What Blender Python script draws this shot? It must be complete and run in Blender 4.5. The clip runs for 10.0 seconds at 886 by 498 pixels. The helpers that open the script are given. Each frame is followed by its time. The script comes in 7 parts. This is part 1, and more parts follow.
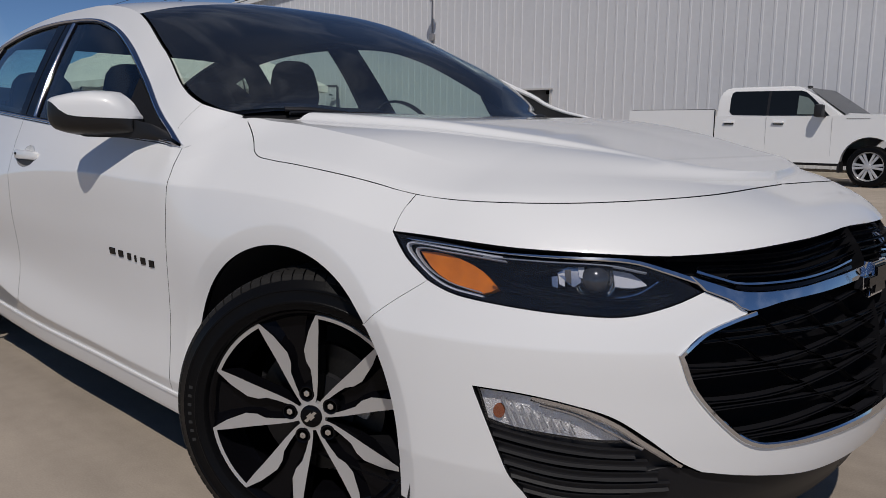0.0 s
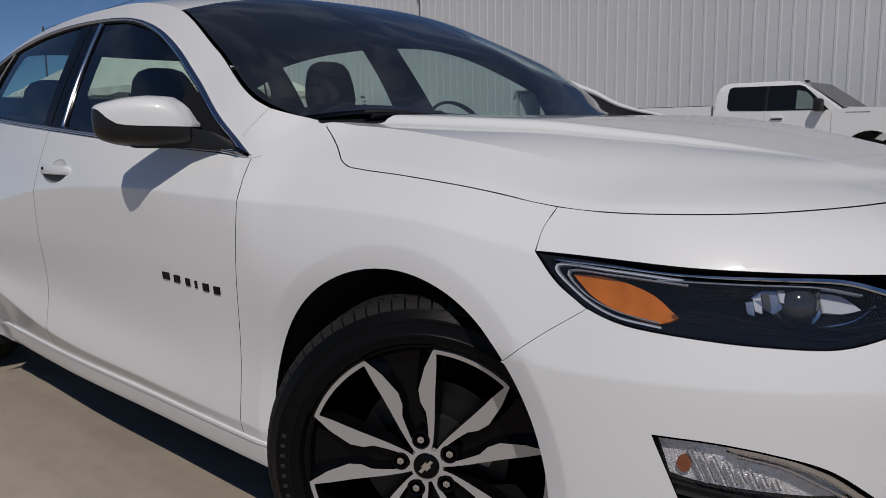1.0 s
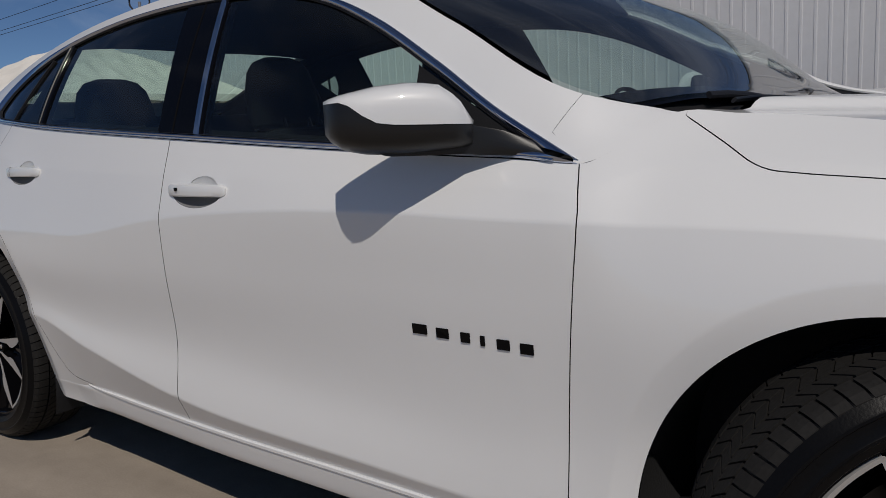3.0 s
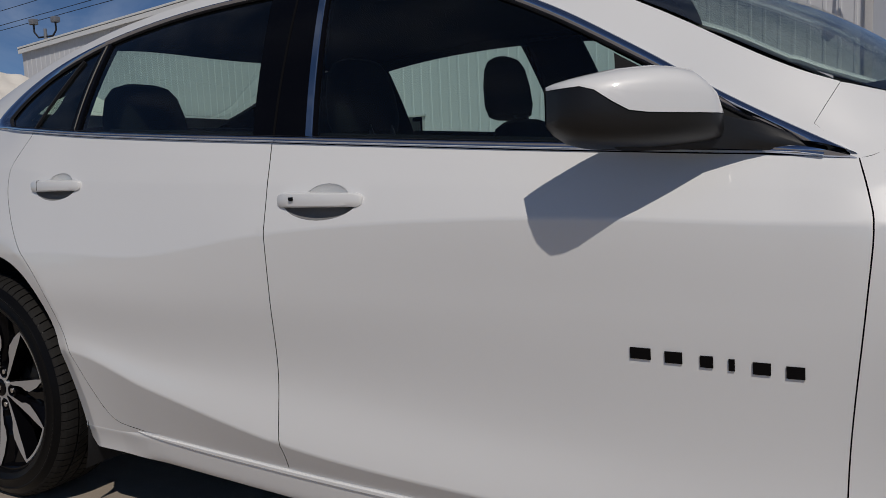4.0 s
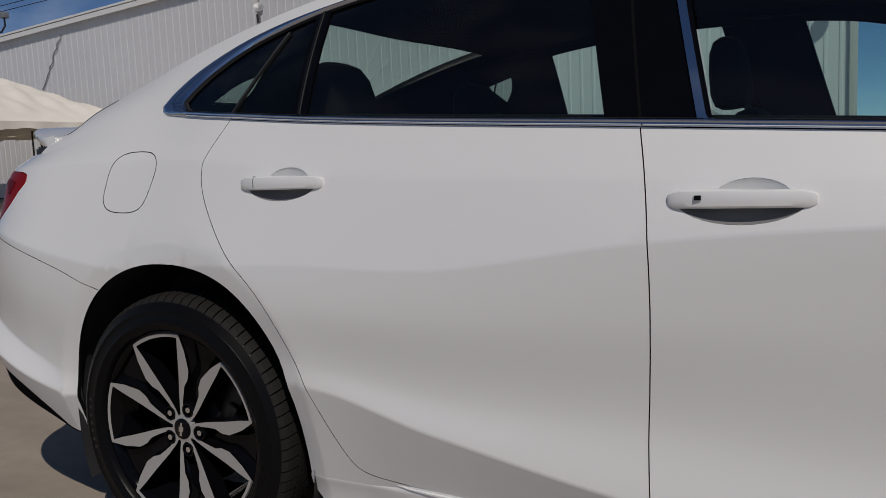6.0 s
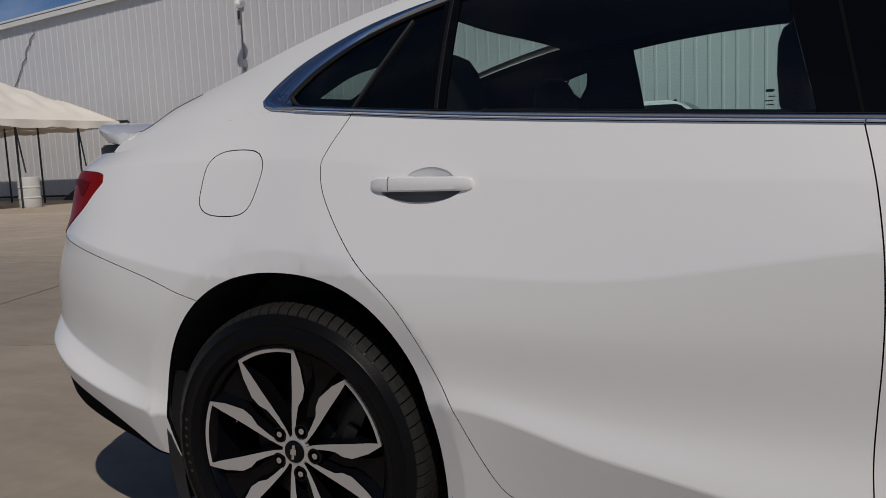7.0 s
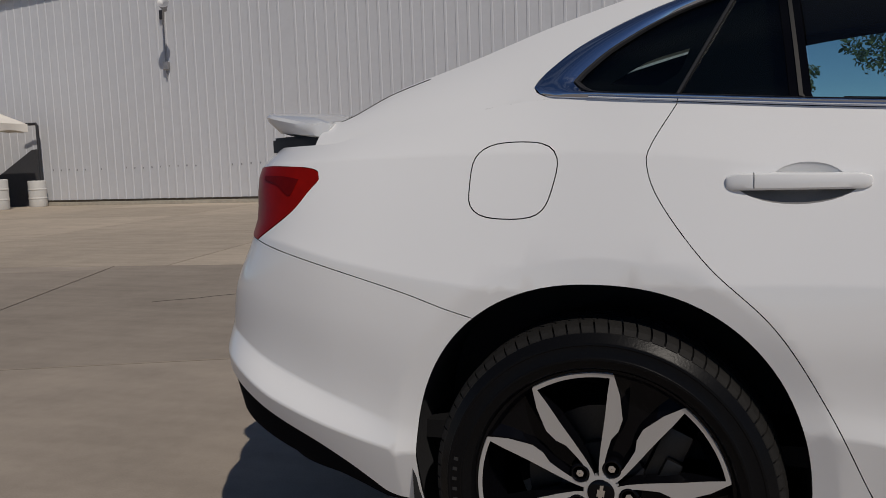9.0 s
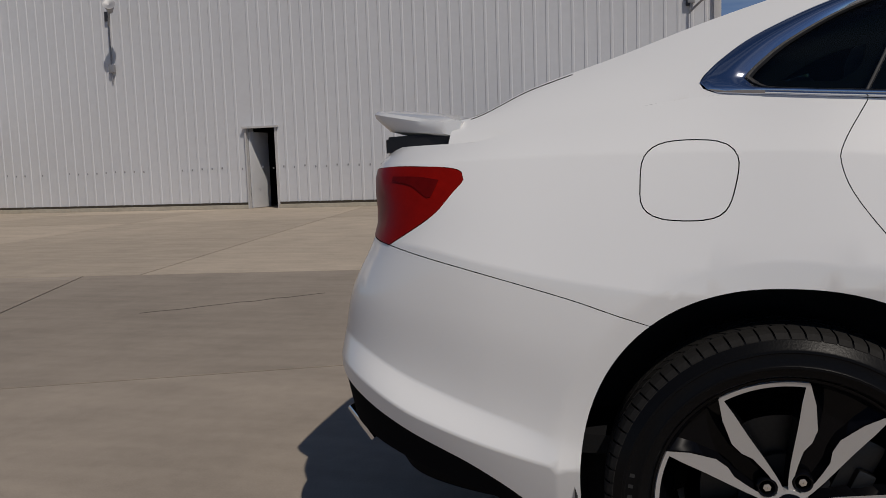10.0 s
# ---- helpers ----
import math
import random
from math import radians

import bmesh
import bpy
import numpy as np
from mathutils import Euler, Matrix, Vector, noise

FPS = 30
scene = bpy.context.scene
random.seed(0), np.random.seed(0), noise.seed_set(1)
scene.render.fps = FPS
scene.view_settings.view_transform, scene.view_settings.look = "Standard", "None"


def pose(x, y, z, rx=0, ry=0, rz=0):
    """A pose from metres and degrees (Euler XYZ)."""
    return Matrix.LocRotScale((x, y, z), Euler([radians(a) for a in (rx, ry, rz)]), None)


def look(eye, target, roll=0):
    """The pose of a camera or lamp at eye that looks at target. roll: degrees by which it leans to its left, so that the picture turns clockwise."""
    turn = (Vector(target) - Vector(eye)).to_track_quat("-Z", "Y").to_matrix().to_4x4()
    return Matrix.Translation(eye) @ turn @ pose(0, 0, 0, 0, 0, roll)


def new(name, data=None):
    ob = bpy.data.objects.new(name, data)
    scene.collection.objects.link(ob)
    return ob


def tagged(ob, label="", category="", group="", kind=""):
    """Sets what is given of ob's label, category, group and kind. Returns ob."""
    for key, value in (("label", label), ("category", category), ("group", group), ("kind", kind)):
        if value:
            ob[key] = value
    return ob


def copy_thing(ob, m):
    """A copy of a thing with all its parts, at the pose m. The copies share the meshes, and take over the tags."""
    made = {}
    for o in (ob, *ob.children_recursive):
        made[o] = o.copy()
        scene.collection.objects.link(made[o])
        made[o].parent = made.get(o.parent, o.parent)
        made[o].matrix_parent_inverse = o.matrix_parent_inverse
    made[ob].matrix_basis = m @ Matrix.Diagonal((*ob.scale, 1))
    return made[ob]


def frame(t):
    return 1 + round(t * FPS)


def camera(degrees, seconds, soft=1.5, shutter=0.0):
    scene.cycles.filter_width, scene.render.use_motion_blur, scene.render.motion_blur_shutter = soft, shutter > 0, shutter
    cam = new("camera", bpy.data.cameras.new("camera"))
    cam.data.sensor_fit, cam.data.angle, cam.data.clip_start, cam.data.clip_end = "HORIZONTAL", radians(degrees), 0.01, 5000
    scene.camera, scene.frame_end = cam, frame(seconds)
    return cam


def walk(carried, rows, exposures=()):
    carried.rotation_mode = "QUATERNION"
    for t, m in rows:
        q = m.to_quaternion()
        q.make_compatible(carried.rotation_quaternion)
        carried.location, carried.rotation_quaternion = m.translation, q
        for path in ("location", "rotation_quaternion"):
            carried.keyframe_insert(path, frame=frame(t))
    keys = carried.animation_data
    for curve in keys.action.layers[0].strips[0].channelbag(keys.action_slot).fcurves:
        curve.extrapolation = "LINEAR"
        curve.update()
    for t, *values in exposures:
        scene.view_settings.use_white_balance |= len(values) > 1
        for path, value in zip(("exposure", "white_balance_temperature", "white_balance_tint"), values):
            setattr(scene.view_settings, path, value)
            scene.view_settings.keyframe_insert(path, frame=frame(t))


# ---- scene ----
from mathutils.geometry import delaunay_2d_cdt
cam = camera(58.5, 10.0, soft=0.55)
PATH = [
    (0, (1.425, -1.897, 0.988), (0.063, -0.463, 0.688), 0.6),
    (0.5, (1.245, -1.901, 0.988), (-0.096, -0.451, 0.677), 0.1),
    (1, (1.044, -1.915, 0.987), (-0.29, -0.454, 0.694), -0.7),
    (1.5, (0.812, -1.956, 0.986), (-0.516, -0.489, 0.698), -0.9),
    (2, (0.578, -1.981, 0.992), (-0.705, -0.476, 0.694), -1.0),
    (2.5, (0.328, -2.015, 1.003), (-0.91, -0.476, 0.686), -1.6),
    (2.7, (0.228, -2.022, 1.009), (-0.999, -0.475, 0.692), -2.3),
    (4, (-0.485, -2.158, 0.959), (-1.503, -0.451, 0.73), -2.6),
    (4.5, (-0.731, -2.172, 0.959), (-1.702, -0.439, 0.728), -2.4),
    (5, (-0.952, -2.188, 0.965), (-1.938, -0.463, 0.735), -2.7),
    (5.5, (-1.169, -2.212, 0.965), (-2.122, -0.469, 0.738), -2.6),
    (7, (-1.768, -2.262, 0.987), (-2.619, -0.467, 0.751), -2.5),
    (7.5, (-1.975, -2.29, 0.986), (-2.796, -0.481, 0.756), -2.4),
    (8, (-2.188, -2.305, 0.985), (-2.979, -0.483, 0.756), -2.2),
    (8.5, (-2.408, -2.327, 0.987), (-3.12, -0.472, 0.762), -2.1),
    (9, (-2.64, -2.346, 0.986), (-3.267, -0.46, 0.765), -1.9),
    (9.5, (-2.868, -2.356, 0.985), (-3.406, -0.442, 0.772), -1.7),
    (10, (-3.095, -2.368, 0.985), (-3.579, -0.439, 0.776), -1.9),
]
walk(cam, [(t, look(eye, target, roll)) for t, eye, target, roll in PATH], [(0, -.40, 6480, 9.5), (1, -.58, 6500, 9.2), (2.5, -.65, 6560, 8.8), (5, -.64, 6620, 8.6), (10, -.59, 6740, 8.8)])
# ---- light ----
SUN = Vector((.40, -.47, .79)).normalized()
world = bpy.data.worlds.new("sky")
scene.world = world
world.use_nodes = True
wn = world.node_tree.nodes
sky = wn.new("ShaderNodeTexSky")
sky.sky_type, sky.sun_disc = "NISHITA", False
sky.sun_elevation = math.asin(SUN.z)
sky.sun_rotation = math.atan2(SUN.x, SUN.y)
sky.air_density, sky.dust_density, sky.ozone_density, sky.altitude = 0.75, 0.0, 7.0, 2600
wl = world.node_tree.links
at_, map_, wisp, thin_, haze, veil_ = wn.new("ShaderNodeTexCoord"), wn.new("ShaderNodeMapping"), wn.new("ShaderNodeTexNoise"), wn.new("ShaderNodeMapRange"), wn.new("ShaderNodeVectorMath"), wn.new("ShaderNodeMix")
map_.inputs["Scale"].default_value, map_.inputs["Rotation"].default_value = (1.2, 4.5, 6.0), (.2, .1, .9)
wisp.inputs["Scale"].default_value, wisp.inputs["Detail"].default_value, wisp.inputs["Roughness"].default_value, wisp.inputs["Distortion"].default_value = 1.6, 7, .58, .5
thin_.inputs["From Min"].default_value, thin_.inputs["From Max"].default_value, thin_.inputs["To Max"].default_value = .47, .78, .34
wl.new(at_.outputs["Generated"], map_.inputs[0])
wl.new(map_.outputs[0], wisp.inputs["Vector"])
wl.new(wisp.outputs[0], thin_.inputs["Value"])
haze.operation = "MULTIPLY_ADD"                                      # thin cirrus over the blue
haze.inputs[1].default_value, haze.inputs[2].default_value = (.6, .6, .6), (6.0, 6.2, 6.6)
wl.new(sky.outputs[0], haze.inputs[0])
veil_.data_type = "RGBA"
wl.new(thin_.outputs[0], veil_.inputs[0])
wl.new(sky.outputs[0], veil_.inputs[6])
wl.new(haze.outputs[0], veil_.inputs[7])
wl.new(veil_.outputs[2], wn["Background"].inputs[0])
wn["Background"].inputs[1].default_value = 0.080
sun_data = bpy.data.lights.new("sun", "SUN")
sun_data.energy, sun_data.angle, sun_data.color = 3.45, radians(.55), (1.0, .93, .865)
sun = new("sun", sun_data)
sun.matrix_world = look((0, 0, 30), Vector((0, 0, 30)) - SUN)


# ---- materials ----
def material(name, color, rough=.5, metal=0.0, coat=0.0, scale=40.0, vary=.06, bump=0.0, broad=.06, broad_scale=2.0, spec=.5, coat_rough=.03):
    """A surface with fine grain and broad blotches of tone, and fine relief."""
    m = bpy.data.materials.new(name)
    m.use_nodes = True
    n, l = m.node_tree.nodes, m.node_tree.links
    b = n["Principled BSDF"]
    b.inputs["Roughness"].default_value, b.inputs["Metallic"].default_value = rough, metal
    b.inputs["Coat Weight"].default_value, b.inputs["Coat Roughness"].default_value = coat, coat_rough
    b.inputs["Specular IOR Level"].default_value = spec
    at = n.new("ShaderNodeTexCoord")
    fine, wide = n.new("ShaderNodeTexNoise"), n.new("ShaderNodeTexNoise")
    fine.inputs["Scale"].default_value, wide.inputs["Scale"].default_value = scale, broad_scale
    fine.inputs["Detail"].default_value, wide.inputs["Detail"].default_value = 6, 4
    l.new(at.outputs["Object"], fine.inputs["Vector"])
    l.new(at.outputs["Object"], wide.inputs["Vector"])
    tone = n.new("ShaderNodeMath")
    tone.operation = "MULTIPLY_ADD"
    l.new(fine.outputs[0], tone.inputs[0])
    tone.inputs[1].default_value, tone.inputs[2].default_value = 2 * vary, 1 - vary - broad
    tone2 = n.new("ShaderNodeMath")
    tone2.operation = "MULTIPLY_ADD"
    l.new(wide.outputs[0], tone2.inputs[0])
    tone2.inputs[1].default_value = 2 * broad
    l.new(tone.outputs[0], tone2.inputs[2])
    mix = n.new("ShaderNodeVectorMath")
    mix.operation = "SCALE"
    mix.inputs[0].default_value = color
    l.new(tone2.outputs[0], mix.inputs["Scale"])
    l.new(mix.outputs[0], b.inputs["Base Color"])
    if bump:
        bp = n.new("ShaderNodeBump")
        bp.inputs["Strength"].default_value, bp.inputs["Distance"].default_value = bump, .004
        l.new(fine.outputs[0], bp.inputs["Height"])
        l.new(bp.outputs[0], b.inputs["Normal"])
    return m


def glass(name, tint, gloss=1.0, rough=.0, base=.06, dust_haze=.0):
    """Clear or tinted sheet: light passes straight through its tint, with a mirror's gleam on top."""
    m = bpy.data.materials.new(name)
    m.use_nodes = True
    n, l = m.node_tree.nodes, m.node_tree.links
    n.remove(n["Principled BSDF"])
    clear, shine, mix, fr = n.new("ShaderNodeBsdfTransparent"), n.new("ShaderNodeBsdfGlossy"), n.new("ShaderNodeMixShader"), n.new("ShaderNodeLayerWeight")
    clear.inputs[0].default_value = (*tint, 1)
    shine.inputs["Roughness"].default_value = rough
    shine.inputs[0].default_value = (gloss, gloss, gloss, 1)
    power, lift = n.new("ShaderNodeMath"), n.new("ShaderNodeMath")
    power.operation, lift.operation = "POWER", "MULTIPLY_ADD"
    l.new(fr.outputs["Facing"], power.inputs[0])
    power.inputs[1].default_value = 4.0
    l.new(power.outputs[0], lift.inputs[0])
    lift.inputs[1].default_value, lift.inputs[2].default_value = .9, base
    l.new(lift.outputs[0], mix.inputs[0])
    l.new(clear.outputs[0], mix.inputs[1])
    l.new(shine.outputs[0], mix.inputs[2])
    film, veil, noise, part_ = n.new("ShaderNodeBsdfDiffuse"), n.new("ShaderNodeMixShader"), n.new("ShaderNodeTexNoise"), n.new("ShaderNodeMath")
    film.inputs[0].default_value = (.55, .56, .56, 1)               # uneven film for dust on the pane and the pale haze of reflections
    noise.inputs["Scale"].default_value, noise.inputs["Detail"].default_value = 3.5, 6
    part_.operation = "MULTIPLY"
    l.new(noise.outputs[0], part_.inputs[0])
    part_.inputs[1].default_value = 2 * dust_haze
    l.new(part_.outputs[0], veil.inputs[0])
    l.new(mix.outputs[0], veil.inputs[1])
    l.new(film.outputs[0], veil.inputs[2])
    l.new(veil.outputs[0], n["Material Output"].inputs[0])
    return m


PAINT = material("white_paint", (.80, .80, .79), rough=.42, coat=1.0, scale=900, vary=.01, broad=.012, broad_scale=3, coat_rough=.06)
BLACK_GLOSS = material("gloss_black", (.003, .003, .004), rough=.06, spec=.14, scale=300, vary=.1)
BLACK_PLASTIC = material("black_plastic", (.014, .014, .016), rough=.5, spec=.35, scale=700, vary=.15, bump=.12)
MIRROR_BLACK = material("satin_black_plastic", (.012, .012, .013), rough=.38, spec=.4, scale=900, vary=.12, bump=.05)
# near black: the shade of gaps and hollows put into colour; also the apron
DARK = material("dark_cavity", (.006, .006, .007), rough=.95, spec=.05)
LINER = material("wheel_well_liner", (.014, .014, .016), rough=.85, scale=120, vary=.3, bump=.2)
RUBBER = material("tyre_rubber", (.0046, .0046, .0052), rough=.33, spec=.10, scale=220, vary=.3, bump=.08)
MACHINED = material("machined_alloy", (.57, .565, .56), rough=.36, metal=.6, scale=500, vary=.05)
CHROME = material("chrome", (.72, .74, .78), rough=.07, metal=1.0, scale=60, vary=.02)
DARK_CHROME = material("dark_bright_trim", (.52, .56, .66), rough=.10, metal=1.0, scale=60, vary=.03)
GRILLE = material("grille_plastic", (.011, .011, .013), rough=.45, spec=.22, scale=300, vary=.15)
STEEL = material("brake_steel", (.05, .049, .048), rough=.45, metal=1.0, scale=200, vary=.15)
CLOTH = material("dark_seat_cloth", (.005, .005, .006), rough=.9, spec=.2, scale=500, vary=.25, bump=.3)
DASH = material("dash_plastic", (.007, .007, .008), rough=.7, spec=.25, scale=600, vary=.12, bump=.15)
LINING = material("dark_headliner", (.008, .008, .009), rough=.95, spec=.1, scale=700, vary=.1)
WINDOW = glass("tinted_window", (.77, .91, .87), base=.045, dust_haze=.002)
SCREEN = glass("windscreen_glass", (.80, .90, .87), base=.13, dust_haze=.022)
PRIVACY = glass("privacy_glass", (.36, .46, .44), base=.03)
CLEAR = glass("clear_lens", (.92, .92, .93), base=.045, dust_haze=.012)
AMBER = material("amber_reflector", (.62, .17, .008), rough=.2, coat=.8, scale=220, vary=.3, bump=.15, broad=.35, broad_scale=28)
RED = material("red_lens", (.205, .004, .002), rough=.35, spec=.08, coat=.07, scale=90, vary=.14, broad=.22, broad_scale=14, coat_rough=.02)
SHADED_RED = material("red_lens_shade", (.10, .002, .002), rough=.45, spec=.08, scale=60, vary=.25)
SILVER = material("reflector_silver", (.75, .75, .76), rough=.16, metal=1.0, scale=90, vary=.08)


# ---- building helpers ----
def part(name, bm, mat, parent=None, label="", smooth=True):
    """Links a bmesh as one mesh object, under a thing or a part of it."""
    me = bpy.data.meshes.new(name)
    bm.normal_update()
    for f in bm.faces:
        f.smooth = smooth
    bm.to_mesh(me)
    bm.free()
    me.materials.append(mat)
    if smooth:
        me.set_sharp_from_angle(angle=radians(32))
    ob = new(name, me)
    ob.parent = parent
    return tagged(ob, label)


def raw(name, verts, faces, mat, parent=None, normals=None, label="", smooth=True):
    me = bpy.data.meshes.new(name)
    quads = [len(f) == 4 for f in faces]
    me.from_pydata([tuple(map(float, v)) for v in verts], [], [tuple(map(int, f)) for f in faces])
    me.polygons.foreach_set("use_smooth", [smooth] * len(me.polygons))
    me.materials.append(mat)
    if mat is PAINT and any(quads) and not all(quads):             # the turned-in edges are coloured dark, for the shade in the gaps
        me.materials.append(DARK)
        me.polygons.foreach_set("material_index", [int(q) for q in quads])
    if normals is not None:
        me.normals_split_custom_set_from_vertices([tuple(map(float, v)) for v in normals])
    ob = new(name, me)
    ob.parent = parent
    return tagged(ob, label)


def thing(name, label, category, group="", at=(0, 0, 0), turn=0):
    ob = new(name)
    ob.empty_display_size = .1
    ob.matrix_world = pose(*at, 0, 0, turn)
    return tagged(ob, label, category, group)


def box(size, at=(0, 0, 0), bevel=0.0, bm=None, turn=(0, 0, 0)):
    b = bm or bmesh.new()
    made = bmesh.ops.create_cube(b, size=1, matrix=pose(*at, *turn) @ Matrix.Diagonal((*size, 1)))
    if bevel:
        edges = list({e for v in made["verts"] for e in v.link_edges})
        bmesh.ops.bevel(b, geom=edges, offset=bevel, segments=2, affect="EDGES", profile=.6)
    return b


def tube(points, radius, sides=10, bm=None, radii=None, flat=1.0):
    """A round bar along points."""
    b = bm or bmesh.new()
    pts = [Vector(p) for p in points]
    rings = []
    for i, p in enumerate(pts):
        d = (pts[min(i + 1, len(pts) - 1)] - pts[max(i - 1, 0)]).normalized()
        a = d.orthogonal().normalized() if i == 0 else (side - d * side.dot(d)).normalized()
        side = a
        c = d.cross(a)
        r = radii[i] if radii else radius
        rings.append([b.verts.new(p + r * (math.cos(k * 2 * math.pi / sides) * a + flat * math.sin(k * 2 * math.pi / sides) * c)) for k in range(sides)])
    for r0, r1 in zip(rings, rings[1:]):
        for k in range(sides):
            b.faces.new((r0[k], r0[(k + 1) % sides], r1[(k + 1) % sides], r1[k]))
    b.faces.new(rings[0][::-1])
    b.faces.new(rings[-1])
    return b


def lathe(profile, sides=48, bm=None, close=False):
    """Turns (radius, y) rows round the y axis."""
    b = bm or bmesh.new()
    rings = [[b.verts.new((r * math.cos(k * 2 * math.pi / sides), y, r * math.sin(k * 2 * math.pi / sides))) for k in range(sides)] for r, y in profile]
    pairs = list(zip(rings, rings[1:])) + ([(rings[-1], rings[0])] if close else [])
    for r0, r1 in pairs:
        for k in range(sides):
            b.faces.new((r0[k], r0[(k + 1) % sides], r1[(k + 1) % sides], r1[k]))
    return b


def prism(outline, depth, place, bevel=0.0):
    """A flat plate: 2D outline (a, b) set at place(a, b, d), d from 0 to depth."""
    b = bmesh.new()
    f0 = [b.verts.new(place(p[0], p[1], 0)) for p in outline]
    f1 = [b.verts.new(place(p[0], p[1], depth)) for p in outline]
    n = len(outline)
    b.faces.new(f0[::-1])
    top = b.faces.new(f1)
    for k in range(n):
        b.faces.new((f0[k], f0[(k + 1) % n], f1[(k + 1) % n], f1[k]))
    bmesh.ops.recalc_face_normals(b, faces=b.faces)
    if bevel:
        bmesh.ops.bevel(b, geom=list(top.edges), offset=bevel, segments=2, affect="EDGES")
    return b


def curve2(points, step=.012, closed=False):
    """A smooth line through 2D points, as evenly dense points."""
    p = np.array(points, float)
    if len(p) == 2:
        n = max(1, int(np.hypot(*(p[1] - p[0])) / step))
        return [tuple(p[0] + (p[1] - p[0]) * k / n) for k in range(n + 1)]
    q = np.vstack([p[-1], p, p[0], p[1]]) if closed else np.vstack([2 * p[0] - p[1], p, 2 * p[-1] - p[-2]])
    out = []
    for i in range(1, len(q) - 2):
        a, b, c, d = q[i - 1], q[i], q[i + 1], q[i + 2]
        n = max(1, int(np.hypot(*(c - b)) / step))
        for k in range(n):
            t = k / n
            out.append(tuple(.5 * (2 * b + (c - a) * t + (2 * a - 5 * b + 4 * c - d) * t * t + (3 * b - a - 3 * c + d) * t**3)))
    if not closed:
        out.append(tuple(p[-1]))
    return out


def chain(*runs, step=.012):
    """One closed outline from several smooth runs, with corners where they meet."""
    out = []
    for r in runs:
        for q in curve2(r, step):
            if not out or math.hypot(q[0] - out[-1][0], q[1] - out[-1][1]) > .002:
                out.append(q)
    if math.hypot(out[0][0] - out[-1][0], out[0][1] - out[-1][1]) < .002:
        out.pop()
    return out


def inside_of(poly, pts):
    """Which of the points lie inside a polygon."""
    p, q = np.array(poly, float), np.array(pts, float)
    hit = np.zeros(len(q), bool)
    for (x0, y0), (x1, y1) in zip(p, np.roll(p, -1, 0)):
        if y0 == y1:
            continue
        cross = ((y0 > q[:, 1]) != (y1 > q[:, 1])) & (q[:, 0] < (x1 - x0) * (q[:, 1] - y0) / (y1 - y0) + x0)
        hit ^= cross
    return hit


def area(poly):
    p = np.array(poly)
    return .5 * np.sum(p[:, 0] * np.roll(p[:, 1], -1) - np.roll(p[:, 0], -1) * p[:, 1])


def inset(poly, by):
    """The outline moved inwards."""
    p = np.array(poly, float)
    s = 1 if area(poly) > 0 else -1
    t = np.roll(p, -1, 0) - np.roll(p, 1, 0)
    t /= np.maximum(np.linalg.norm(t, axis=1), 1e-9)[:, None]
    return [tuple(v) for v in p + by * s * np.stack([-t[:, 1], t[:, 0]], 1)]


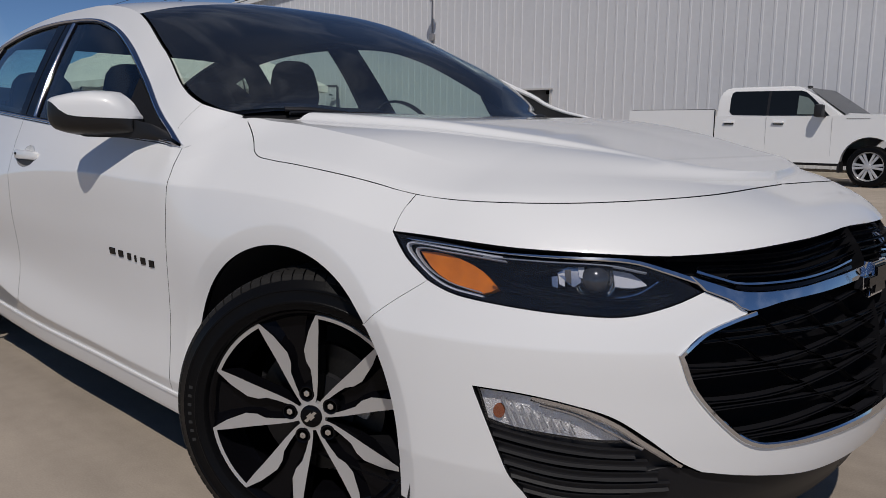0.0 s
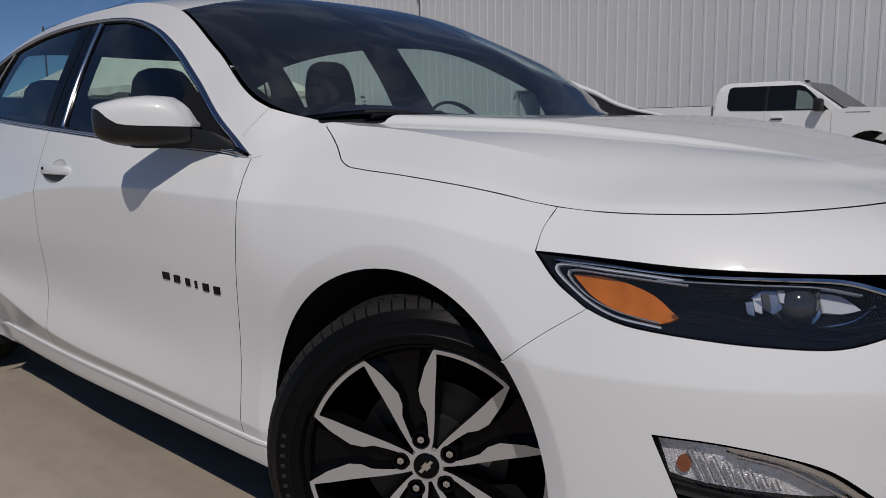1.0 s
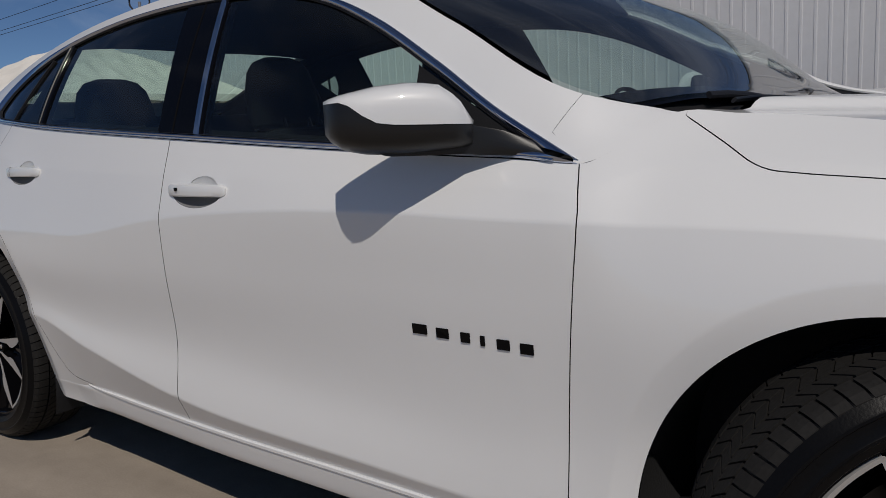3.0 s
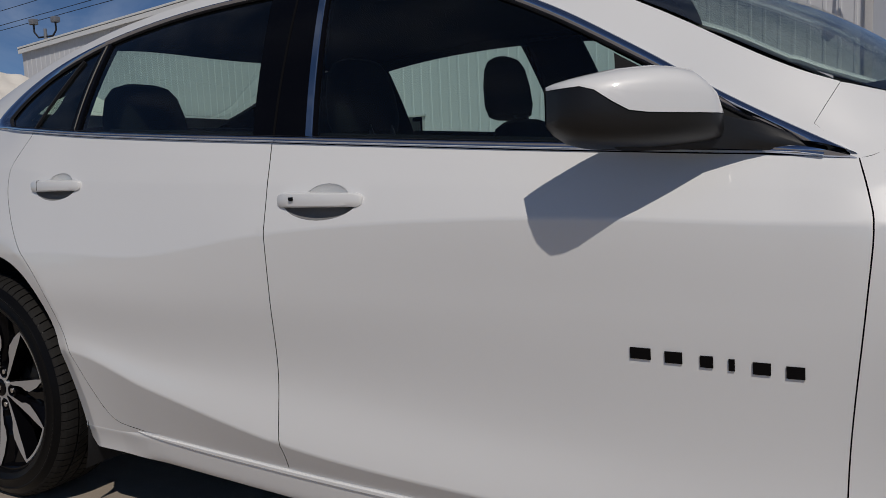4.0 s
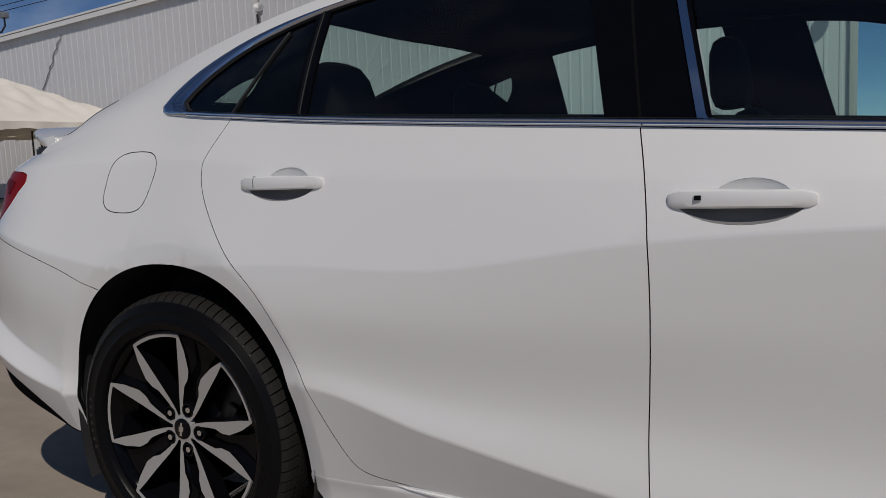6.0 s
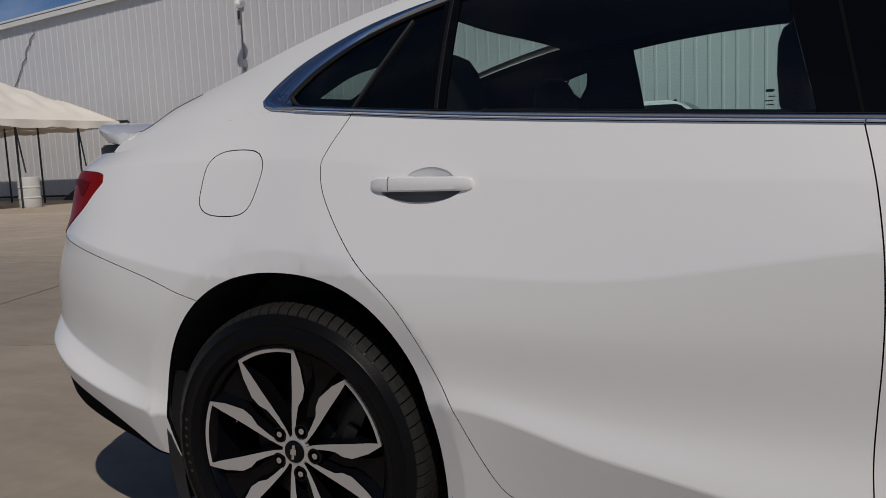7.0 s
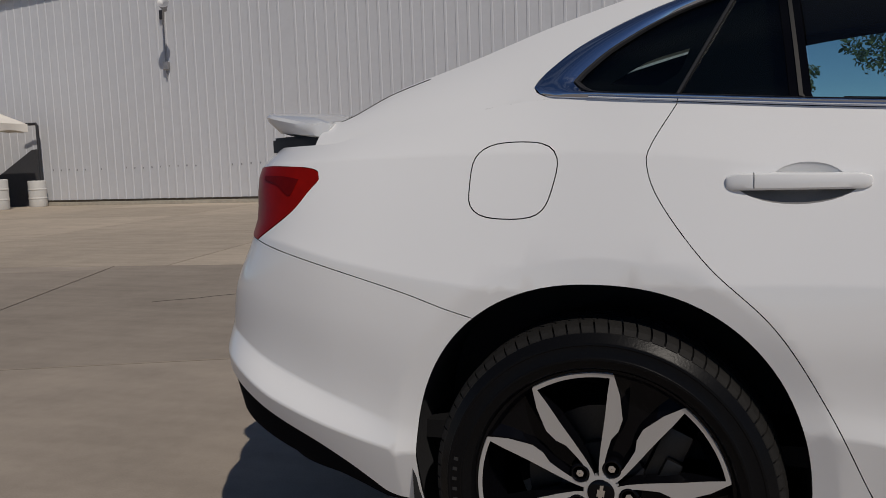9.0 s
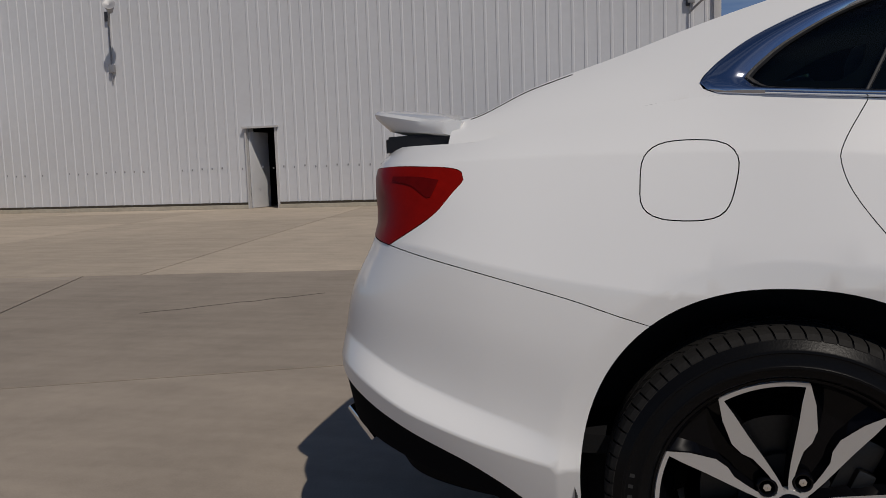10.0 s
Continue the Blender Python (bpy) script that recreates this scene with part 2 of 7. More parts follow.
def sheet(outline, surface, step=.02, holes=(), gap=.0009, depth=.012, lift=0.0, plain=None):
    """A panel cut from a curved surface: verts, faces and normals, with its edge turned inwards."""
    loops = [inset(outline, gap)] + [inset(h, -gap) for h in holes]
    if plain and gap > 0:                                           # no gap where two patches of one skin meet
        loops[0] = [o if plain(*o) else p for o, p in zip(outline, loops[0])]
    flat, edges, starts = [], [], []
    for loop in loops:
        s = len(flat)
        starts.append((s, len(loop)))
        flat += loop
        edges += [(s + k, s + (k + 1) % len(loop)) for k in range(len(loop))]
    rim = np.array(flat)
    lo, hi = rim.min(0), rim.max(0)
    gx, gz = np.meshgrid(np.arange(lo[0], hi[0], step), np.arange(lo[1], hi[1], step))
    grid = np.stack([gx.ravel(), gz.ravel()], 1)
    if surface is shell:
        grid = shell_rows(np.arange(lo[0], hi[0], step))
    keep = inside_of(loops[0], grid)
    for h in loops[1:]:
        keep &= ~inside_of(h, grid)
    grid = grid[keep]
    if len(grid):
        near = np.array([np.min(np.sum((rim - g) ** 2, 1)) for g in grid])
        grid = grid[near > (.45 * step) ** 2]
    v2, _, faces, _, _, _ = delaunay_2d_cdt([Vector(p) for p in flat] + [Vector(p) for p in grid], edges, [], 1, 1e-6)
    v2 = np.array([tuple(v) for v in v2])
    faces = np.array([f for f in faces if len(f) == 3])
    mid = v2[faces].mean(1)
    keep = inside_of(loops[0], mid)
    for h in loops[1:]:
        keep &= ~inside_of(h, mid)
    faces = faces[keep]
    e = .0015
    pos = surface(v2[:, 0], v2[:, 1])
    du = surface(v2[:, 0] + e, v2[:, 1]) - surface(v2[:, 0] - e, v2[:, 1])
    dv = surface(v2[:, 0], v2[:, 1] + e) - surface(v2[:, 0], v2[:, 1] - e)
    nrm = np.cross(du, dv)
    nrm /= np.maximum(np.linalg.norm(nrm, axis=1), 1e-12)[:, None]
    pos = pos + nrm * lift
    a = np.cross(pos[faces[:, 1]] - pos[faces[:, 0]], pos[faces[:, 2]] - pos[faces[:, 0]])
    wrong = np.sum(a * nrm[faces[:, 0]], 1) < 0
    faces[wrong] = faces[wrong][:, ::-1]
    faces = [tuple(f) for f in faces]
    if depth:
        count = {}
        for f in faces:
            for i in range(3):
                count[(f[i], f[(i + 1) % 3])] = 1
        border = [ed for ed in count if (ed[1], ed[0]) not in count]
        verts, norms, base = list(pos), list(nrm), len(pos)
        for i, j in border:
            m = (v2[i] + v2[j]) / 2
            if surface is shell and not TAIL_END + .012 < m[0] < NOSE_END - .012 or plain and plain(*m):
                continue
            t = pos[j] - pos[i]
            out = np.cross(t, nrm[i])
            out /= max(np.linalg.norm(out), 1e-12)
            k = len(verts)
            verts += [pos[i], pos[j], pos[j] - nrm[j] * depth, pos[i] - nrm[i] * depth]
            norms += [.75 * out + .66 * nrm[i], .75 * out + .66 * nrm[j], out, out]
            faces.append((k + 1, k, k + 3, k + 2))
        pos, nrm = np.array(verts), np.array(norms)
    return pos, faces, nrm


def nose_u(x, z):
    """The measure u of shell() at a place x on the side or the nose."""
    x = np.asarray(x, float)
    q = np.clip((x - NOSE_X) / (NOSE(np.asarray(z, float))[..., 0] - NOSE_X), 0, 1)
    return np.where(x > NOSE_X, NOSE_X + ROUND * np.arcsin(q ** (1 / .9)), x)


def shell_rows(us):
    """Points of the side in rows that follow its creases and the lips of the arches."""
    base = np.linspace(1.0, .25, 7)
    zs = np.empty((len(us), 7))
    for k in range(7):
        z = np.full_like(us, base[k])
        for _ in range(3):
            z = STATIONS(shell(us, z)[:, 0])[:, 2 * k]
        zs[:, k] = z
    levels = [zs[:, 0] + .03, zs[:, 0] + .012]
    for k, n in enumerate((4, 5, 6, 7, 5, 4)):
        levels += [zs[:, k] + (zs[:, k + 1] - zs[:, k]) * q / n for q in range(n)]
    levels += [zs[:, 6], zs[:, 6] - .03]
    for k in (1, 2, 3, 4, 5):
        levels += [zs[:, k] + .005, zs[:, k] - .005]
    pts = np.concatenate([np.stack([us, z], 1) for z in levels])
    for i, (cx, cz, rx, rz) in enumerate(ARCHES):
        fx = np.where((cx > -1) & (pts[:, 0] > cx), FRONT_RX, rx)
        px = shell(pts[:, 0], pts[:, 1])[:, 0]
        d = np.hypot((px - cx) / fx, (pts[:, 1] - cz) / rz) - 1 - .048 / .39
        pts = pts[np.abs(d) > .035]
        for off in (-.012, .012):
            rho = 1 + .048 / .39 + off
            a = np.radians(np.arange(-20, 201, 2.2))
            ex = np.where((cx > -1) & (np.cos(a) > 0), FRONT_RX, rx)
            pts = np.vstack([pts, np.stack([nose_u(cx + ex * rho * np.cos(a), cz + rz * rho * np.sin(a)), cz + rz * rho * np.sin(a)], 1)])
    return pts


def joined(*sheets):
    v, f, n, k = [], [], [], 0
    for a, b, c in sheets:
        v.append(a)
        n.append(c)
        f += [tuple(i + k for i in q) for q in b]
        k += len(a)
    return np.vstack(v), f, np.vstack(n)


def mirrored(data):
    v, f, n = data
    s = np.array([1, -1, 1])
    return v * s, [q[::-1] for q in f], n * s


def both(name, data, mat, parent, label=""):
    """The panel on the right side, and its twin on the left. Returns both."""
    right = raw(name, data[0], data[1], mat, parent, data[2], label)
    v, f, n = mirrored(data)
    return right, raw(name, v, f, mat, parent, n, label)


def ribbon(name, line, surface, width, mat, parent, lift=.004, label="", sides=True, thick=.006):
    """A raised strip along a 2D line on a surface; made on both sides of the car."""
    p = np.array(line, float)
    t = np.gradient(p, axis=0)
    t /= np.maximum(np.linalg.norm(t, axis=1), 1e-9)[:, None]
    nn = np.stack([-t[:, 1], t[:, 0]], 1)
    w = np.broadcast_to(np.asarray(width, float), (len(p),))[:, None]
    rows, lifts = [-.5, -.5, -.3, .3, .5, .5], [-thick, lift * .4, lift, lift, lift * .4, -thick]
    e = .0015
    verts = []
    for r, h in zip(rows, lifts):
        q = p + nn * w * r
        du = surface(q[:, 0] + e, q[:, 1]) - surface(q[:, 0] - e, q[:, 1])
        dv = surface(q[:, 0], q[:, 1] + e) - surface(q[:, 0], q[:, 1] - e)
        nr = np.cross(du, dv)
        nr /= np.linalg.norm(nr, axis=1)[:, None]
        verts.append(surface(q[:, 0], q[:, 1]) + nr * h)
    n = len(p)
    v = np.vstack(verts)
    f = [(r * n + k, r * n + k + 1, (r + 1) * n + k + 1, (r + 1) * n + k) for r in range(5) for k in range(n - 1)]
    f += [tuple(r * n for r in range(6))[::-1], tuple(r * n + n - 1 for r in range(6))]
    made = []
    for s in ((1, -1) if sides else (1,)):
        b = bmesh.new()
        vs = [b.verts.new((x, y * s, z)) for x, y, z in v]
        for q in f:
            b.faces.new([vs[i] for i in q])
        bmesh.ops.recalc_face_normals(b, faces=b.faces)
        made.append(part(name, b, mat, parent, label))
    return made
# ---- body surface of the car: x forward, y to its left, z up; front axle at x = 0 ----
def spline(points):
    """A smooth curve v(x) through a few (x, v, ...) rows, level beyond its ends."""
    p = np.array(sorted(points), float)
    xs, vs = p[:, 0], p[:, 1:]
    m = np.gradient(vs, xs, axis=0)
    m[0], m[-1] = 0, 0

    def at(x):
        x = np.clip(np.asarray(x, float), xs[0], xs[-1])
        i = np.clip(np.searchsorted(xs, x, side="right") - 1, 0, len(xs) - 2)
        h = xs[i + 1] - xs[i]
        t = ((x - xs[i]) / h)[..., None]
        h = h[..., None]
        out = (2 * t**3 - 3 * t**2 + 1) * vs[i] + (t**3 - 2 * t**2 + t) * h * m[i]
        return out + (3 * t**2 - 2 * t**3) * vs[i + 1] + (t**3 - t**2) * h * m[i + 1]
    return at


# Section of the side at stations along the car: belt, upper, shoulder crease, middle, hollow, lower crease, bottom (z, half width)
STATIONS = spline([
    (-3.80, 1.034, .690, .994, .748, .822, .830, .70, .827, .612, .814, .552, .842, .36, .785),
    (-3.55, 1.032, .690, .994, .748, .822, .832, .70, .832, .533, .820, .470, .857, .30, .788),
    (-3.38, 1.056, .690, .996, .754, .785, .844, .67, .848, .480, .838, .418, .863, .27, .803),
    (-3.20, 1.075, .700, .998, .762, .752, .856, .64, .862, .435, .856, .374, .861, .25, .82),
    (-2.95, 1.105, .705, .996, .777, .730, .872, .64, .878, .50, .872, .36, .874, .24, .84),
    (-2.75, 1.089, .748, .988, .801, .745, .884, .66, .890, .52, .888, .40, .888, .23, .86),
    (-2.45, 1.062, .783, .95, .832, .755, .893, .66, .900, .54, .892, .49, .896, .22, .835),
    (-2.10, 1.036, .812, .93, .855, .755, .903, .66, .905, .50, .890, .424, .903, .17, .815),
    (-1.70, 1.009, .835, .92, .875, .812, .910, .68, .908, .49, .888, .352, .906, .16, .815),
    (-1.00, .962, .845, .90, .884, .849, .911, .70, .905, .45, .886, .312, .900, .16, .82),
    (-.66, .942, .832, .893, .870, .840, .900, .70, .900, .45, .886, .300, .895, .17, .850),
    (-.53, .937, .822, .89, .862, .838, .893, .70, .897, .46, .884, .298, .893, .17, .860),
    (-.43, 1.008, .722, .925, .805, .835, .874, .70, .895, .47, .886, .295, .891, .20, .865),
    (-.33, 1.003, .690, .93, .785, .835, .865, .70, .893, .48, .887, .300, .890, .20, .865),
    (0.0, .965, .662, .905, .762, .82, .843, .66, .888, .50, .889, .35, .886, .20, .86),
    (.35, .908, .615, .86, .725, .77, .805, .597, .866, .48, .868, .35, .864, .20, .84),
])
NOSE_X, TAIL_X, ROUND, TAIL_P = 0.2, -3.3, 0.62, .35
NOSE = spline([(.20, .90), (.30, .95), (.40, .97), (.50, .98), (.60, .985), (.70, .96), (.76, .93), (.82, .87), (.87, .76), (.92, .62)])
TAIL = spline([(.25, -3.73), (.40, -3.818), (.55, -3.825), (.70, -3.794), (.85, -3.720), (.98, -3.730), (1.06, -3.69)])
ARCHES = ((-.055, .335, .383, .388), (-2.834, .335, .379, .410))
FRONT_RX = .363


def half(x, z):
    """Half width of the side at x and height z."""
    x, z = np.broadcast_arrays(np.asarray(x, float), np.asarray(z, float))
    f = STATIONS(x)
    zs, ys = f[..., 0::2], f[..., 1::2]
    d = (ys[..., :-1] - ys[..., 1:]) / (zs[..., :-1] - zs[..., 1:])
    inner = .5 * (d[..., :-1] + d[..., 1:])
    up = np.concatenate([d[..., :1], inner, d[..., -1:]], -1)      # slope seen from the segment above a node
    down = up.copy()
    nose = 1 - .8 * np.clip((x - .05) / .3, 0, 1)
    flare = 1 - .65 * np.clip((-3.2 - x) / .2, 0, 1)
    for k, soft in ((1, .35), (2, .25), (3, nose), (4, flare), (5, .1)):          # creases: deck line, shoulder, bumper band, lower line
        up[..., k] = d[..., k - 1] * (1 - soft) + soft * inner[..., k - 1]
        down[..., k] = d[..., k] * (1 - soft) + soft * inner[..., k - 1]
    y = ys[..., -1] + (z - zs[..., -1]) * d[..., -1]
    y = np.where(z > zs[..., 0], ys[..., 0] + (z - zs[..., 0]) * d[..., 0], y)
    for k in range(6):
        top, low = zs[..., k], zs[..., k + 1]
        t = np.clip((z - low) / (top - low), 0, 1)
        h = top - low
        v = (2 * t**3 - 3 * t**2 + 1) * ys[..., k + 1] + (t**3 - 2 * t**2 + t) * h * up[..., k + 1]
        v += (3 * t**2 - 2 * t**3) * ys[..., k] + (t**3 - t**2) * h * down[..., k]
        y = np.where((z <= top) & (z >= low), v, y)
    for cx, cz, rx, rz in ARCHES:                                     # the turned-in lip round each wheel
        n = 2.0 if cx > -1 else 2.3
        rho = (np.abs((x - cx) / np.where((cx > -1) & (x > cx), FRONT_RX, rx)) ** n + np.abs((z - cz) / rz) ** n) ** (1 / n)
        d2 = (rho - 1) * .39
        q = np.minimum(.048 - d2, .055)
        y = y - .125 * (q + np.sqrt(q * q + .0035**2))
    return y


def shell(u, z):
    """A place on the right side: u is x along the side, and runs on round the nose and the tail."""
    u, z = np.broadcast_arrays(np.asarray(u, float), np.asarray(z, float))
    fx, rx = NOSE(z)[..., 0], TAIL(z)[..., 0]
    a = np.clip((u - NOSE_X) / ROUND, 0, math.pi / 2)
    b = np.clip((TAIL_X - u) / ROUND, 0, math.pi / 2)
    b = math.pi / 2 * (b / (math.pi / 2)) ** (1 / .7)
    x = np.where(u > NOSE_X, NOSE_X + (fx - NOSE_X) * np.sin(a) ** .9, np.where(u < TAIL_X, TAIL_X + (rx - TAIL_X) * np.sin(b) ** .7, u))
    flat_ = np.clip((a - .87) / (math.pi / 2 - .87), 0, 1)
    x = x - .045 * flat_ * flat_ * (3 - 2 * flat_) * np.clip((z - .42) / .2, 0, 1)                    # the middle of the nose is nearly flat
    y = half(x, z) * np.where(u > NOSE_X, np.cos(a) ** .9, np.where(u < TAIL_X, np.cos(b) ** TAIL_P, 1.0))
    return np.stack([x, -y, z], -1)
NOSE_END, TAIL_END = NOSE_X + ROUND * math.pi / 2, TAIL_X - ROUND * math.pi / 2


def belt(x):
    f = STATIONS(x)
    return f[..., 0], f[..., 1]
RAIL = spline([(-3.50, 1.085, .60), (-3.32, 1.150, .60), (-3.13, 1.208, .60), (-2.95, 1.268, .595), (-2.77, 1.318, .592), (-2.58, 1.358, .592), (-2.2, 1.403, .60), (-1.75, 1.420, .605), (-1.4, 1.405, .612), (-1.19, 1.360, .628), (-.90, 1.215, .69), (-.585, 1.05, .751), (-.45, 1.014, .705)])
SPINE = spline([(-3.50, 1.09), (-3.3, 1.15), (-3.0, 1.275), (-2.6, 1.405), (-2.2, 1.45), (-1.75, 1.468), (-1.35, 1.457), (-1.1, 1.420), (-.9, 1.350), (-.6, 1.202), (-.4, 1.062), (-.2, .950)])


def cabin(x, z):
    """A place on the right flank of the cabin, from the belt up to the rail."""
    x, z = np.broadcast_arrays(np.asarray(x, float), np.asarray(z, float))
    zb, yb = belt(x)
    r = RAIL(x)
    q = np.clip((x - TAIL_X) / (TAIL(zb)[..., 0] - TAIL_X), 0, .95)     # narrows towards the tail as the side does
    yb = yb * np.cos(np.arcsin(q ** (1 / .7))) ** TAIL_P
    t = (z - zb) / np.maximum(r[..., 0] - zb, .02)
    t = np.where(x < -3.0, np.maximum(t, 0), t)
    y = yb + (r[..., 1] - yb) * t + .012 * 4 * t * (1 - t) * np.clip((r[..., 0] - zb) / .3, 0, 1)
    return np.stack([x, -y, z], -1)
# ---- the car ----
def arch(i, a0, a1, grow=0.0, n=40):
    """Points along wheel arch i, from angle a0 to a1 (degrees, 0 forward, 90 up)."""
    cx, cz, rx, rz = ARCHES[i]
    out = []
    for k in range(n + 1):
        a = radians(a0 + (a1 - a0) * k / n)
        r = FRONT_RX if i == 0 and math.cos(a) > 0 else rx
        p = .87 if i == 1 else 1.0                                     # the rear arch has squarer shoulders
        c, s = math.copysign(abs(math.cos(a)) ** p, math.cos(a)), math.copysign(abs(math.sin(a)) ** p, math.sin(a))
        z = cz + (rz + grow) * s
        out.append((float(nose_u(cx + (r + grow) * c, max(z, .2))), z))
    return out


def belt_line(x0, x1, n=16, drop=0.0):
    xs = np.linspace(x0, x1, n)
    return [(float(x), float(belt(x)[0]) - drop) for x in xs]


def top_z(u):
    """Height of the upper edge of the side, on round the nose and the tail."""
    u = np.asarray(u, float)
    z = belt(np.clip(u, -3.55, .35))[0]
    return np.where(u > .35, .905 - .03 * np.clip((u - .35) / (NOSE_END - .35), 0, 1), np.where(u < -3.55, 1.032 - .002 * np.clip((-3.55 - u) / .7, 0, 1), z))


def round_tail(points):
    """Moves points past the tail's corner on to the even measure of shell()."""
    return [(TAIL_X - math.pi / 2 * ROUND * ((TAIL_X - u) / (math.pi / 2 * ROUND)) ** .7 if u < TAIL_X else u, z) for u, z in points]


HOOD_CUT = [(-.41, 1.003), (-.335, .957), (-.27, .920), (-.21, .910), (-.10, .901), (.04, .886), (.14, .871), (.24, .853), (.323, .847), (.443, .847), (.554, .849), (.665, .853), (.788, .858), (.913, .862), (1.04, .866), (NOSE_END, .868)]
LAMP_TOP = [(.232, .781), (.346, .776), (.446, .770), (.54, .767), (.63, .764), (.70, .762)]
LAMP_LOW = [(.232, .781), (.267, .734), (.312, .697), (.364, .678), (.45, .667), (.54, .660), (.622, .659), (.69, .677), (.747, .702)]
BROW = [(.60, .769), (.695, .750), (.764, .717), (.818, .700), (.925, .698), (1.02, .702), (NOSE_END, .706)]
GRILLE_TOP = [(.70, .762), (.817, .767), (.931, .773), (1.06, .777), (NOSE_END, .782)]
BAR_LOW = [(.747, .702), (.79, .682), (.818, .664), (.897, .674), (1.011, .677), (NOSE_END, .68)]
MOUTH_TOP = [(.71, .592), (.745, .628), (.79, .648), (.833, .659), (.942, .668), (NOSE_END, .676)]
MOUTH_LOW = [(.71, .592), (.735, .528), (.788, .459), (.843, .412), (.911, .398), (1.062, .393), (NOSE_END, .390)]
LIP = [(NOSE_END, .304), (1.0, .312), (.876, .336), (.765, .363)]
FOG_TOP = [(.407, .514), (.48, .511), (.548, .499), (.615, .477), (.668, .439), (.726, .388), (.765, .363)]
FOG_SIDE = [(.407, .514), (.421, .476), (.452, .392), (.472, .344), (.50, .305), (.53, .25)]
DOOR_A = [(-.553, .932), (-.537, .877), (-.530, .828), (-.538, .714), (-.556, .490), (-.560, .268)]
DOOR_B = [(-1.700, 1.012), (-1.684, .92), (-1.674, .82), (-1.6705, .719), (-1.672, .637), (-1.6765, .551), (-1.680, .466), (-1.677, .376), (-1.674, .320), (-1.680, .279)]
DOOR_C = [(-2.690, 1.080), (-2.735, 1.005), (-2.743, .965), (-2.718, .898), (-2.637, .788), (-2.522, .676), (-2.435, .535), (-2.368, .395), (-2.335, .335), (-2.310, .308), (-2.270, .295), (-2.19, .288)]


def tail_u(points, step=.02):
    """A smooth line given by x and z, in the measure of shell() round the tail."""
    out = []
    for x, z in curve2(points, step):
        q = min(1, max(0, (x - TAIL_X) / (float(TAIL(np.array(z))[0]) - TAIL_X)))
        b = math.asin(q ** (1 / .7))
        out.append((TAIL_X - ROUND * math.pi / 2 * (b / (math.pi / 2)) ** .7 if x < TAIL_X else x, z))
    return out


SEAM = tail_u([(-3.078, .672), (-3.15, .696), (-3.236, .724), (-3.408, .771), (-3.541, .803), (-3.618, .820)])
TAIL_LAMP = [SEAM[-1]] + round_tail([(-3.545, .882), (-3.468, .930), (-3.436, .955), (-3.444, .971), (-3.485, .980), (-3.58, .984), (-3.75, .986), (-4.12, .980)])
SKIRT = tail_u([(-3.796, .548), (-3.786, .534), (-3.752, .512), (-3.706, .490), (-3.645, .462), (-3.561, .426), (-3.452, .381), (-3.375, .336), (-3.316, .292), (-3.285, .272), (-3.232, .262)])

T_IN = TAIL_LAMP[-1][0]


def oval(cx, cz, rx, rz, n=36):
    return [(cx + rx * math.cos(2 * math.pi * k / n), cz + rz * math.sin(2 * math.pi * k / n)) for k in range(n)]


def scoop(cx, cz):
    """The outline of a handle's scoop: short above the bar, long below it."""
    up = [(cx + .014 + .060 * math.cos(math.pi * k / 14), cz + .034 * math.sin(math.pi * k / 14)) for k in range(15)]
    low_ = [(cx - .004 - .100 * math.cos(math.pi * k / 16), cz - .037 * math.sin(math.pi * k / 16) ** 1.15) for k in range(17)]
    return up + low_


CUPS = (scoop(-1.525, .882), scoop(-2.483, .929))
car = thing("car", "white four-door sedan with black and machined alloy wheels on concrete", "car")

# panels of the side
def settled(data):
    """Lets the foot of the front pillar flow into the fender below it."""
    v, f, n = np.array(data[0]), data[1], np.array(data[2])
    x, z = np.clip(v[:, 0], -.64, -.40), v[:, 2]
    foot = belt(x)[0]
    low = foot - .03
    below = np.cross(shell(x + .002, low) - shell(x - .002, low), shell(x, low + .002) - shell(x, low - .002))
    below /= np.maximum(np.linalg.norm(below, axis=1), 1e-12)[:, None]
    below *= np.sign(np.sum(below * n, 1) + 1e-9)[:, None]
    w = np.clip(1 - np.abs(z - foot) / .06, 0, 1) * np.clip((v[:, 0] + .64) / .05, 0, 1) * np.clip((-.36 - v[:, 0]) / .06, 0, 1) * (np.sum(below * n, 1) > .5)
    n = n + (below - n) * (w * w * (3 - 2 * w))[:, None]
    return v, f, n / np.maximum(np.linalg.norm(n, axis=1), 1e-12)[:, None]


fender = joined(
    sheet(chain([(-.560, .245), (-.560, .268)], DOOR_A[::-1], belt_line(-.553, -.41), HOOD_CUT[:8], [(.24, .853), (.231, .818), (.232, .781)], LAMP_LOW[:3], [(.312, .697), (.259, .648), (.208, .588)],
                arch(0, 40.5, 193), [(-.428, .248), (-.44, .245)], [(-.44, .245), (-.560, .245)]), shell, plain=lambda u, z: -.57 < u < -.40 and z > .938 or z < .255),
    sheet(chain(belt_line(-.565, -.415), [(-.415, 1.008), (-.46, 1.017), (-.52, 1.031), (-.585, 1.05)], [(-.585, 1.05), (-.617, .986)], [(-.617, .986), (-.565, .938)]), cabin, plain=lambda x, z: z - float(belt(x)[0]) < .006 or x > -.58))
fender = settled(fender)
both("fender", fender, PAINT, car)
front_doors = both("front_door", sheet(chain(DOOR_A, [(-.560, .268), (-1.2, .275), (-1.680, .279)], DOOR_B[::-1], belt_line(-1.70, -.553)), shell, holes=[CUPS[0]], gap=.0014, plain=lambda u, z: abs(u + 1.525) < .12 and abs(z - .882) < .05), PAINT, car)
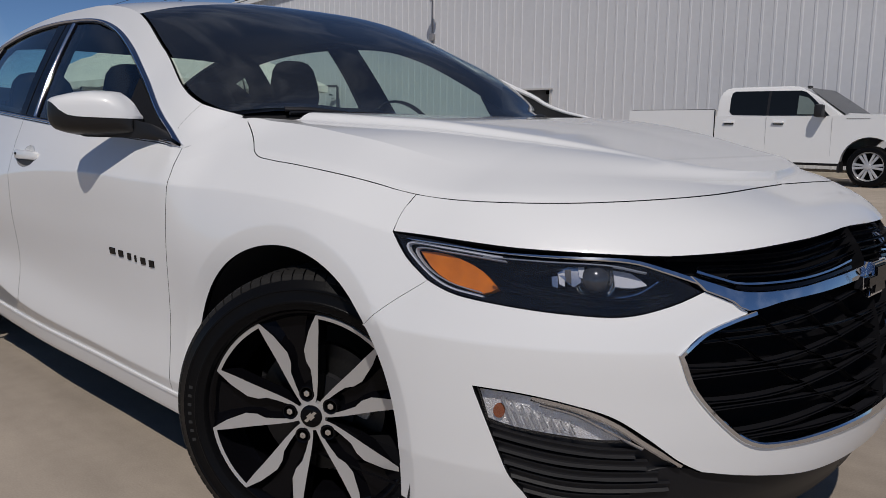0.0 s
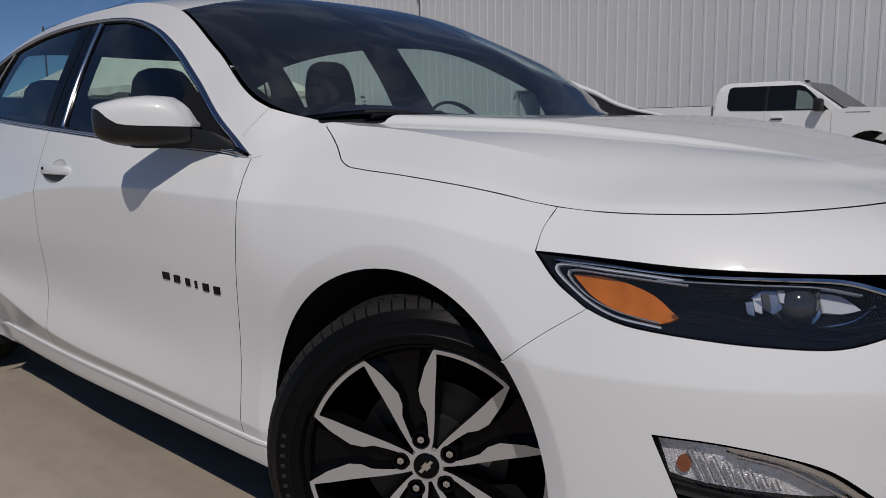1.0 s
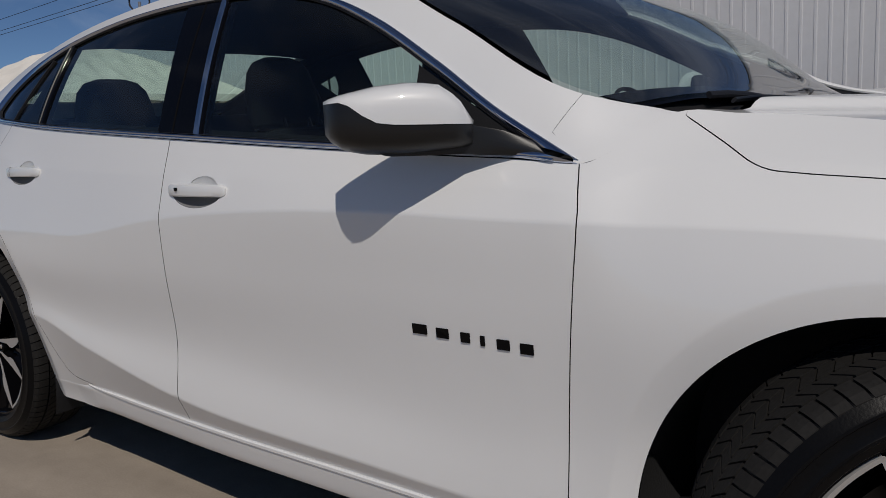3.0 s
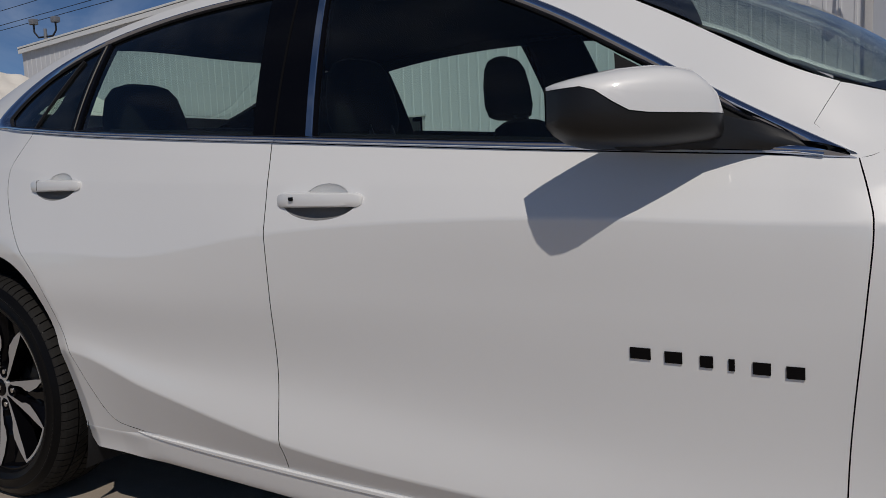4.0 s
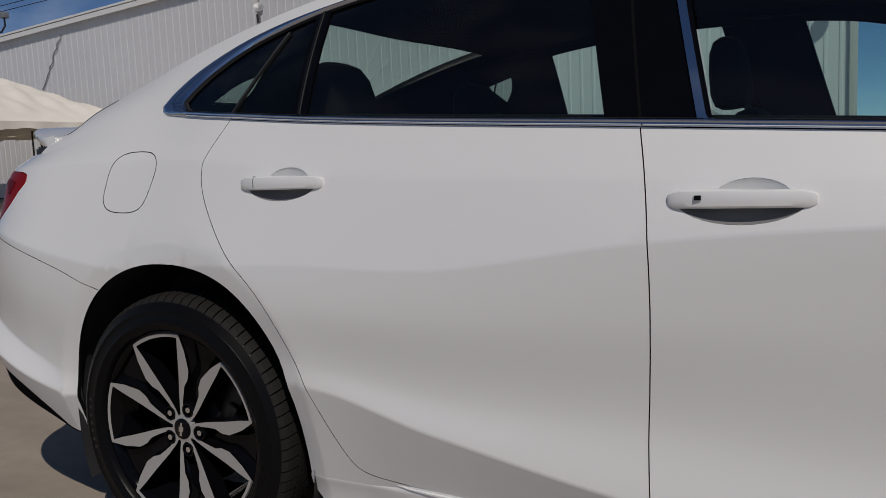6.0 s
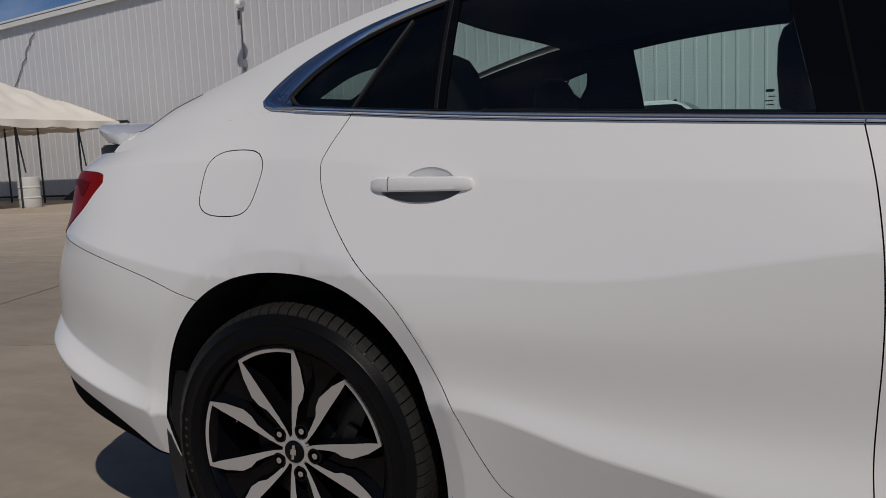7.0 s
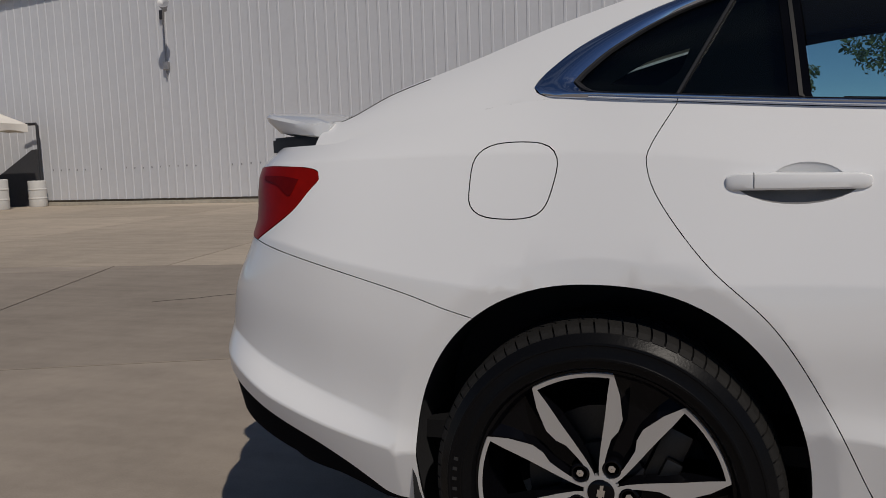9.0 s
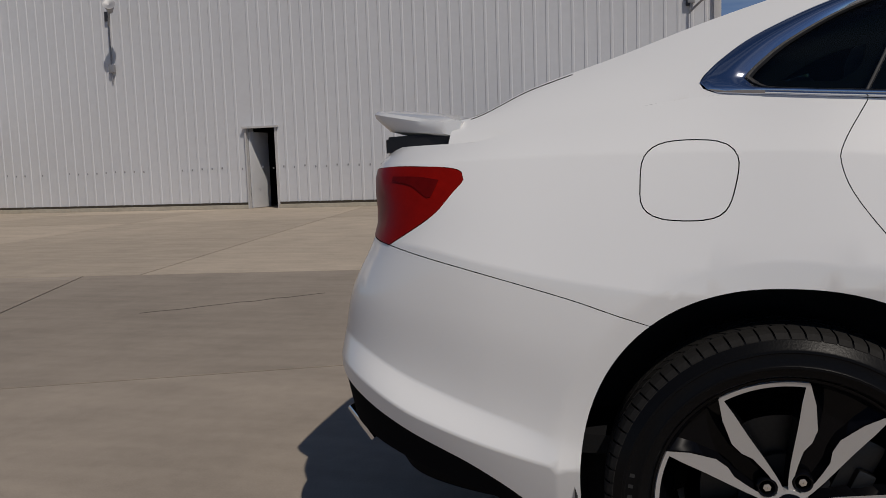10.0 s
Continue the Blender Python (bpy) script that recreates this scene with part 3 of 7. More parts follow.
rear_doors = both("rear_door", sheet(chain(DOOR_B, [(-1.680, .279), (-1.95, .281), (-2.19, .288)], DOOR_C[::-1], belt_line(-2.69, -1.70)), shell, holes=[CUPS[1]], plain=lambda u, z: abs(u + 2.483) < .12 and abs(z - .929) < .05), PAINT, car)
FUEL = curve2([(-3.095, .934), (-3.087, .990), (-3.044, 1.017), (-2.951, 1.015), (-2.916, .985), (-2.922, .929), (-2.941, .884), (-2.980, .868), (-3.055, .871), (-3.090, .893)], closed=True)
quarter = sheet(chain(DOOR_C[::-1], belt_line(-2.69, -3.55), [(-3.55, 1.032), (-3.95, 1.031), (T_IN, 1.030)], [(T_IN, 1.030), (T_IN, .980)], TAIL_LAMP[::-1], SEAM[::-1],
                      arch(1, 127.1, -5.94), [(-2.455, .278), (-2.45, .270), (-2.33, .269), (-2.195, .272), (-2.19, .288)]), shell, holes=[FUEL], plain=lambda u, z: u < -2.70 and z > float(top_z(u)) - .006 or z < .282)
both("rear_quarter_panel", quarter, PAINT, car)
both("fuel_door", sheet(FUEL, shell, gap=.0014, depth=.008), PAINT, car)
both("rear_bumper", joined(
    sheet(chain(SEAM, [SEAM[-1], (T_IN, .838), (TAIL_END, .845)], [(TAIL_END, .845), (TAIL_END, .53)], [(TAIL_END, .53), SKIRT[0]], SKIRT, [(-3.232, .262), (-3.215, .262)], arch(1, 188.5, 127.1)), shell)),
    PAINT, car)
both("trunk_face", sheet(chain([(T_IN, 1.030), (TAIL_END, 1.030)], [(TAIL_END, 1.030), (TAIL_END, .845)], [(TAIL_END, .845), (T_IN, .841)], [(T_IN, .841), (T_IN, 1.030)]), shell, lift=-.004), PAINT, car)
SKIRT_Z = np.array(sorted(SKIRT + [(TAIL_END, .53)]))


def diffuser_face(u, z):
    """The black apron below the bumper's edge, which turns in under the tail."""
    u, z = np.broadcast_arrays(np.asarray(u, float), np.asarray(z, float))
    zs = np.interp(u, SKIRT_Z[:, 0], SKIRT_Z[:, 1])
    p, d = shell(u, np.maximum(z, zs - .01)), np.clip(zs - z, 0, 1)
    turned = np.clip((TAIL_X - u) / .5, 0, 1)
    return np.stack([p[..., 0] + turned * (.002 + .12 * d), p[..., 1] + .005 + (.40 - .2 * turned) * d, z], -1)


both("rear_diffuser", sheet(chain([(TAIL_END, .53), SKIRT[0]], SKIRT, [(-3.232, .262), (-3.30, .256), (-3.45, .298), (-3.62, .338), (-3.80, .375), (-4.05, .41), (TAIL_END, .42)], [(TAIL_END, .42), (TAIL_END, .53)]), diffuser_face), DARK, car)


def sill_face(u, z):
    """The rounded strip under the doors."""
    u, z = np.broadcast_arrays(np.asarray(u, float), np.asarray(z, float))
    k = np.clip((-2.10 - u) / .20, 0, 1)
    k = k * k * (3 - 2 * k)                                         # it runs out into the panel before the rear wheel
    foot = np.interp(u, [-2.45, -2.30, -2.19, -1.95, -1.68, -1.2, -.56, -.43], [.270, .270, .288, .281, .279, .275, .268, .266])
    p = shell(u, foot + .002)
    round_ = .022 * np.sqrt(np.clip(1 - ((z - foot + .038) / .052) ** 4, .02, 1)) - .0185 - .22 * np.clip(foot + .002 - z, 0, 1)
    round_ = round_ * (1 - k) + k * (.0008 - .006 * np.clip((z - .268) / .014, 0, 1) - .37 * np.clip(.268 - z, 0, .08) + 1.9 * np.clip(.268 - z, 0, .08) ** 2)
    return np.stack([p[..., 0], p[..., 1] - round_, z], -1)


both("sill", sheet(chain([(-.43, .303), (-2.456, .303)], [(-2.456, .303), (-2.458, .24), (-2.43, .205)], [(-2.43, .205), (-.43, .195)], [(-.43, .195), (-.43, .303)]), sill_face, step=.008, gap=0, depth=.012, plain=lambda u, z: True), PAINT, car)
ribbon("sill_bead", [(float(x), float(np.interp(x, [-2.26, -2.19, -1.95, -1.68, -1.2, -.44], [.285, .280, .273, .271, .267, .260]))) for x in np.linspace(-2.25, -.44, 60)], sill_face, np.interp(np.arange(60), [0, 8, 59], [.001, .011, .011]), PAINT, car, lift=.0035, thick=.004)
bumper = sheet(chain([(.270, .235), (.270, .31)], arch(0, -3, 40.5), [(.208, .588), (.259, .648), (.312, .697)], LAMP_LOW[2:], BAR_LOW[:3], [(.818, .660), (.79, .648), (.745, .628), (.71, .592)], MOUTH_LOW,
                     [(NOSE_END, .390), (NOSE_END, .304)], LIP, FOG_TOP[::-1], FOG_SIDE, [(.53, .25), (.40, .235), (.270, .235)]), shell, step=.016, plain=lambda u, z: u < .318 and .586 < z < .70 or u > NOSE_END - .004)
both("front_bumper", bumper, PAINT, car)
both("nose_panel", sheet(chain(HOOD_CUT[7:], [(NOSE_END, .868), (NOSE_END, .782)], GRILLE_TOP[::-1], LAMP_TOP[::-1], [(.232, .781), (.231, .818), (.24, .853)]), shell, step=.016, plain=lambda u, z: u < .236 and .79 < z < .851 or u > NOSE_END - .004), PAINT, car)
both("lower_valance", sheet(chain(LIP, [(.765, .363), (.70, .37), (.60, .33), (.50, .29)], [(.50, .29), (.53, .205)], [(.53, .205), (NOSE_END, .21)], [(NOSE_END, .21), (NOSE_END, .304)]), shell, lift=-.012), GRILLE, car)

# hood: its flat top, and the rim that turns down to the cut line
RIM_U = np.linspace(-.41, NOSE_END, 110)
EDGE_U = np.concatenate([np.linspace(-.47, -.412, 10), RIM_U])
EDGE = shell(EDGE_U, top_z(EDGE_U))
HOOD_MID = spline([(-.47, 1.035), (-.2, 1.028), (.1, 1.013), (.3, .987), (.45, .956), (.6, .922), (.72, .892), (.78, .878)])


def hood_top(x, y):
    x, y = np.broadcast_arrays(np.asarray(x, float), np.asarray(y, float))
    ye, ze = np.interp(x, EDGE[:, 0], -EDGE[:, 1]), np.interp(x, EDGE[:, 0], EDGE[:, 2])
    v = np.clip(np.abs(y) / np.maximum(ye, .02), 0, 1)
    mid = np.maximum(HOOD_MID(x)[..., 0], ze)
    drop = np.interp(x, [-.35, .0, .36, .62], [.022, .019, .011, 0])          # height of the raised middle over the flanks
    rise = np.minimum(.034, mid - ze) * np.interp(x, [-.35, .3], [.12, 1])
    shoulder = 1 - np.clip((v - .66) / .34, 0, 1) ** 2
    line = .60 - .27 * np.clip((x + .35) / .9, 0, 1)
    middle = drop / (1 + np.exp(np.clip((np.abs(y) - line) / .0045, -40, 40)))
    return np.stack([x, y, ze + np.maximum(mid - ze - rise - drop, 0) * (1 - v**2.2) + rise * shoulder + middle], -1)


rim_at = shell(RIM_U, top_z(RIM_U))
nose_x = float(rim_at[:, 0].max())
hood_share = (rim_at[:, 0] - rim_at[0, 0]) / (nose_x - rim_at[0, 0])
hood_half = np.concatenate([np.linspace(0, .43, 10)[:-1], np.linspace(.43, .57, 26), np.linspace(.57, 1, 16)[1:]])
hood_col = np.concatenate([-hood_half[:0:-1], hood_half])
rear_x = np.interp(np.abs(hood_col), [0, .15, .3, .5, .75, 1], [-.250, -.254, -.265, -.291, -.340, rim_at[0, 0]])
gx = rear_x[None, :] + hood_share[:, None] * (nose_x - rear_x)[None, :]
rim_y = np.interp(gx, EDGE[:, 0], -EDGE[:, 1])
rim_y[:, 0] = rim_y[:, -1] = -rim_at[:, 1]
crease_y = np.minimum(.60 - .27 * np.clip((gx + .35) / .9, 0, 1), rim_y * .75)
aw = np.abs(hood_col)[None, :]
gy = np.sign(hood_col)[None, :] * np.where(aw < .5, crease_y * aw * 2, crease_y + (rim_y - crease_y) * (aw * 2 - 1))
hood_grid = hood_top(gx, gy)
far_ = np.clip((hood_grid[..., 1] - .08) / .34, 0, 1) * (1 - aw ** 6) * np.clip((gx + .32) / .2, 0, 1)   # its far half stands a little forward
hood_grid[..., 0] += .05 * far_ * np.clip((.60 - gx) / .35, 0, 1)
hood_grid[..., 2] += .008 * far_ * np.clip((.55 - gx) / .4, 0, 1)
hood_grid[:, 0], hood_grid[:, -1] = rim_at, rim_at * [1, -1, 1]
hood_grid = hood_grid[:, ::-1]
nr_, nc_ = hood_grid.shape[:2]
gn = np.cross(np.gradient(hood_grid, axis=0), np.gradient(hood_grid, axis=1))
gn[-1] = gn[-2]
gn /= np.maximum(np.linalg.norm(gn, axis=2), 1e-12)[..., None]
gn *= np.sign(gn[..., 2:3] + 1e-9)
e_ = .0015
side_n = np.cross(shell(RIM_U + e_, top_z(RIM_U)) - shell(RIM_U - e_, top_z(RIM_U)), shell(RIM_U, top_z(RIM_U)) - shell(RIM_U, top_z(RIM_U) - .004))
side_n /= np.maximum(np.linalg.norm(side_n, axis=1), 1e-12)[:, None]
side_n *= np.sign(side_n[:, 2:3] + 1e-9)
ease = np.clip((rim_at[:, 0] - .05) / .35, 0, 1)[:, None] ** 2
for s, order in ((1, range(nc_ - 1, -1, -1)), (-1, range(nc_))):
    for j in order:
        w_ = max(0.0, (hood_col[::-1][j] * -s - .55) / .45) ** 2
        if w_ > 0:
            gn[:, j] += (side_n * [1, s, 1] - gn[:, j]) * w_ * ease
gn /= np.maximum(np.linalg.norm(gn, axis=2), 1e-12)[..., None]
hood_faces = []
for i in range(nr_ - 1):
    for j in range(nc_ - 1):
        a_, b_, c_, d_ = i * nc_ + j, i * nc_ + j + 1, (i + 1) * nc_ + j + 1, (i + 1) * nc_ + j
        hood_faces += [(a_, d_, c_), (a_, c_, b_)]
flat_ = hood_grid.reshape(-1, 3)
f0 = hood_faces[20]
if np.cross(flat_[f0[1]] - flat_[f0[0]], flat_[f0[2]] - flat_[f0[0]])[2] < 0:
    hood_faces = [f[::-1] for f in hood_faces]
hood_data = (flat_, hood_faces, gn.reshape(-1, 3))
rim_line = [(float(u), float(top_z(u))) for u in RIM_U]
hood_side = sheet(chain(HOOD_CUT, [(NOSE_END, .868), rim_line[-1]], rim_line[::-1], [rim_line[0], HOOD_CUT[0]]), shell, step=.014, plain=lambda u, z: z > float(top_z(u)) - .006)
hv, hf, hn = joined(hood_data, hood_side, mirrored(hood_side))
raw("hood", hv, hf, PAINT, car, hn)

# cabin: pillars and rails, glass, bright trim
def faired(data):
    """Lets the foot of the rear pillar flow into the flank below it."""
    v, f, n = np.array(data[0]), data[1], np.array(data[2])
    x, z = v[:, 0], v[:, 2]
    foot = belt(x)[0]
    u, low = np.clip(x, -3.6, -.5), foot - .02
    below = np.cross(shell(u + .002, low) - shell(u - .002, low), shell(u, low + .002) - shell(u, low - .002))
    below /= np.maximum(np.linalg.norm(below, axis=1), 1e-12)[:, None]
    below *= np.sign(np.sum(below * n, 1) + 1e-9)[:, None]
    w = np.clip(1 - (z - foot) / .11, 0, 1) * np.clip((-2.95 - x) / .15, 0, 1)
    w = w * w * (3 - 2 * w)
    n = n + (below - n) * w[:, None]
    return v, f, n / np.maximum(np.linalg.norm(n, axis=1), 1e-12)[:, None]


DLO_TOP = [(-.556, .937), (-.736, 1.034), (-.904, 1.136), (-1.094, 1.243), (-1.276, 1.318), (-1.48, 1.363), (-1.75, 1.381), (-2.0, 1.382), (-2.242, 1.368), (-2.50, 1.336), (-2.70, 1.293), (-2.86, 1.228), (-2.945, 1.170), (-2.978, 1.132), (-2.955, 1.112), (-2.90, 1.104)]
DLO_LOW = belt_line(-2.90, -.556, 40)
frame_line = [(float(x), float(RAIL(x)[0])) for x in np.linspace(-.585, -3.50, 60)]
both("pillar_and_rail", faired(sheet(chain(frame_line, [(-3.50, 1.085), (-3.50, 1.010)], [(x, z - (.035 * min(1, max(0, (-3.1 - x) / .2)))) for x, z in belt_line(-3.50, -2.90, 20)], DLO_TOP[::-1], [(-.556, .937), (-.617, .986)], [(-.617, .986), (-.585, 1.05)]), cabin, gap=0, depth=.01, plain=lambda x, z: x < -.63 and not (x > -2.99 and z < float(RAIL(x)[0]) - .01 and z > float(belt(x)[0]) + .02))), PAINT, car)
INNER_TOP = [(-.640, .962), (-.750, 1.023), (-.915, 1.123), (-1.102, 1.227), (-1.281, 1.304), (-1.48, 1.351), (-1.75, 1.370), (-2.0, 1.371), (-2.242, 1.357), (-2.492, 1.324), (-2.685, 1.272), (-2.81, 1.210), (-2.875, 1.160), (-2.895, 1.138), (-2.878, 1.122)]
inner = chain(INNER_TOP,
              [(x, z + .014) for x, z in belt_line(-2.86, -.66, 40)], [(-.66, .962), (-.640, .962)])


def evenly(line, n):
    """A 2D line resampled to n points at even steps."""
    p = np.array(line, float)
    d = np.concatenate([[0], np.cumsum(np.linalg.norm(np.diff(p, axis=0), axis=1))])
    t = np.linspace(0, d[-1], n)
    return np.stack([np.interp(t, d, p[:, 0]), np.interp(t, d, p[:, 1])], 1)


def moulding(rows, heights, mat, label, name):
    """A rounded moulding whose section runs from the outer to the inner outline of the windows."""
    out_top, out_low = curve2(DLO_TOP[:14], .01), curve2(DLO_TOP[13:], .01) + list(DLO_LOW)
    in_top, in_low = curve2(INNER_TOP[:14], .01), curve2(INNER_TOP[13:], .01) + [(x, z + .014) for x, z in belt_line(-2.86, -.66, 40)]
    outer = np.vstack([evenly(out_top, 150), evenly(out_low, 120)[1:]])
    inward = np.vstack([evenly(in_top, 150), evenly(in_low, 120)[1:]])
    n, verts, e = len(outer), [], .0015
    for w, h in zip(rows, heights):
        q = outer + (inward - outer) * w
        nr = np.cross(cabin(q[:, 0] + e, q[:, 1]) - cabin(q[:, 0] - e, q[:, 1]), cabin(q[:, 0], q[:, 1] + e) - cabin(q[:, 0], q[:, 1] - e))
        nr /= np.linalg.norm(nr, axis=1)[:, None]
        verts.append(cabin(q[:, 0], q[:, 1]) + nr * h)
    v = np.vstack(verts)
    for side_ in (1, -1):
        b_ = bmesh.new()
        vs = [b_.verts.new((x, y * side_, z)) for x, y, z in v]
        for r in range(len(rows) - 1):
            for k in range(n - 1):
                f_ = (vs[r * n + k], vs[r * n + k + 1], vs[(r + 1) * n + k + 1], vs[(r + 1) * n + k])
                b_.faces.new(f_ if side_ < 0 else f_[::-1])
        bmesh.ops.recalc_face_normals(b_, faces=b_.faces)
        part(name, b_, mat, car, label)


moulding((0, 0, .06, .2, .38, .52, .66, .78, .9, 1.0), (-.004, .002, .0045, .0065, .0085, .0095, .009, .007, .0035, .0), DARK_CHROME, "bright metal window surround", "window_surround")
moulding((1.0, 1.02, 1.10, 1.16), (.001, .0025, .0015, -.004), BLACK_PLASTIC, "black rubber window seal", "window_seal")
ribbon("window_divider", curve2([(-2.691, 1.095), (-2.585, 1.288)], .02), cabin, .006, BLACK_PLASTIC, car, lift=.002)
ribbon("belt_strip", belt_line(-2.86, -.60, 60, -.003), cabin, .005, CHROME, car, lift=.008)


def window(x0a, x0b, x1a, x1b):
    """The part of the side glass between two slanted lines (x at the belt, x at the rail)."""
    out = []
    for x, z in curve2(inner + inner[:1], .01):
        t = (z - 1.0) / .38
        lo, hi = x0a + (x0b - x0a) * t, x1a + (x1b - x1a) * t
        x = min(max(x, lo), hi)
        out.append((x, min(max(z, float(belt(x)[0]) + .014), float(np.interp(-x, [-p[0] for p in INNER_TOP], [p[1] for p in INNER_TOP])))))
    keep = []
    for q in out:
        if not keep or math.hypot(q[0] - keep[-1][0], q[1] - keep[-1][1]) > .004:
            keep.append(q)
    if math.hypot(keep[0][0] - keep[-1][0], keep[0][1] - keep[-1][1]) < .004:
        keep.pop()
    return keep


panes = (((-1.575, -1.665, -.5, -.5), front_doors), ((-2.452, -2.476, -1.755, -1.845), rear_doors), ((-3.2, -3.2, -2.488, -2.512), (car, car)))
for cut, owners in panes:
    d = sheet(window(*cut), cabin, lift=-.006, gap=.002, depth=0)
    tint = PRIVACY if owners[0] is car else WINDOW
    raw("window_glass", *d[:2], tint, owners[0], d[2])
    v, f, n = mirrored(d)
    raw("window_glass", v, f, tint, owners[1], n)
both("b_pillar", sheet(window(-1.76, -1.85, -1.575, -1.665), cabin, lift=-.002, gap=.0015), BLACK_GLOSS, car, "gloss black pillar cover")
both("b_pillar_gap", sheet(window(-1.70, -1.765, -1.694, -1.759), cabin, lift=-.0012, gap=0, depth=.001), DARK, car)
both("window_channel", sheet(window(-1.60, -1.69, -1.585, -1.675), cabin, lift=.003, gap=0), CHROME, car)
both("window_channel", sheet(window(-2.490, -2.514, -2.452, -2.476), cabin, lift=.001, gap=.001), BLACK_GLOSS, car)
both("window_channel", sheet(window(-2.474, -2.498, -2.467, -2.491), cabin, lift=.004, gap=0), STEEL, car)
both("pillar_lining", sheet(chain(frame_line, [(-3.50, 1.085), (-3.50, 1.048)], belt_line(-3.50, -.617, 40), [(-.617, .94), (-.585, 1.05)]), cabin, holes=[inner], gap=0, depth=0, lift=-.016), LINING, car)
both("mirror_base_panel", sheet(chain([(-.655, .966), (-.95, 1.134)], [(-.95, 1.134), (-.93, 1.05), (-.90, .985)], [(-.90, .985), (-.80, .976), (-.655, .966)]), cabin, lift=-.002), DASH, car)
trim = sheet(chain([(-1.76, 1.02), (-1.60, 1.00)], [(-1.60, 1.00), (-1.69, 1.40)], [(-1.69, 1.40), (-1.80, 1.40)], [(-1.80, 1.40), (-1.76, 1.02)]), cabin, lift=-.035, gap=0)
both("pillar_trim", trim, LINING, car)
belt_cover = mirrored(sheet(chain([(-1.63, 1.02), (-1.395, 1.00)], [(-1.395, 1.00), (-1.51, 1.40)], [(-1.51, 1.40), (-1.71, 1.40)], [(-1.71, 1.40), (-1.63, 1.02)]), cabin, lift=-.05, gap=0))
raw("belt_guide", *belt_cover[:2], LINING, car, belt_cover[2])
QUARTER_GAP = chain([(-2.83, 1.148), (-2.73, 1.138)], [(-2.73, 1.138), (-2.69, 1.165), (-2.672, 1.212)], [(-2.672, 1.212), (-2.75, 1.192), (-2.83, 1.148)])
FAR_GAP = chain([(-2.632, 1.252), (-2.53, 1.280)], [(-2.53, 1.280), (-2.54, 1.235), (-2.57, 1.192)], [(-2.57, 1.192), (-2.632, 1.252)])
for front, flip, gap_ in ((-2.48, False, QUARTER_GAP), (-2.335, True, FAR_GAP)):
    d = sheet(chain([(front, 1.06), (front - .02, 1.35)], [(front - .02, 1.35), (-2.62, 1.33), (-2.80, 1.27), (-3.0, 1.20)], [(-3.0, 1.20), (-3.0, 1.09)], [(-3.0, 1.09), (front, 1.06)]), cabin, holes=[gap_], lift=-.035, gap=0, depth=0)
    d = mirrored(d) if flip else d
    raw("pillar_trim" if not flip else "far_pillar_trim", d[0], d[1], LINING, car, d[2])
both("door_trim", sheet(chain([(x, z + .046) for x, z in belt_line(-2.40, -.80, 40)], [(x, z - .03) for x, z in belt_line(-.80, -2.40, 40)]), cabin, lift=-.055, gap=0, depth=.02), LINING, car)


def top(x, v):
    """A place on the roof, windscreen and rear window: v runs from -1 to 1 across."""
    x, v = np.broadcast_arrays(np.asarray(x, float), np.asarray(v, float))
    r = RAIL(x)
    mid = np.maximum(SPINE(x)[..., 0], r[..., 0] + .004)
    return np.stack([x, v * r[..., 1], r[..., 0] + (mid - r[..., 0]) * (1 - np.abs(v) ** 2.9)], -1)


def patch(xa, xb, va=-1.0, vb=1.0, nu=24, nv=36, lift=0.0):
    """A grid of the top between two lines across (x as a function of v)."""
    s, v = np.meshgrid(np.linspace(0, 1, nu), np.linspace(va, vb, nv), indexing="ij")
    x = xa(v) + (xb(v) - xa(v)) * s
    p = top(x, v)
    e = .002
    n = np.cross(top(x + e, v) - top(x - e, v), top(x, v + e) - top(x, v - e))
    n /= np.linalg.norm(n, axis=-1)[..., None]
    n *= np.sign(n[..., 2:3])
    p = p + n * lift
    idx = np.arange(nu * nv).reshape(nu, nv)
    f = np.stack([idx[:-1, :-1], idx[1:, :-1], idx[1:, 1:], idx[:-1, 1:]], -1).reshape(-1, 4)
    q = p.reshape(-1, 3)
    a = np.cross(q[f[0][1]] - q[f[0][0]], q[f[0][2]] - q[f[0][0]])
    if a @ n.reshape(-1, 3)[f[0][0]] < 0:
        f = f[:, ::-1]
    return q, [tuple(r) for r in f], n.reshape(-1, 3)


def fixed(x):
    return lambda v: np.full_like(v, x)


def screen_base(v):
    return -.285 - .235 * np.abs(v) ** 2.5


def screen_head(v):
    return -1.13 - .05 * v**2


cowl_x = np.linspace(-1, 1, 41)
front_row = hood_top(np.interp(np.abs(cowl_x), [0, .6, 1], [-.235, -.285, -.395]), cowl_x * .690) - np.array([0, 0, .014])
back_row = top(screen_base(cowl_x * .97) - .02, cowl_x * .97) - np.array([0, 0, .008])
mid_row = (front_row + back_row) / 2 - np.array([0, 0, .02])
raw("cowl", np.vstack([front_row, mid_row, back_row]), [(41 * r_ + k, 41 * r_ + k + 1, 41 * r_ + 42 + k, 41 * r_ + 41 + k) for r_ in (0, 1) for k in range(40)], BLACK_PLASTIC, car)
d = patch(screen_base, screen_head, -.985, .985)
raw("windscreen", d[0], d[1], SCREEN, car, d[2])
line = top(np.linspace(-.90, -1.19, 26), np.ones(26))                # raised edge of the far pillar along the glass
part("screen_rail", tube([(x, y, z + .003) for x, y, z in line], .012, 8), PAINT, car)
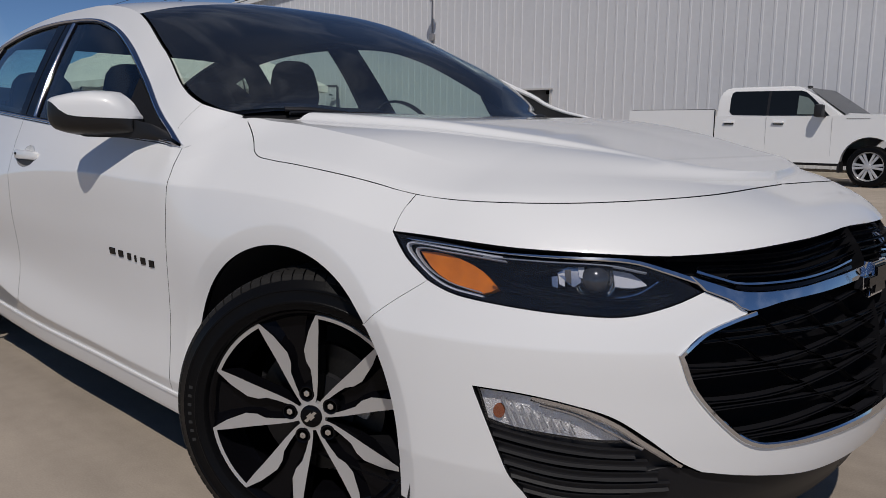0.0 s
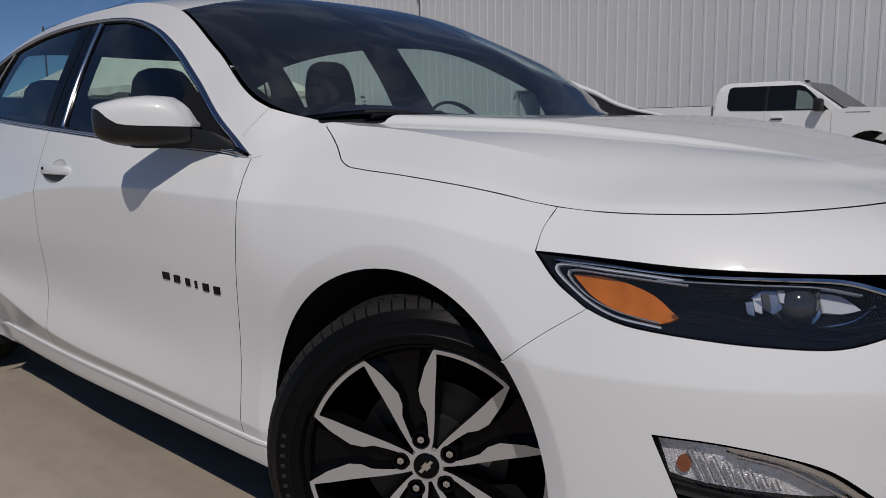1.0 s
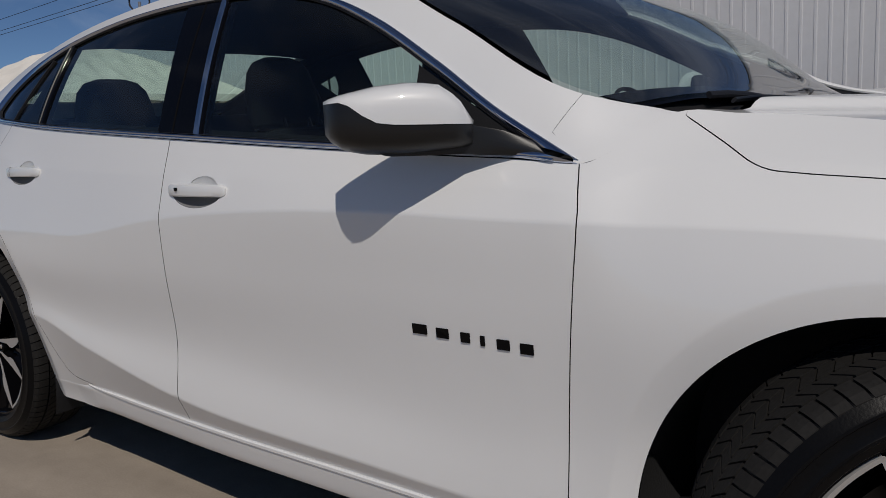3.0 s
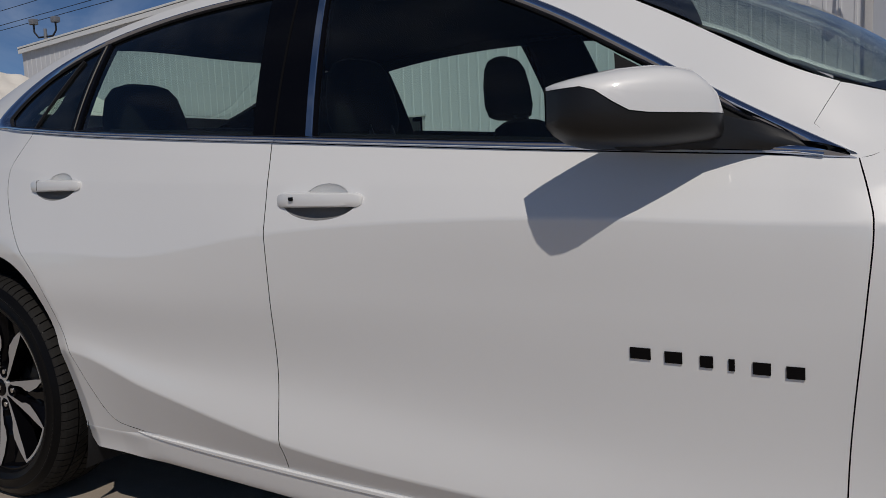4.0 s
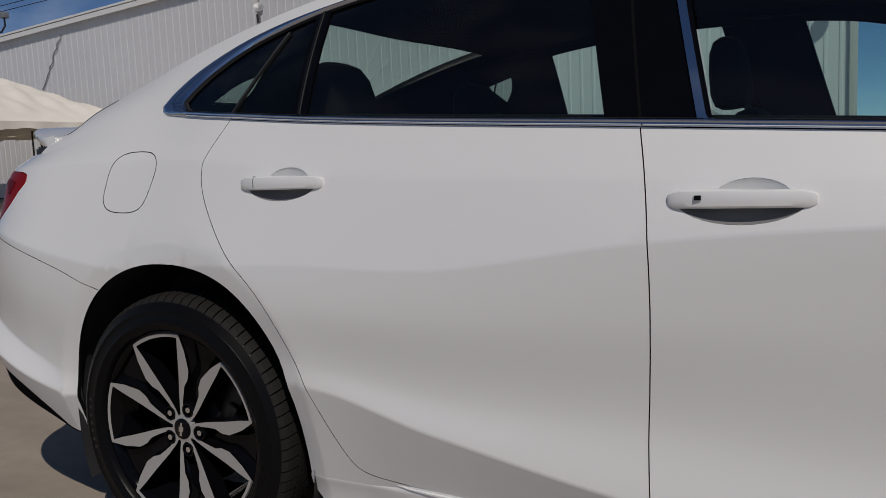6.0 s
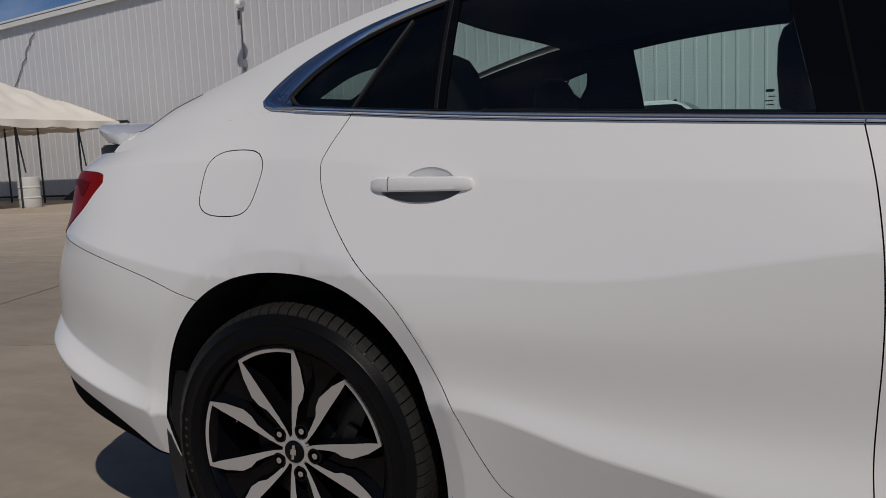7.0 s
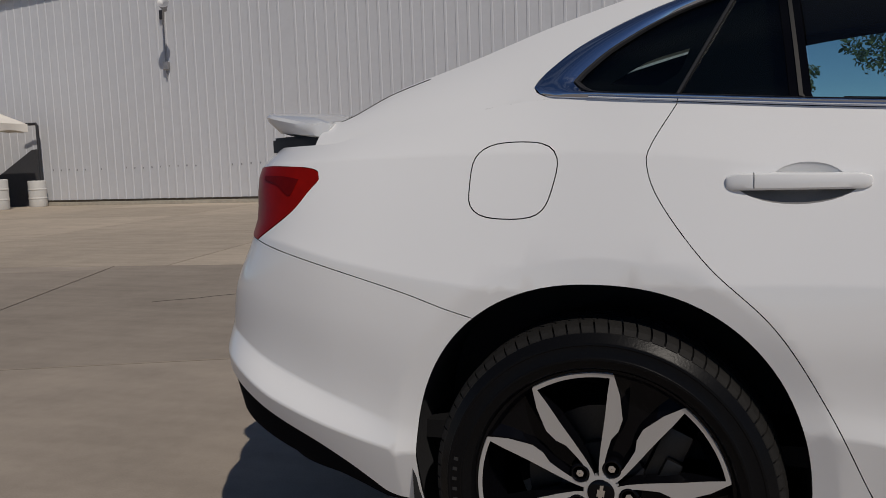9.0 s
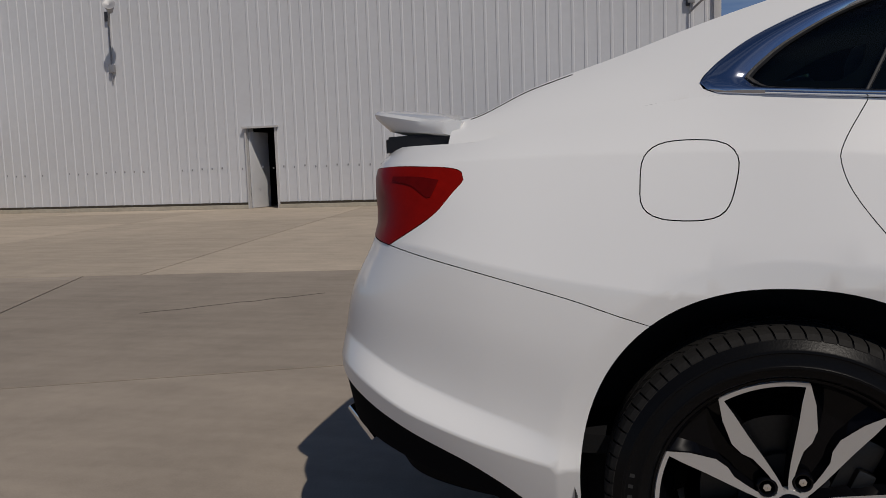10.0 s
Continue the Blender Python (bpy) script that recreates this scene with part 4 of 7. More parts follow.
# foot of the far pillar, which runs out over the cowl, and the black corner under it
FOOT_LINE = spline([(-.84, 1.228, .684), (-.75, 1.194, .695), (-.66, 1.158, .705), (-.56, 1.119, .715), (-.50, 1.088, .720), (-.42, 1.061, .725), (-.33, 1.042, .728), (-.26, 1.028, .730)])
foot_x = np.linspace(-.84, -.265, 36)
foot_zy = FOOT_LINE(foot_x)
part("pillar_foot", tube([(float(x), float(y), float(z)) for x, (z, y) in zip(foot_x, foot_zy)], .01, 8, radii=[.014 - .010 * k / 35 for k in range(36)]), PAINT, car)
b = bmesh.new()
rows = [[b.verts.new((float(x), float(y) - dy, float(z) - drop_)) for dy, drop_ in ((.002, .004), (.004, .05), (.004, .12), (-.012, .12), (-.012, .004))] for x, (z, y) in zip(foot_x[8:], foot_zy[8:])]
for r0, r1 in zip(rows, rows[1:]):
    for q in range(5):
        b.faces.new((r0[q], r0[(q + 1) % 5], r1[(q + 1) % 5], r1[q]))
b.faces.new(rows[0])
b.faces.new(rows[-1][::-1])
bmesh.ops.recalc_face_normals(b, faces=b.faces)
part("cowl_corner", b, BLACK_PLASTIC, car)
d = patch(lambda v: screen_base(v) + .02, lambda v: screen_base(v) - .05, -.985, .985, nu=4, lift=-.004)
raw("screen_band", d[0], d[1], BLACK_GLOSS, car, d[2])


def rear_head(v):
    return -2.67 + .08 * v**2


d = patch(lambda v: screen_head(v), rear_head)
raw("roof", d[0], d[1], PAINT, car, d[2])
d = patch(rear_head, fixed(-3.22), -.90, .90)
raw("rear_window", d[0], d[1], WINDOW, car, d[2])
for s in (-1, 1):
    d = patch(rear_head, fixed(-3.50), min(s * .904, s), max(s * .904, s), nv=8)
    raw("rear_pillar", d[0], d[1], PAINT, car, d[2])
    d = patch(fixed(-2.36), fixed(-3.30), min(s * .875, s), max(s * .875, s), nv=8, lift=-.02)
    raw("pillar_lining", d[0], d[1], LINING, car, d[2])
d = patch(fixed(-3.224), fixed(-3.50), -.906, .906)
raw("trunk_shelf", d[0], d[1], PAINT, car, d[2])
TAIL_EDGE = shell(np.linspace(-3.46, TAIL_END, 60), top_z(np.linspace(-3.46, TAIL_END, 60)))


def deck_top(x, y):
    x, y = np.broadcast_arrays(np.asarray(x, float), np.asarray(y, float))
    ye = np.interp(-x, -TAIL_EDGE[:, 0], -TAIL_EDGE[:, 1])
    ze = np.interp(-x, -TAIL_EDGE[:, 0], TAIL_EDGE[:, 2])
    v = np.clip(np.abs(y) / np.maximum(ye, .02), 0, 1)
    return np.stack([x, y, ze + .015 * np.clip((x + 3.82) / .3, 0, 1) * (1 - v**2.5)], -1)


deck_rim = [(float(x), float(y)) for x, y, z in TAIL_EDGE[::2]]
both_sides = deck_rim + [(x, -y) for x, y in deck_rim[::-1] if y < -.01]
d = sheet(both_sides, deck_top, step=.03, gap=0, depth=0)
raw("trunk_lid", d[0], d[1], PAINT, car, d[2])

# black shell added for the shade behind the panel gaps, and the wheel wells
whole = chain([(.20, .215), (-2.4, .215)], [(-2.4, .215), (-3.3, .25), (TAIL_END, .27)], [(TAIL_END, .27), (TAIL_END, 1.0)], [(TAIL_END, 1.0), (-3.5, 1.02)], belt_line(-3.5, -.45, 40, .015), [(-.41, .985), (-.27, .90), (.24, .83), (.323, .825), (NOSE_END, .84)], [(NOSE_END, .84), (NOSE_END, .22)], [(NOSE_END, .22), (.20, .215)], step=.03)
holes = [arch(0, 0, 360 - 9, .012), arch(1, 0, 360 - 9, .012)]
lower = [[(x, max(z, .222)) for x, z in h] for h in holes]
inner_shell = sheet(whole, shell, step=.04, holes=lower, gap=0, depth=0, lift=-.045)
both("inner_body", inner_shell, DARK, car)
for i in (0, 1):
    for s in (-1, 1):
        b = bmesh.new()
        cx, cz, rx, rz = ARCHES[i]
        rows = []
        bend = lambda v, p=(1.0, .87)[i]: math.copysign(abs(v) ** p, v)
        for yy, grow in ((-.885, .004), (-.84, .012), (-.56, .012), (-.56, -.37)):
            rows.append([b.verts.new((cx + (rx + grow) * bend(math.cos(radians(a))), (yy + (0 if yy > -.85 else float(.885 - half(cx + rx * bend(math.cos(radians(a))), max(.3, cz + rz * bend(math.sin(radians(a)))))) + .014)) * -s, cz + (rz + grow) * bend(math.sin(radians(a))))) for a in range(-25, 206, 6)])
        for r0, r1 in zip(rows, rows[1:]):
            for q in range(len(r0) - 1):
                b.faces.new((r0[q], r0[q + 1], r1[q + 1], r1[q]))
        part("wheel_well", b, LINER, car)
part("underbody", box((3.5, 1.5, .10), (-1.25, 0, .235), .03), DARK, car)
# wheels
def spoke_place(r, a, y):
    return (r * math.cos(a), y, r * math.sin(a))


CALIPER = material("cast_caliper", (.42, .41, .39), rough=.5, metal=.5, scale=120, vary=.25)
MARK = material("faded_tyre_writing", (.018, .018, .018), rough=.8, scale=300, vary=.4)
TREAD = material("dusty_tread_rubber", (.018, .017, .016), rough=.7, spec=.15, scale=160, vary=.35, bump=.1, broad=.2, broad_scale=9)


def tread_blocks(pitches=78):
    """The blocks of the tyre's tread: two ribbed shoulders and three rows between them, cut by slanted grooves."""
    v, f = [], []
    out = lambda y: float(np.interp(abs(y), [0, .058, .078, .090, .0975, .1005], [.3400, .3392, .3360, .3315, .3265, .3215]))
    for y0, y1, lean in ((-.1000, -.060, 10), (-.054, -.020, 34), (-.015, .015, -28), (.020, .054, 34), (.060, .098, -10)):
        for k in range(pitches):
            a0, step = 2 * math.pi * (k + (.5 if lean < 0 else 0)) / pitches, 2 * math.pi / pitches
            ys, base = np.linspace(y0, y1, 5), len(v)
            for low in (.0, .0085):
                for y in ys:
                    for q in (.06, .92):
                        a = a0 + step * q + math.tan(radians(lean)) * (y - y0) / .34
                        r = out(y) - low
                        v.append((r * math.cos(a), y, r * math.sin(a)))
            t, n = base, base + 10
            for i in range(4):
                f += [(t + 2 * i, t + 2 * i + 1, t + 2 * i + 3, t + 2 * i + 2), (t + 2 * i, t + 2 * i + 2, n + 2 * i + 2, n + 2 * i), (t + 2 * i + 1, n + 2 * i + 1, n + 2 * i + 3, t + 2 * i + 3)]
            f += [(t, n, n + 1, t + 1), (t + 8, t + 9, n + 9, n + 8)]
    return v, f


def make_wheel(at, turn, spin):
    """One alloy wheel: its outer face looks to -y."""
    spin_back = -spin
    w = new("wheel")
    w.parent = car
    w.matrix_basis = pose(*at, 0, 0, turn) @ pose(0, 0, 0, 0, spin, 0)
    b = lathe([(.2485, -.085), (.2525, -.102), (.256, -.107), (.268, -.111), (.271, -.1135), (.275, -.1135), (.278, -.1115), (.298, -.1105), (.300, -.1118), (.304, -.1112), (.306, -.109), (.3215, -.0995), (.3255, -.095), (.329, -.082), (.3325, -.06), (.3325, .06), (.328, .085), (.31, .108), (.26, .108), (.235, .09), (.22, .0), (.243, -.085)], 72)
    part("tyre", b, RUBBER, w)
    raw("tread", *tread_blocks(), TREAD, w, smooth=False)
    for k in range(7):                                             # worn writing on the sidewall, as plain bars
        mark = prism([(-.0035, -.0045), (.0035, -.0045), (.0035, .0045), (-.0035, .0045)], .0005, lambda q, r, d: (q, -.1110 - d, r))
        part("sidewall_mark", mark, MARK, w, smooth=False).matrix_basis = pose(0, 0, 0, 0, spin_back - 79 - 4.2 * k, 0) @ pose(0, 0, .289)
    b = lathe([(.2500, -.082), (.2495, -.094), (.2445, -.0935), (.238, -.088), (.229, -.06), (.205, -.03), (.20, .08), (.21, .085), (.235, .085)], 72)
    part("rim", b, BLACK_GLOSS, w)
    disc = lathe([(.05, -.012), (.155, -.012), (.155, .008), (.05, .008)], 48)
    part("brake_disc", disc, STEEL, w)
    caliper = box((.06, .06, .14), (.120, -.006, .055), .014, turn=(0, 24, 0))
    box((.035, .03, .05), (.128, -.038, .040), .008, bm=caliper, turn=(0, 24, 0))
    part("brake_caliper", caliper, CALIPER if turn else STEEL, w).matrix_basis = pose(0, 0, 0, 0, -spin, 0)
    part("hub_back", lathe([(.001, -.03), (.085, -.03), (.09, .05), (.001, .05)], 32), BLACK_PLASTIC, w)
    # five pairs of spokes: machined faces on black flanks, each pair joined by an arc at the rim
    def dish(r):
        return -.078 - .017 * (max(0, r - .05) / .185) ** 1.2
    for k in range(5):
        c = 2 * math.pi * k / 5 + math.pi / 2
        for s in (-1, 1):
            row = [(.032, .10, .56), (.040, .12, .42), (.052, .145, .345), (.066, .18, .345), (.086, .215, .375), (.112, .25, .41), (.132, .268, .49), (.158, .284, .500), (.204, .297, .415), (.2425, .312, .338)]
            inner_edge = [(r, c + s * a) for r, a, _ in row]
            outer_edge = [(r, c + s * o) for r, _, o in row]
            if s < 0:
                inner_edge, outer_edge = outer_edge, inner_edge
            for name, mat, lift, deep, shrink in (("spoke", BLACK_GLOSS, .0, .042, 0), ("spoke_face", MACHINED, -.0012, .0, .012)):
                b = bmesh.new()
                front, back = [], []
                for (r, a0), (_, a1) in zip(inner_edge, outer_edge):
                    d = shrink * (a1 - a0)
                    front.append([b.verts.new(spoke_place(r, a, dish(r) + lift)) for a in (a0 + d, (a0 + a1) / 2, a1 - d)])
                    if deep:
                        back.append([b.verts.new(spoke_place(r - .004, a, dish(r) + deep)) for a in (a0 - .02, (a0 + a1) / 2, a1 + .02)])
                for r0, r1 in zip(front, front[1:]):
                    for q in (0, 1):
                        b.faces.new((r0[q], r0[q + 1], r1[q + 1], r1[q]))
                if deep:
                    for f0, f1, b0, b1 in zip(front, front[1:], back, back[1:]):
                        b.faces.new((f0[0], f1[0], b1[0], b0[0]))
                        b.faces.new((f0[2], b0[2], b1[2], f1[2]))
                bmesh.ops.recalc_face_normals(b, faces=b.faces)
                if b.faces and sum(f.normal.y for f in b.faces) > 0 and not deep:
                    bmesh.ops.reverse_faces(b, faces=b.faces)
                part(name, b, mat, w)
        b = bmesh.new()
        ring = [[b.verts.new(spoke_place(r, c + .33 * t / 10, y)) for r, y in ((.2345, dish(.236) - .001), (.2425, dish(.242) - .002), (.2450, dish(.242) + .004))] for t in range(-10, 11)]
        for r0, r1 in zip(ring, ring[1:]):
            for q in (0, 1):
                b.faces.new((r0[q], r1[q], r1[q + 1], r0[q + 1]))
        bmesh.ops.recalc_face_normals(b, faces=b.faces)
        part("rim_arc", b, MACHINED, w)
        # black web between two pairs, with its wheel nut in a pocket
        c2 = c + math.pi / 5
        web = [(.034, .12), (.045, .22), (.066, .27), (.090, .25), (.112, .225), (.132, .145), (.158, .135), (.204, .22), (.243, .30)]
        b = bmesh.new()
        rows = [[b.verts.new(spoke_place(r, c2 + a * q, dish(r) + (.020 if abs(q) < .9 else .004))) for q in (-1, -.6, 0, .6, 1)] for r, a in web]
        for r0, r1 in zip(rows, rows[1:]):
            for q in range(4):
                b.faces.new((r0[q], r0[q + 1], r1[q + 1], r1[q]))
        part("spoke_web", b, BLACK_GLOSS, w)
        nut = lathe([(.001, -.081), (.0075, -.080), (.0095, -.076), (.0102, -.045)], 6)
        for v in nut.verts:
            v.co += Vector(spoke_place(.0535, c2, 0))
        part("wheel_nut", nut, SILVER, w)
        cup = lathe([(.0118, -.050), (.0125, -.076), (.0140, -.0805), (.0165, -.0815), (.0190, -.079), (.0205, -.066)], 28)
        for v in cup.verts:
            v.co += Vector(spoke_place(.0535, c2, 0))
        part("nut_pocket", cup, BLACK_GLOSS, w)
    b = lathe([(.026, -.080), (.0335, -.0795), (.037, -.070)], 40)
    part("hub_ring", b, MACHINED, w)
    b = lathe([(.001, -.0845), (.022, -.084), (.026, -.082), (.0275, -.074)], 40)
    part("centre_cap", b, BLACK_GLOSS, w)
    bar = [(-.022, -.005), (-.006, -.005), (-.008, -.011), (.012, -.011), (.010, -.005), (.024, -.005), (.022, .005), (.008, .005), (.010, .011), (-.010, .011), (-.008, .005), (-.024, .005)]
    bow = [(x * .74, z * .66) for x, z in bar]
    part("cap_emblem", prism(bow, .0015, lambda x, z, d: (x * math.cos(1.2) - z * math.sin(1.2), -.0847 - d, x * math.sin(1.2) + z * math.cos(1.2))), SILVER, w)
    return w


STEER = 31.0
fw = make_wheel((-.025, -.777, .335), STEER, -11.8 + 36)
rw = make_wheel((-2.829, -.774, .335), 0, -12.6)
for src, at, turn in ((fw, (.01, .777, .335), 180 + STEER), (rw, (-2.829, .775, .335), 180)):
    copy_thing(src, pose(*at, 0, 0, turn))
# ---- front of the car: lamps, grille ----
AMBER_BULB = material("amber_bulb_glass", (.26, .065, .02), rough=.25, coat=.5, scale=200, vary=.3)
PROJECTOR = material("projector_glass", (.035, .037, .042), rough=.12, coat=1.0, scale=60, vary=.25, broad=.2, broad_scale=30)
MARK_WHITE = material("pale_sticker", (.20, .21, .21), rough=.6, scale=300, vary=.2)
STEP = material("dark_lamp_plastic", (.045, .046, .052), rough=.25, spec=.5, scale=200, vary=.2)
GUIDE = material("light_guide_plastic", (.55, .57, .62), rough=.15, coat=.5, scale=200, vary=.12)
lamp_outline = chain(LAMP_LOW, [(.747, .702), (.689, .735), (.633, .751), (.544, .753), (.434, .757), (.346, .772), (.232, .781)])
for s in (1, -1):
    lamp = new("headlight")
    lamp.parent = car

    def put(name, data, mat, s=s, lamp=lamp):
        d = data if s > 0 else mirrored(data)
        return raw(name, d[0], d[1], mat, lamp, d[2])
    put("lamp_housing", sheet(chain(LAMP_LOW, [(.747, .702), (.70, .762)], LAMP_TOP[::-1]), shell, step=.014, lift=-.040, gap=-.006, depth=0), BLACK_GLOSS)
    ring = inset(lamp_outline, .008)
    put("bezel", sheet(lamp_outline, shell, step=.01, holes=[ring], lift=-.005, gap=.0005, depth=.035), BLACK_GLOSS)
    put("amber_reflector", sheet(chain([(.284, .751), (.318, .752), (.354, .746), (.395, .729), (.428, .698)], [(.428, .698), (.404, .686), (.357, .697), (.314, .719), (.284, .751)]), shell, step=.01, lift=-.012, gap=0, depth=.02), AMBER)
    put("lamp_reflector", sheet(chain([(.520, .733), (.541, .747), (.575, .738)], [(.575, .738), (.560, .720), (.548, .710), (.520, .733)]), shell, step=.008, lift=-.018, gap=0, depth=.015), SILVER)
    put("lamp_reflector", sheet(chain([(.611, .743), (.640, .738), (.664, .717)], [(.664, .717), (.64, .712), (.613, .714)], [(.613, .714), (.611, .743)]), shell, step=.008, lift=-.022, gap=0, depth=.01), GUIDE)
    # grey ledges added for the streaks reflected in the cover; last one is chrome
    for q, (line, w_) in enumerate((([(.44, .712), (.52, .699), (.62, .690), (.70, .700)], .004), ([(.42, .700), (.52, .685), (.62, .675), (.69, .686)], .003), ([(.46, .733), (.50, .735), (.53, .742)], .003), ([(.60, .690), (.645, .700), (.680, .722)], .0022))):
        d = ribbon("lamp_step", curve2(line, .01), shell, w_, STEP if q < 3 else CHROME, lamp, lift=-.022, thick=.014, sides=False)[0]
        if s < 0:
            d.matrix_basis = Matrix.Diagonal((1, -1, 1, 1))
    for q in range(6):                                             # facets of the reflector beside the lens
        a_, h_ = .512 + .0105 * q, .706 + .0045 * q
        put("reflector_facet", sheet([(a_, h_ + .026 - .002 * abs(q - 3)), (a_ + .010, h_ + .028 - .002 * abs(q - 3)), (a_ + .011, h_), (a_ + .002, h_ + .004)], shell, step=.02, lift=-.014 - .004 * (q % 2), gap=0, depth=.004), (SILVER, GUIDE, STEP)[q % 3])
    put("lamp_cover", sheet(lamp_outline, shell, step=.012, lift=-.0015, gap=.003, depth=0), CLEAR)
    c = shell(np.array(.583), np.array(.716))
    n = Vector((.62, -.78, .05)).normalized()
    for name, r, back, mat in (("projector_ring", .038, .040, CHROME), ("projector_lens", .034, .040, PROJECTOR)):
        b = bmesh.new()
        if name == "projector_lens":
            bmesh.ops.create_uvsphere(b, u_segments=24, v_segments=12, radius=r)
        else:
            b.free()
            b = lathe([(r, -.004), (r + .004, .0), (r, .008), (r - .008, .004), (r, -.004)], 36)
        o = part(name, b, mat, lamp)
        o.matrix_world = Matrix.Translation(Vector((c[0], c[1] * s, c[2])) - Vector((n.x, n.y * s, n.z)) * back) @ Vector((n.x, n.y * s, n.z)).to_track_quat("Y", "Z").to_matrix().to_4x4()
    for line, w_ in (([(.434, .752), (.344, .760), (.264, .762), (.296, .722), (.346, .692), (.408, .680)], .0036), ([(.44, .7455), (.345, .7535), (.281, .7545), (.305, .722), (.350, .699), (.404, .687)], .0018), ([(.40, .751), (.50, .7495), (.60, .747), (.66, .735)], .0016)):
        d = ribbon("light_guide", curve2(line, .01), shell, w_, GUIDE, lamp, lift=-.003, thick=.012, sides=False)[0]
        if s < 0:
            d.matrix_basis = Matrix.Diagonal((1, -1, 1, 1))

# upper grille, chrome bar, lower grille
bar_line = curve2([(.262, .7695), (.344, .7655), (.434, .759), (.544, .757), (.633, .754), (.689, .738), (.754, .713), (.80, .695)], .012)
ribbon("chrome_bar", bar_line, shell, np.interp(np.arange(len(bar_line)) / len(bar_line), [0, .35, .5, .8, 1], [.0024, .0036, .0055, .0100, .0100]), CHROME, car, lift=.003)
both("chrome_bar", sheet(chain([(.725, .728), (.764, .714), (.818, .697), (.925, .694), (1.02, .698), (NOSE_END, .702)], [(NOSE_END, .702), (NOSE_END, .682)], BAR_LOW[::-1], [(.747, .702), (.725, .728)]), shell, step=.012, lift=.008, gap=.001, depth=.03), CHROME, car)
ribbon("chrome_bar_groove", curve2([(.800, .7085), (.83, .7015), (.925, .6995), (1.02, .7035), (1.11, .708)], .012), shell, .010, BLACK_GLOSS, car, lift=.006)
ribbon("chrome_strip", curve2([(.735, .7345), (.775, .7205), (.815, .7105), (.925, .7080), (1.02, .7120), (1.11, .720)], .012), shell, .0060, CHROME, car, lift=.010)
both("grille_back", sheet(chain(BROW, [(NOSE_END, .706), (NOSE_END, .785)], GRILLE_TOP[::-1], [(.70, .77), (.60, .772)]), shell, step=.02, lift=-.045, gap=-.01, depth=0), DARK, car)
both("grille_back", sheet(chain(MOUTH_TOP, [(NOSE_END, .676), (NOSE_END, .39)], MOUTH_LOW[::-1]), shell, step=.02, lift=-.05, gap=-.01, depth=0), DARK, car)
for q in range(3):
    z0 = .728 + .018 * q
    ribbon("grille_bar", curve2([(.80 - .05 * q, z0), (.95, z0 - .004), (1.05, z0), (NOSE_END, z0 + .006)], .03), shell, .006, GRILLE, car, lift=-.022, thick=.02)
mouth = chain(MOUTH_TOP, [(NOSE_END, .676), (NOSE_END, .39)], MOUTH_LOW[::-1])


def clipped(line):
    keep = inside_of(mouth, line)
    return [p for p, k in zip(line, keep) if k]


for q in range(8):
    z0 = .418 + .033 * q
    line = clipped([(u, z0 + .010 * math.cos((u - NOSE_END) * 9) * (1 if q % 2 else -1) - .02 * (NOSE_END - u)) for u in np.linspace(.70, NOSE_END - .0005, 60)])
    if len(line) > 4:
        ribbon("grille_bar", line, shell, .0055, GRILLE, car, lift=-.012, thick=.022)
for q in range(5):
    u0 = .73 + .105 * q
    line = clipped([(u0 + k * .0105, .655 - k * .0072 + .003 * math.sin(k)) for k in range(-4, 36)])
    if len(line) > 4:
        ribbon("grille_bar", line, shell, .0042, GRILLE, car, lift=-.015, thick=.02)
mouth_edge = curve2(MOUTH_TOP[3::-1], .012)[:-1] + curve2(MOUTH_LOW, .012)
ribbon("grille_trim", mouth_edge, shell, np.interp(np.arange(len(mouth_edge)), [0, 22, 36, 56], [.009, .009, .013, .026]), CHROME, car, lift=.005, thick=.02)
bow_shape = [(-.090, -.013), (-.040, -.013), (-.048, -.034), (.040, -.034), (.034, -.013), (.095, -.013), (.090, .013), (.040, .013), (.048, .034), (-.040, .034), (-.034, .013), (-.095, .013)]
part("nose_emblem", prism([(a * 1.08, c * 1.12) for a, c in bow_shape], .02, lambda y, z, d: (.922 + d, y, .676 + z), .003), CHROME, car)
part("nose_emblem", prism([(a * .94, c * .86) for a, c in bow_shape], .026, lambda y, z, d: (.922 + d, y, .676 + z), .002), BLACK_GLOSS, car)

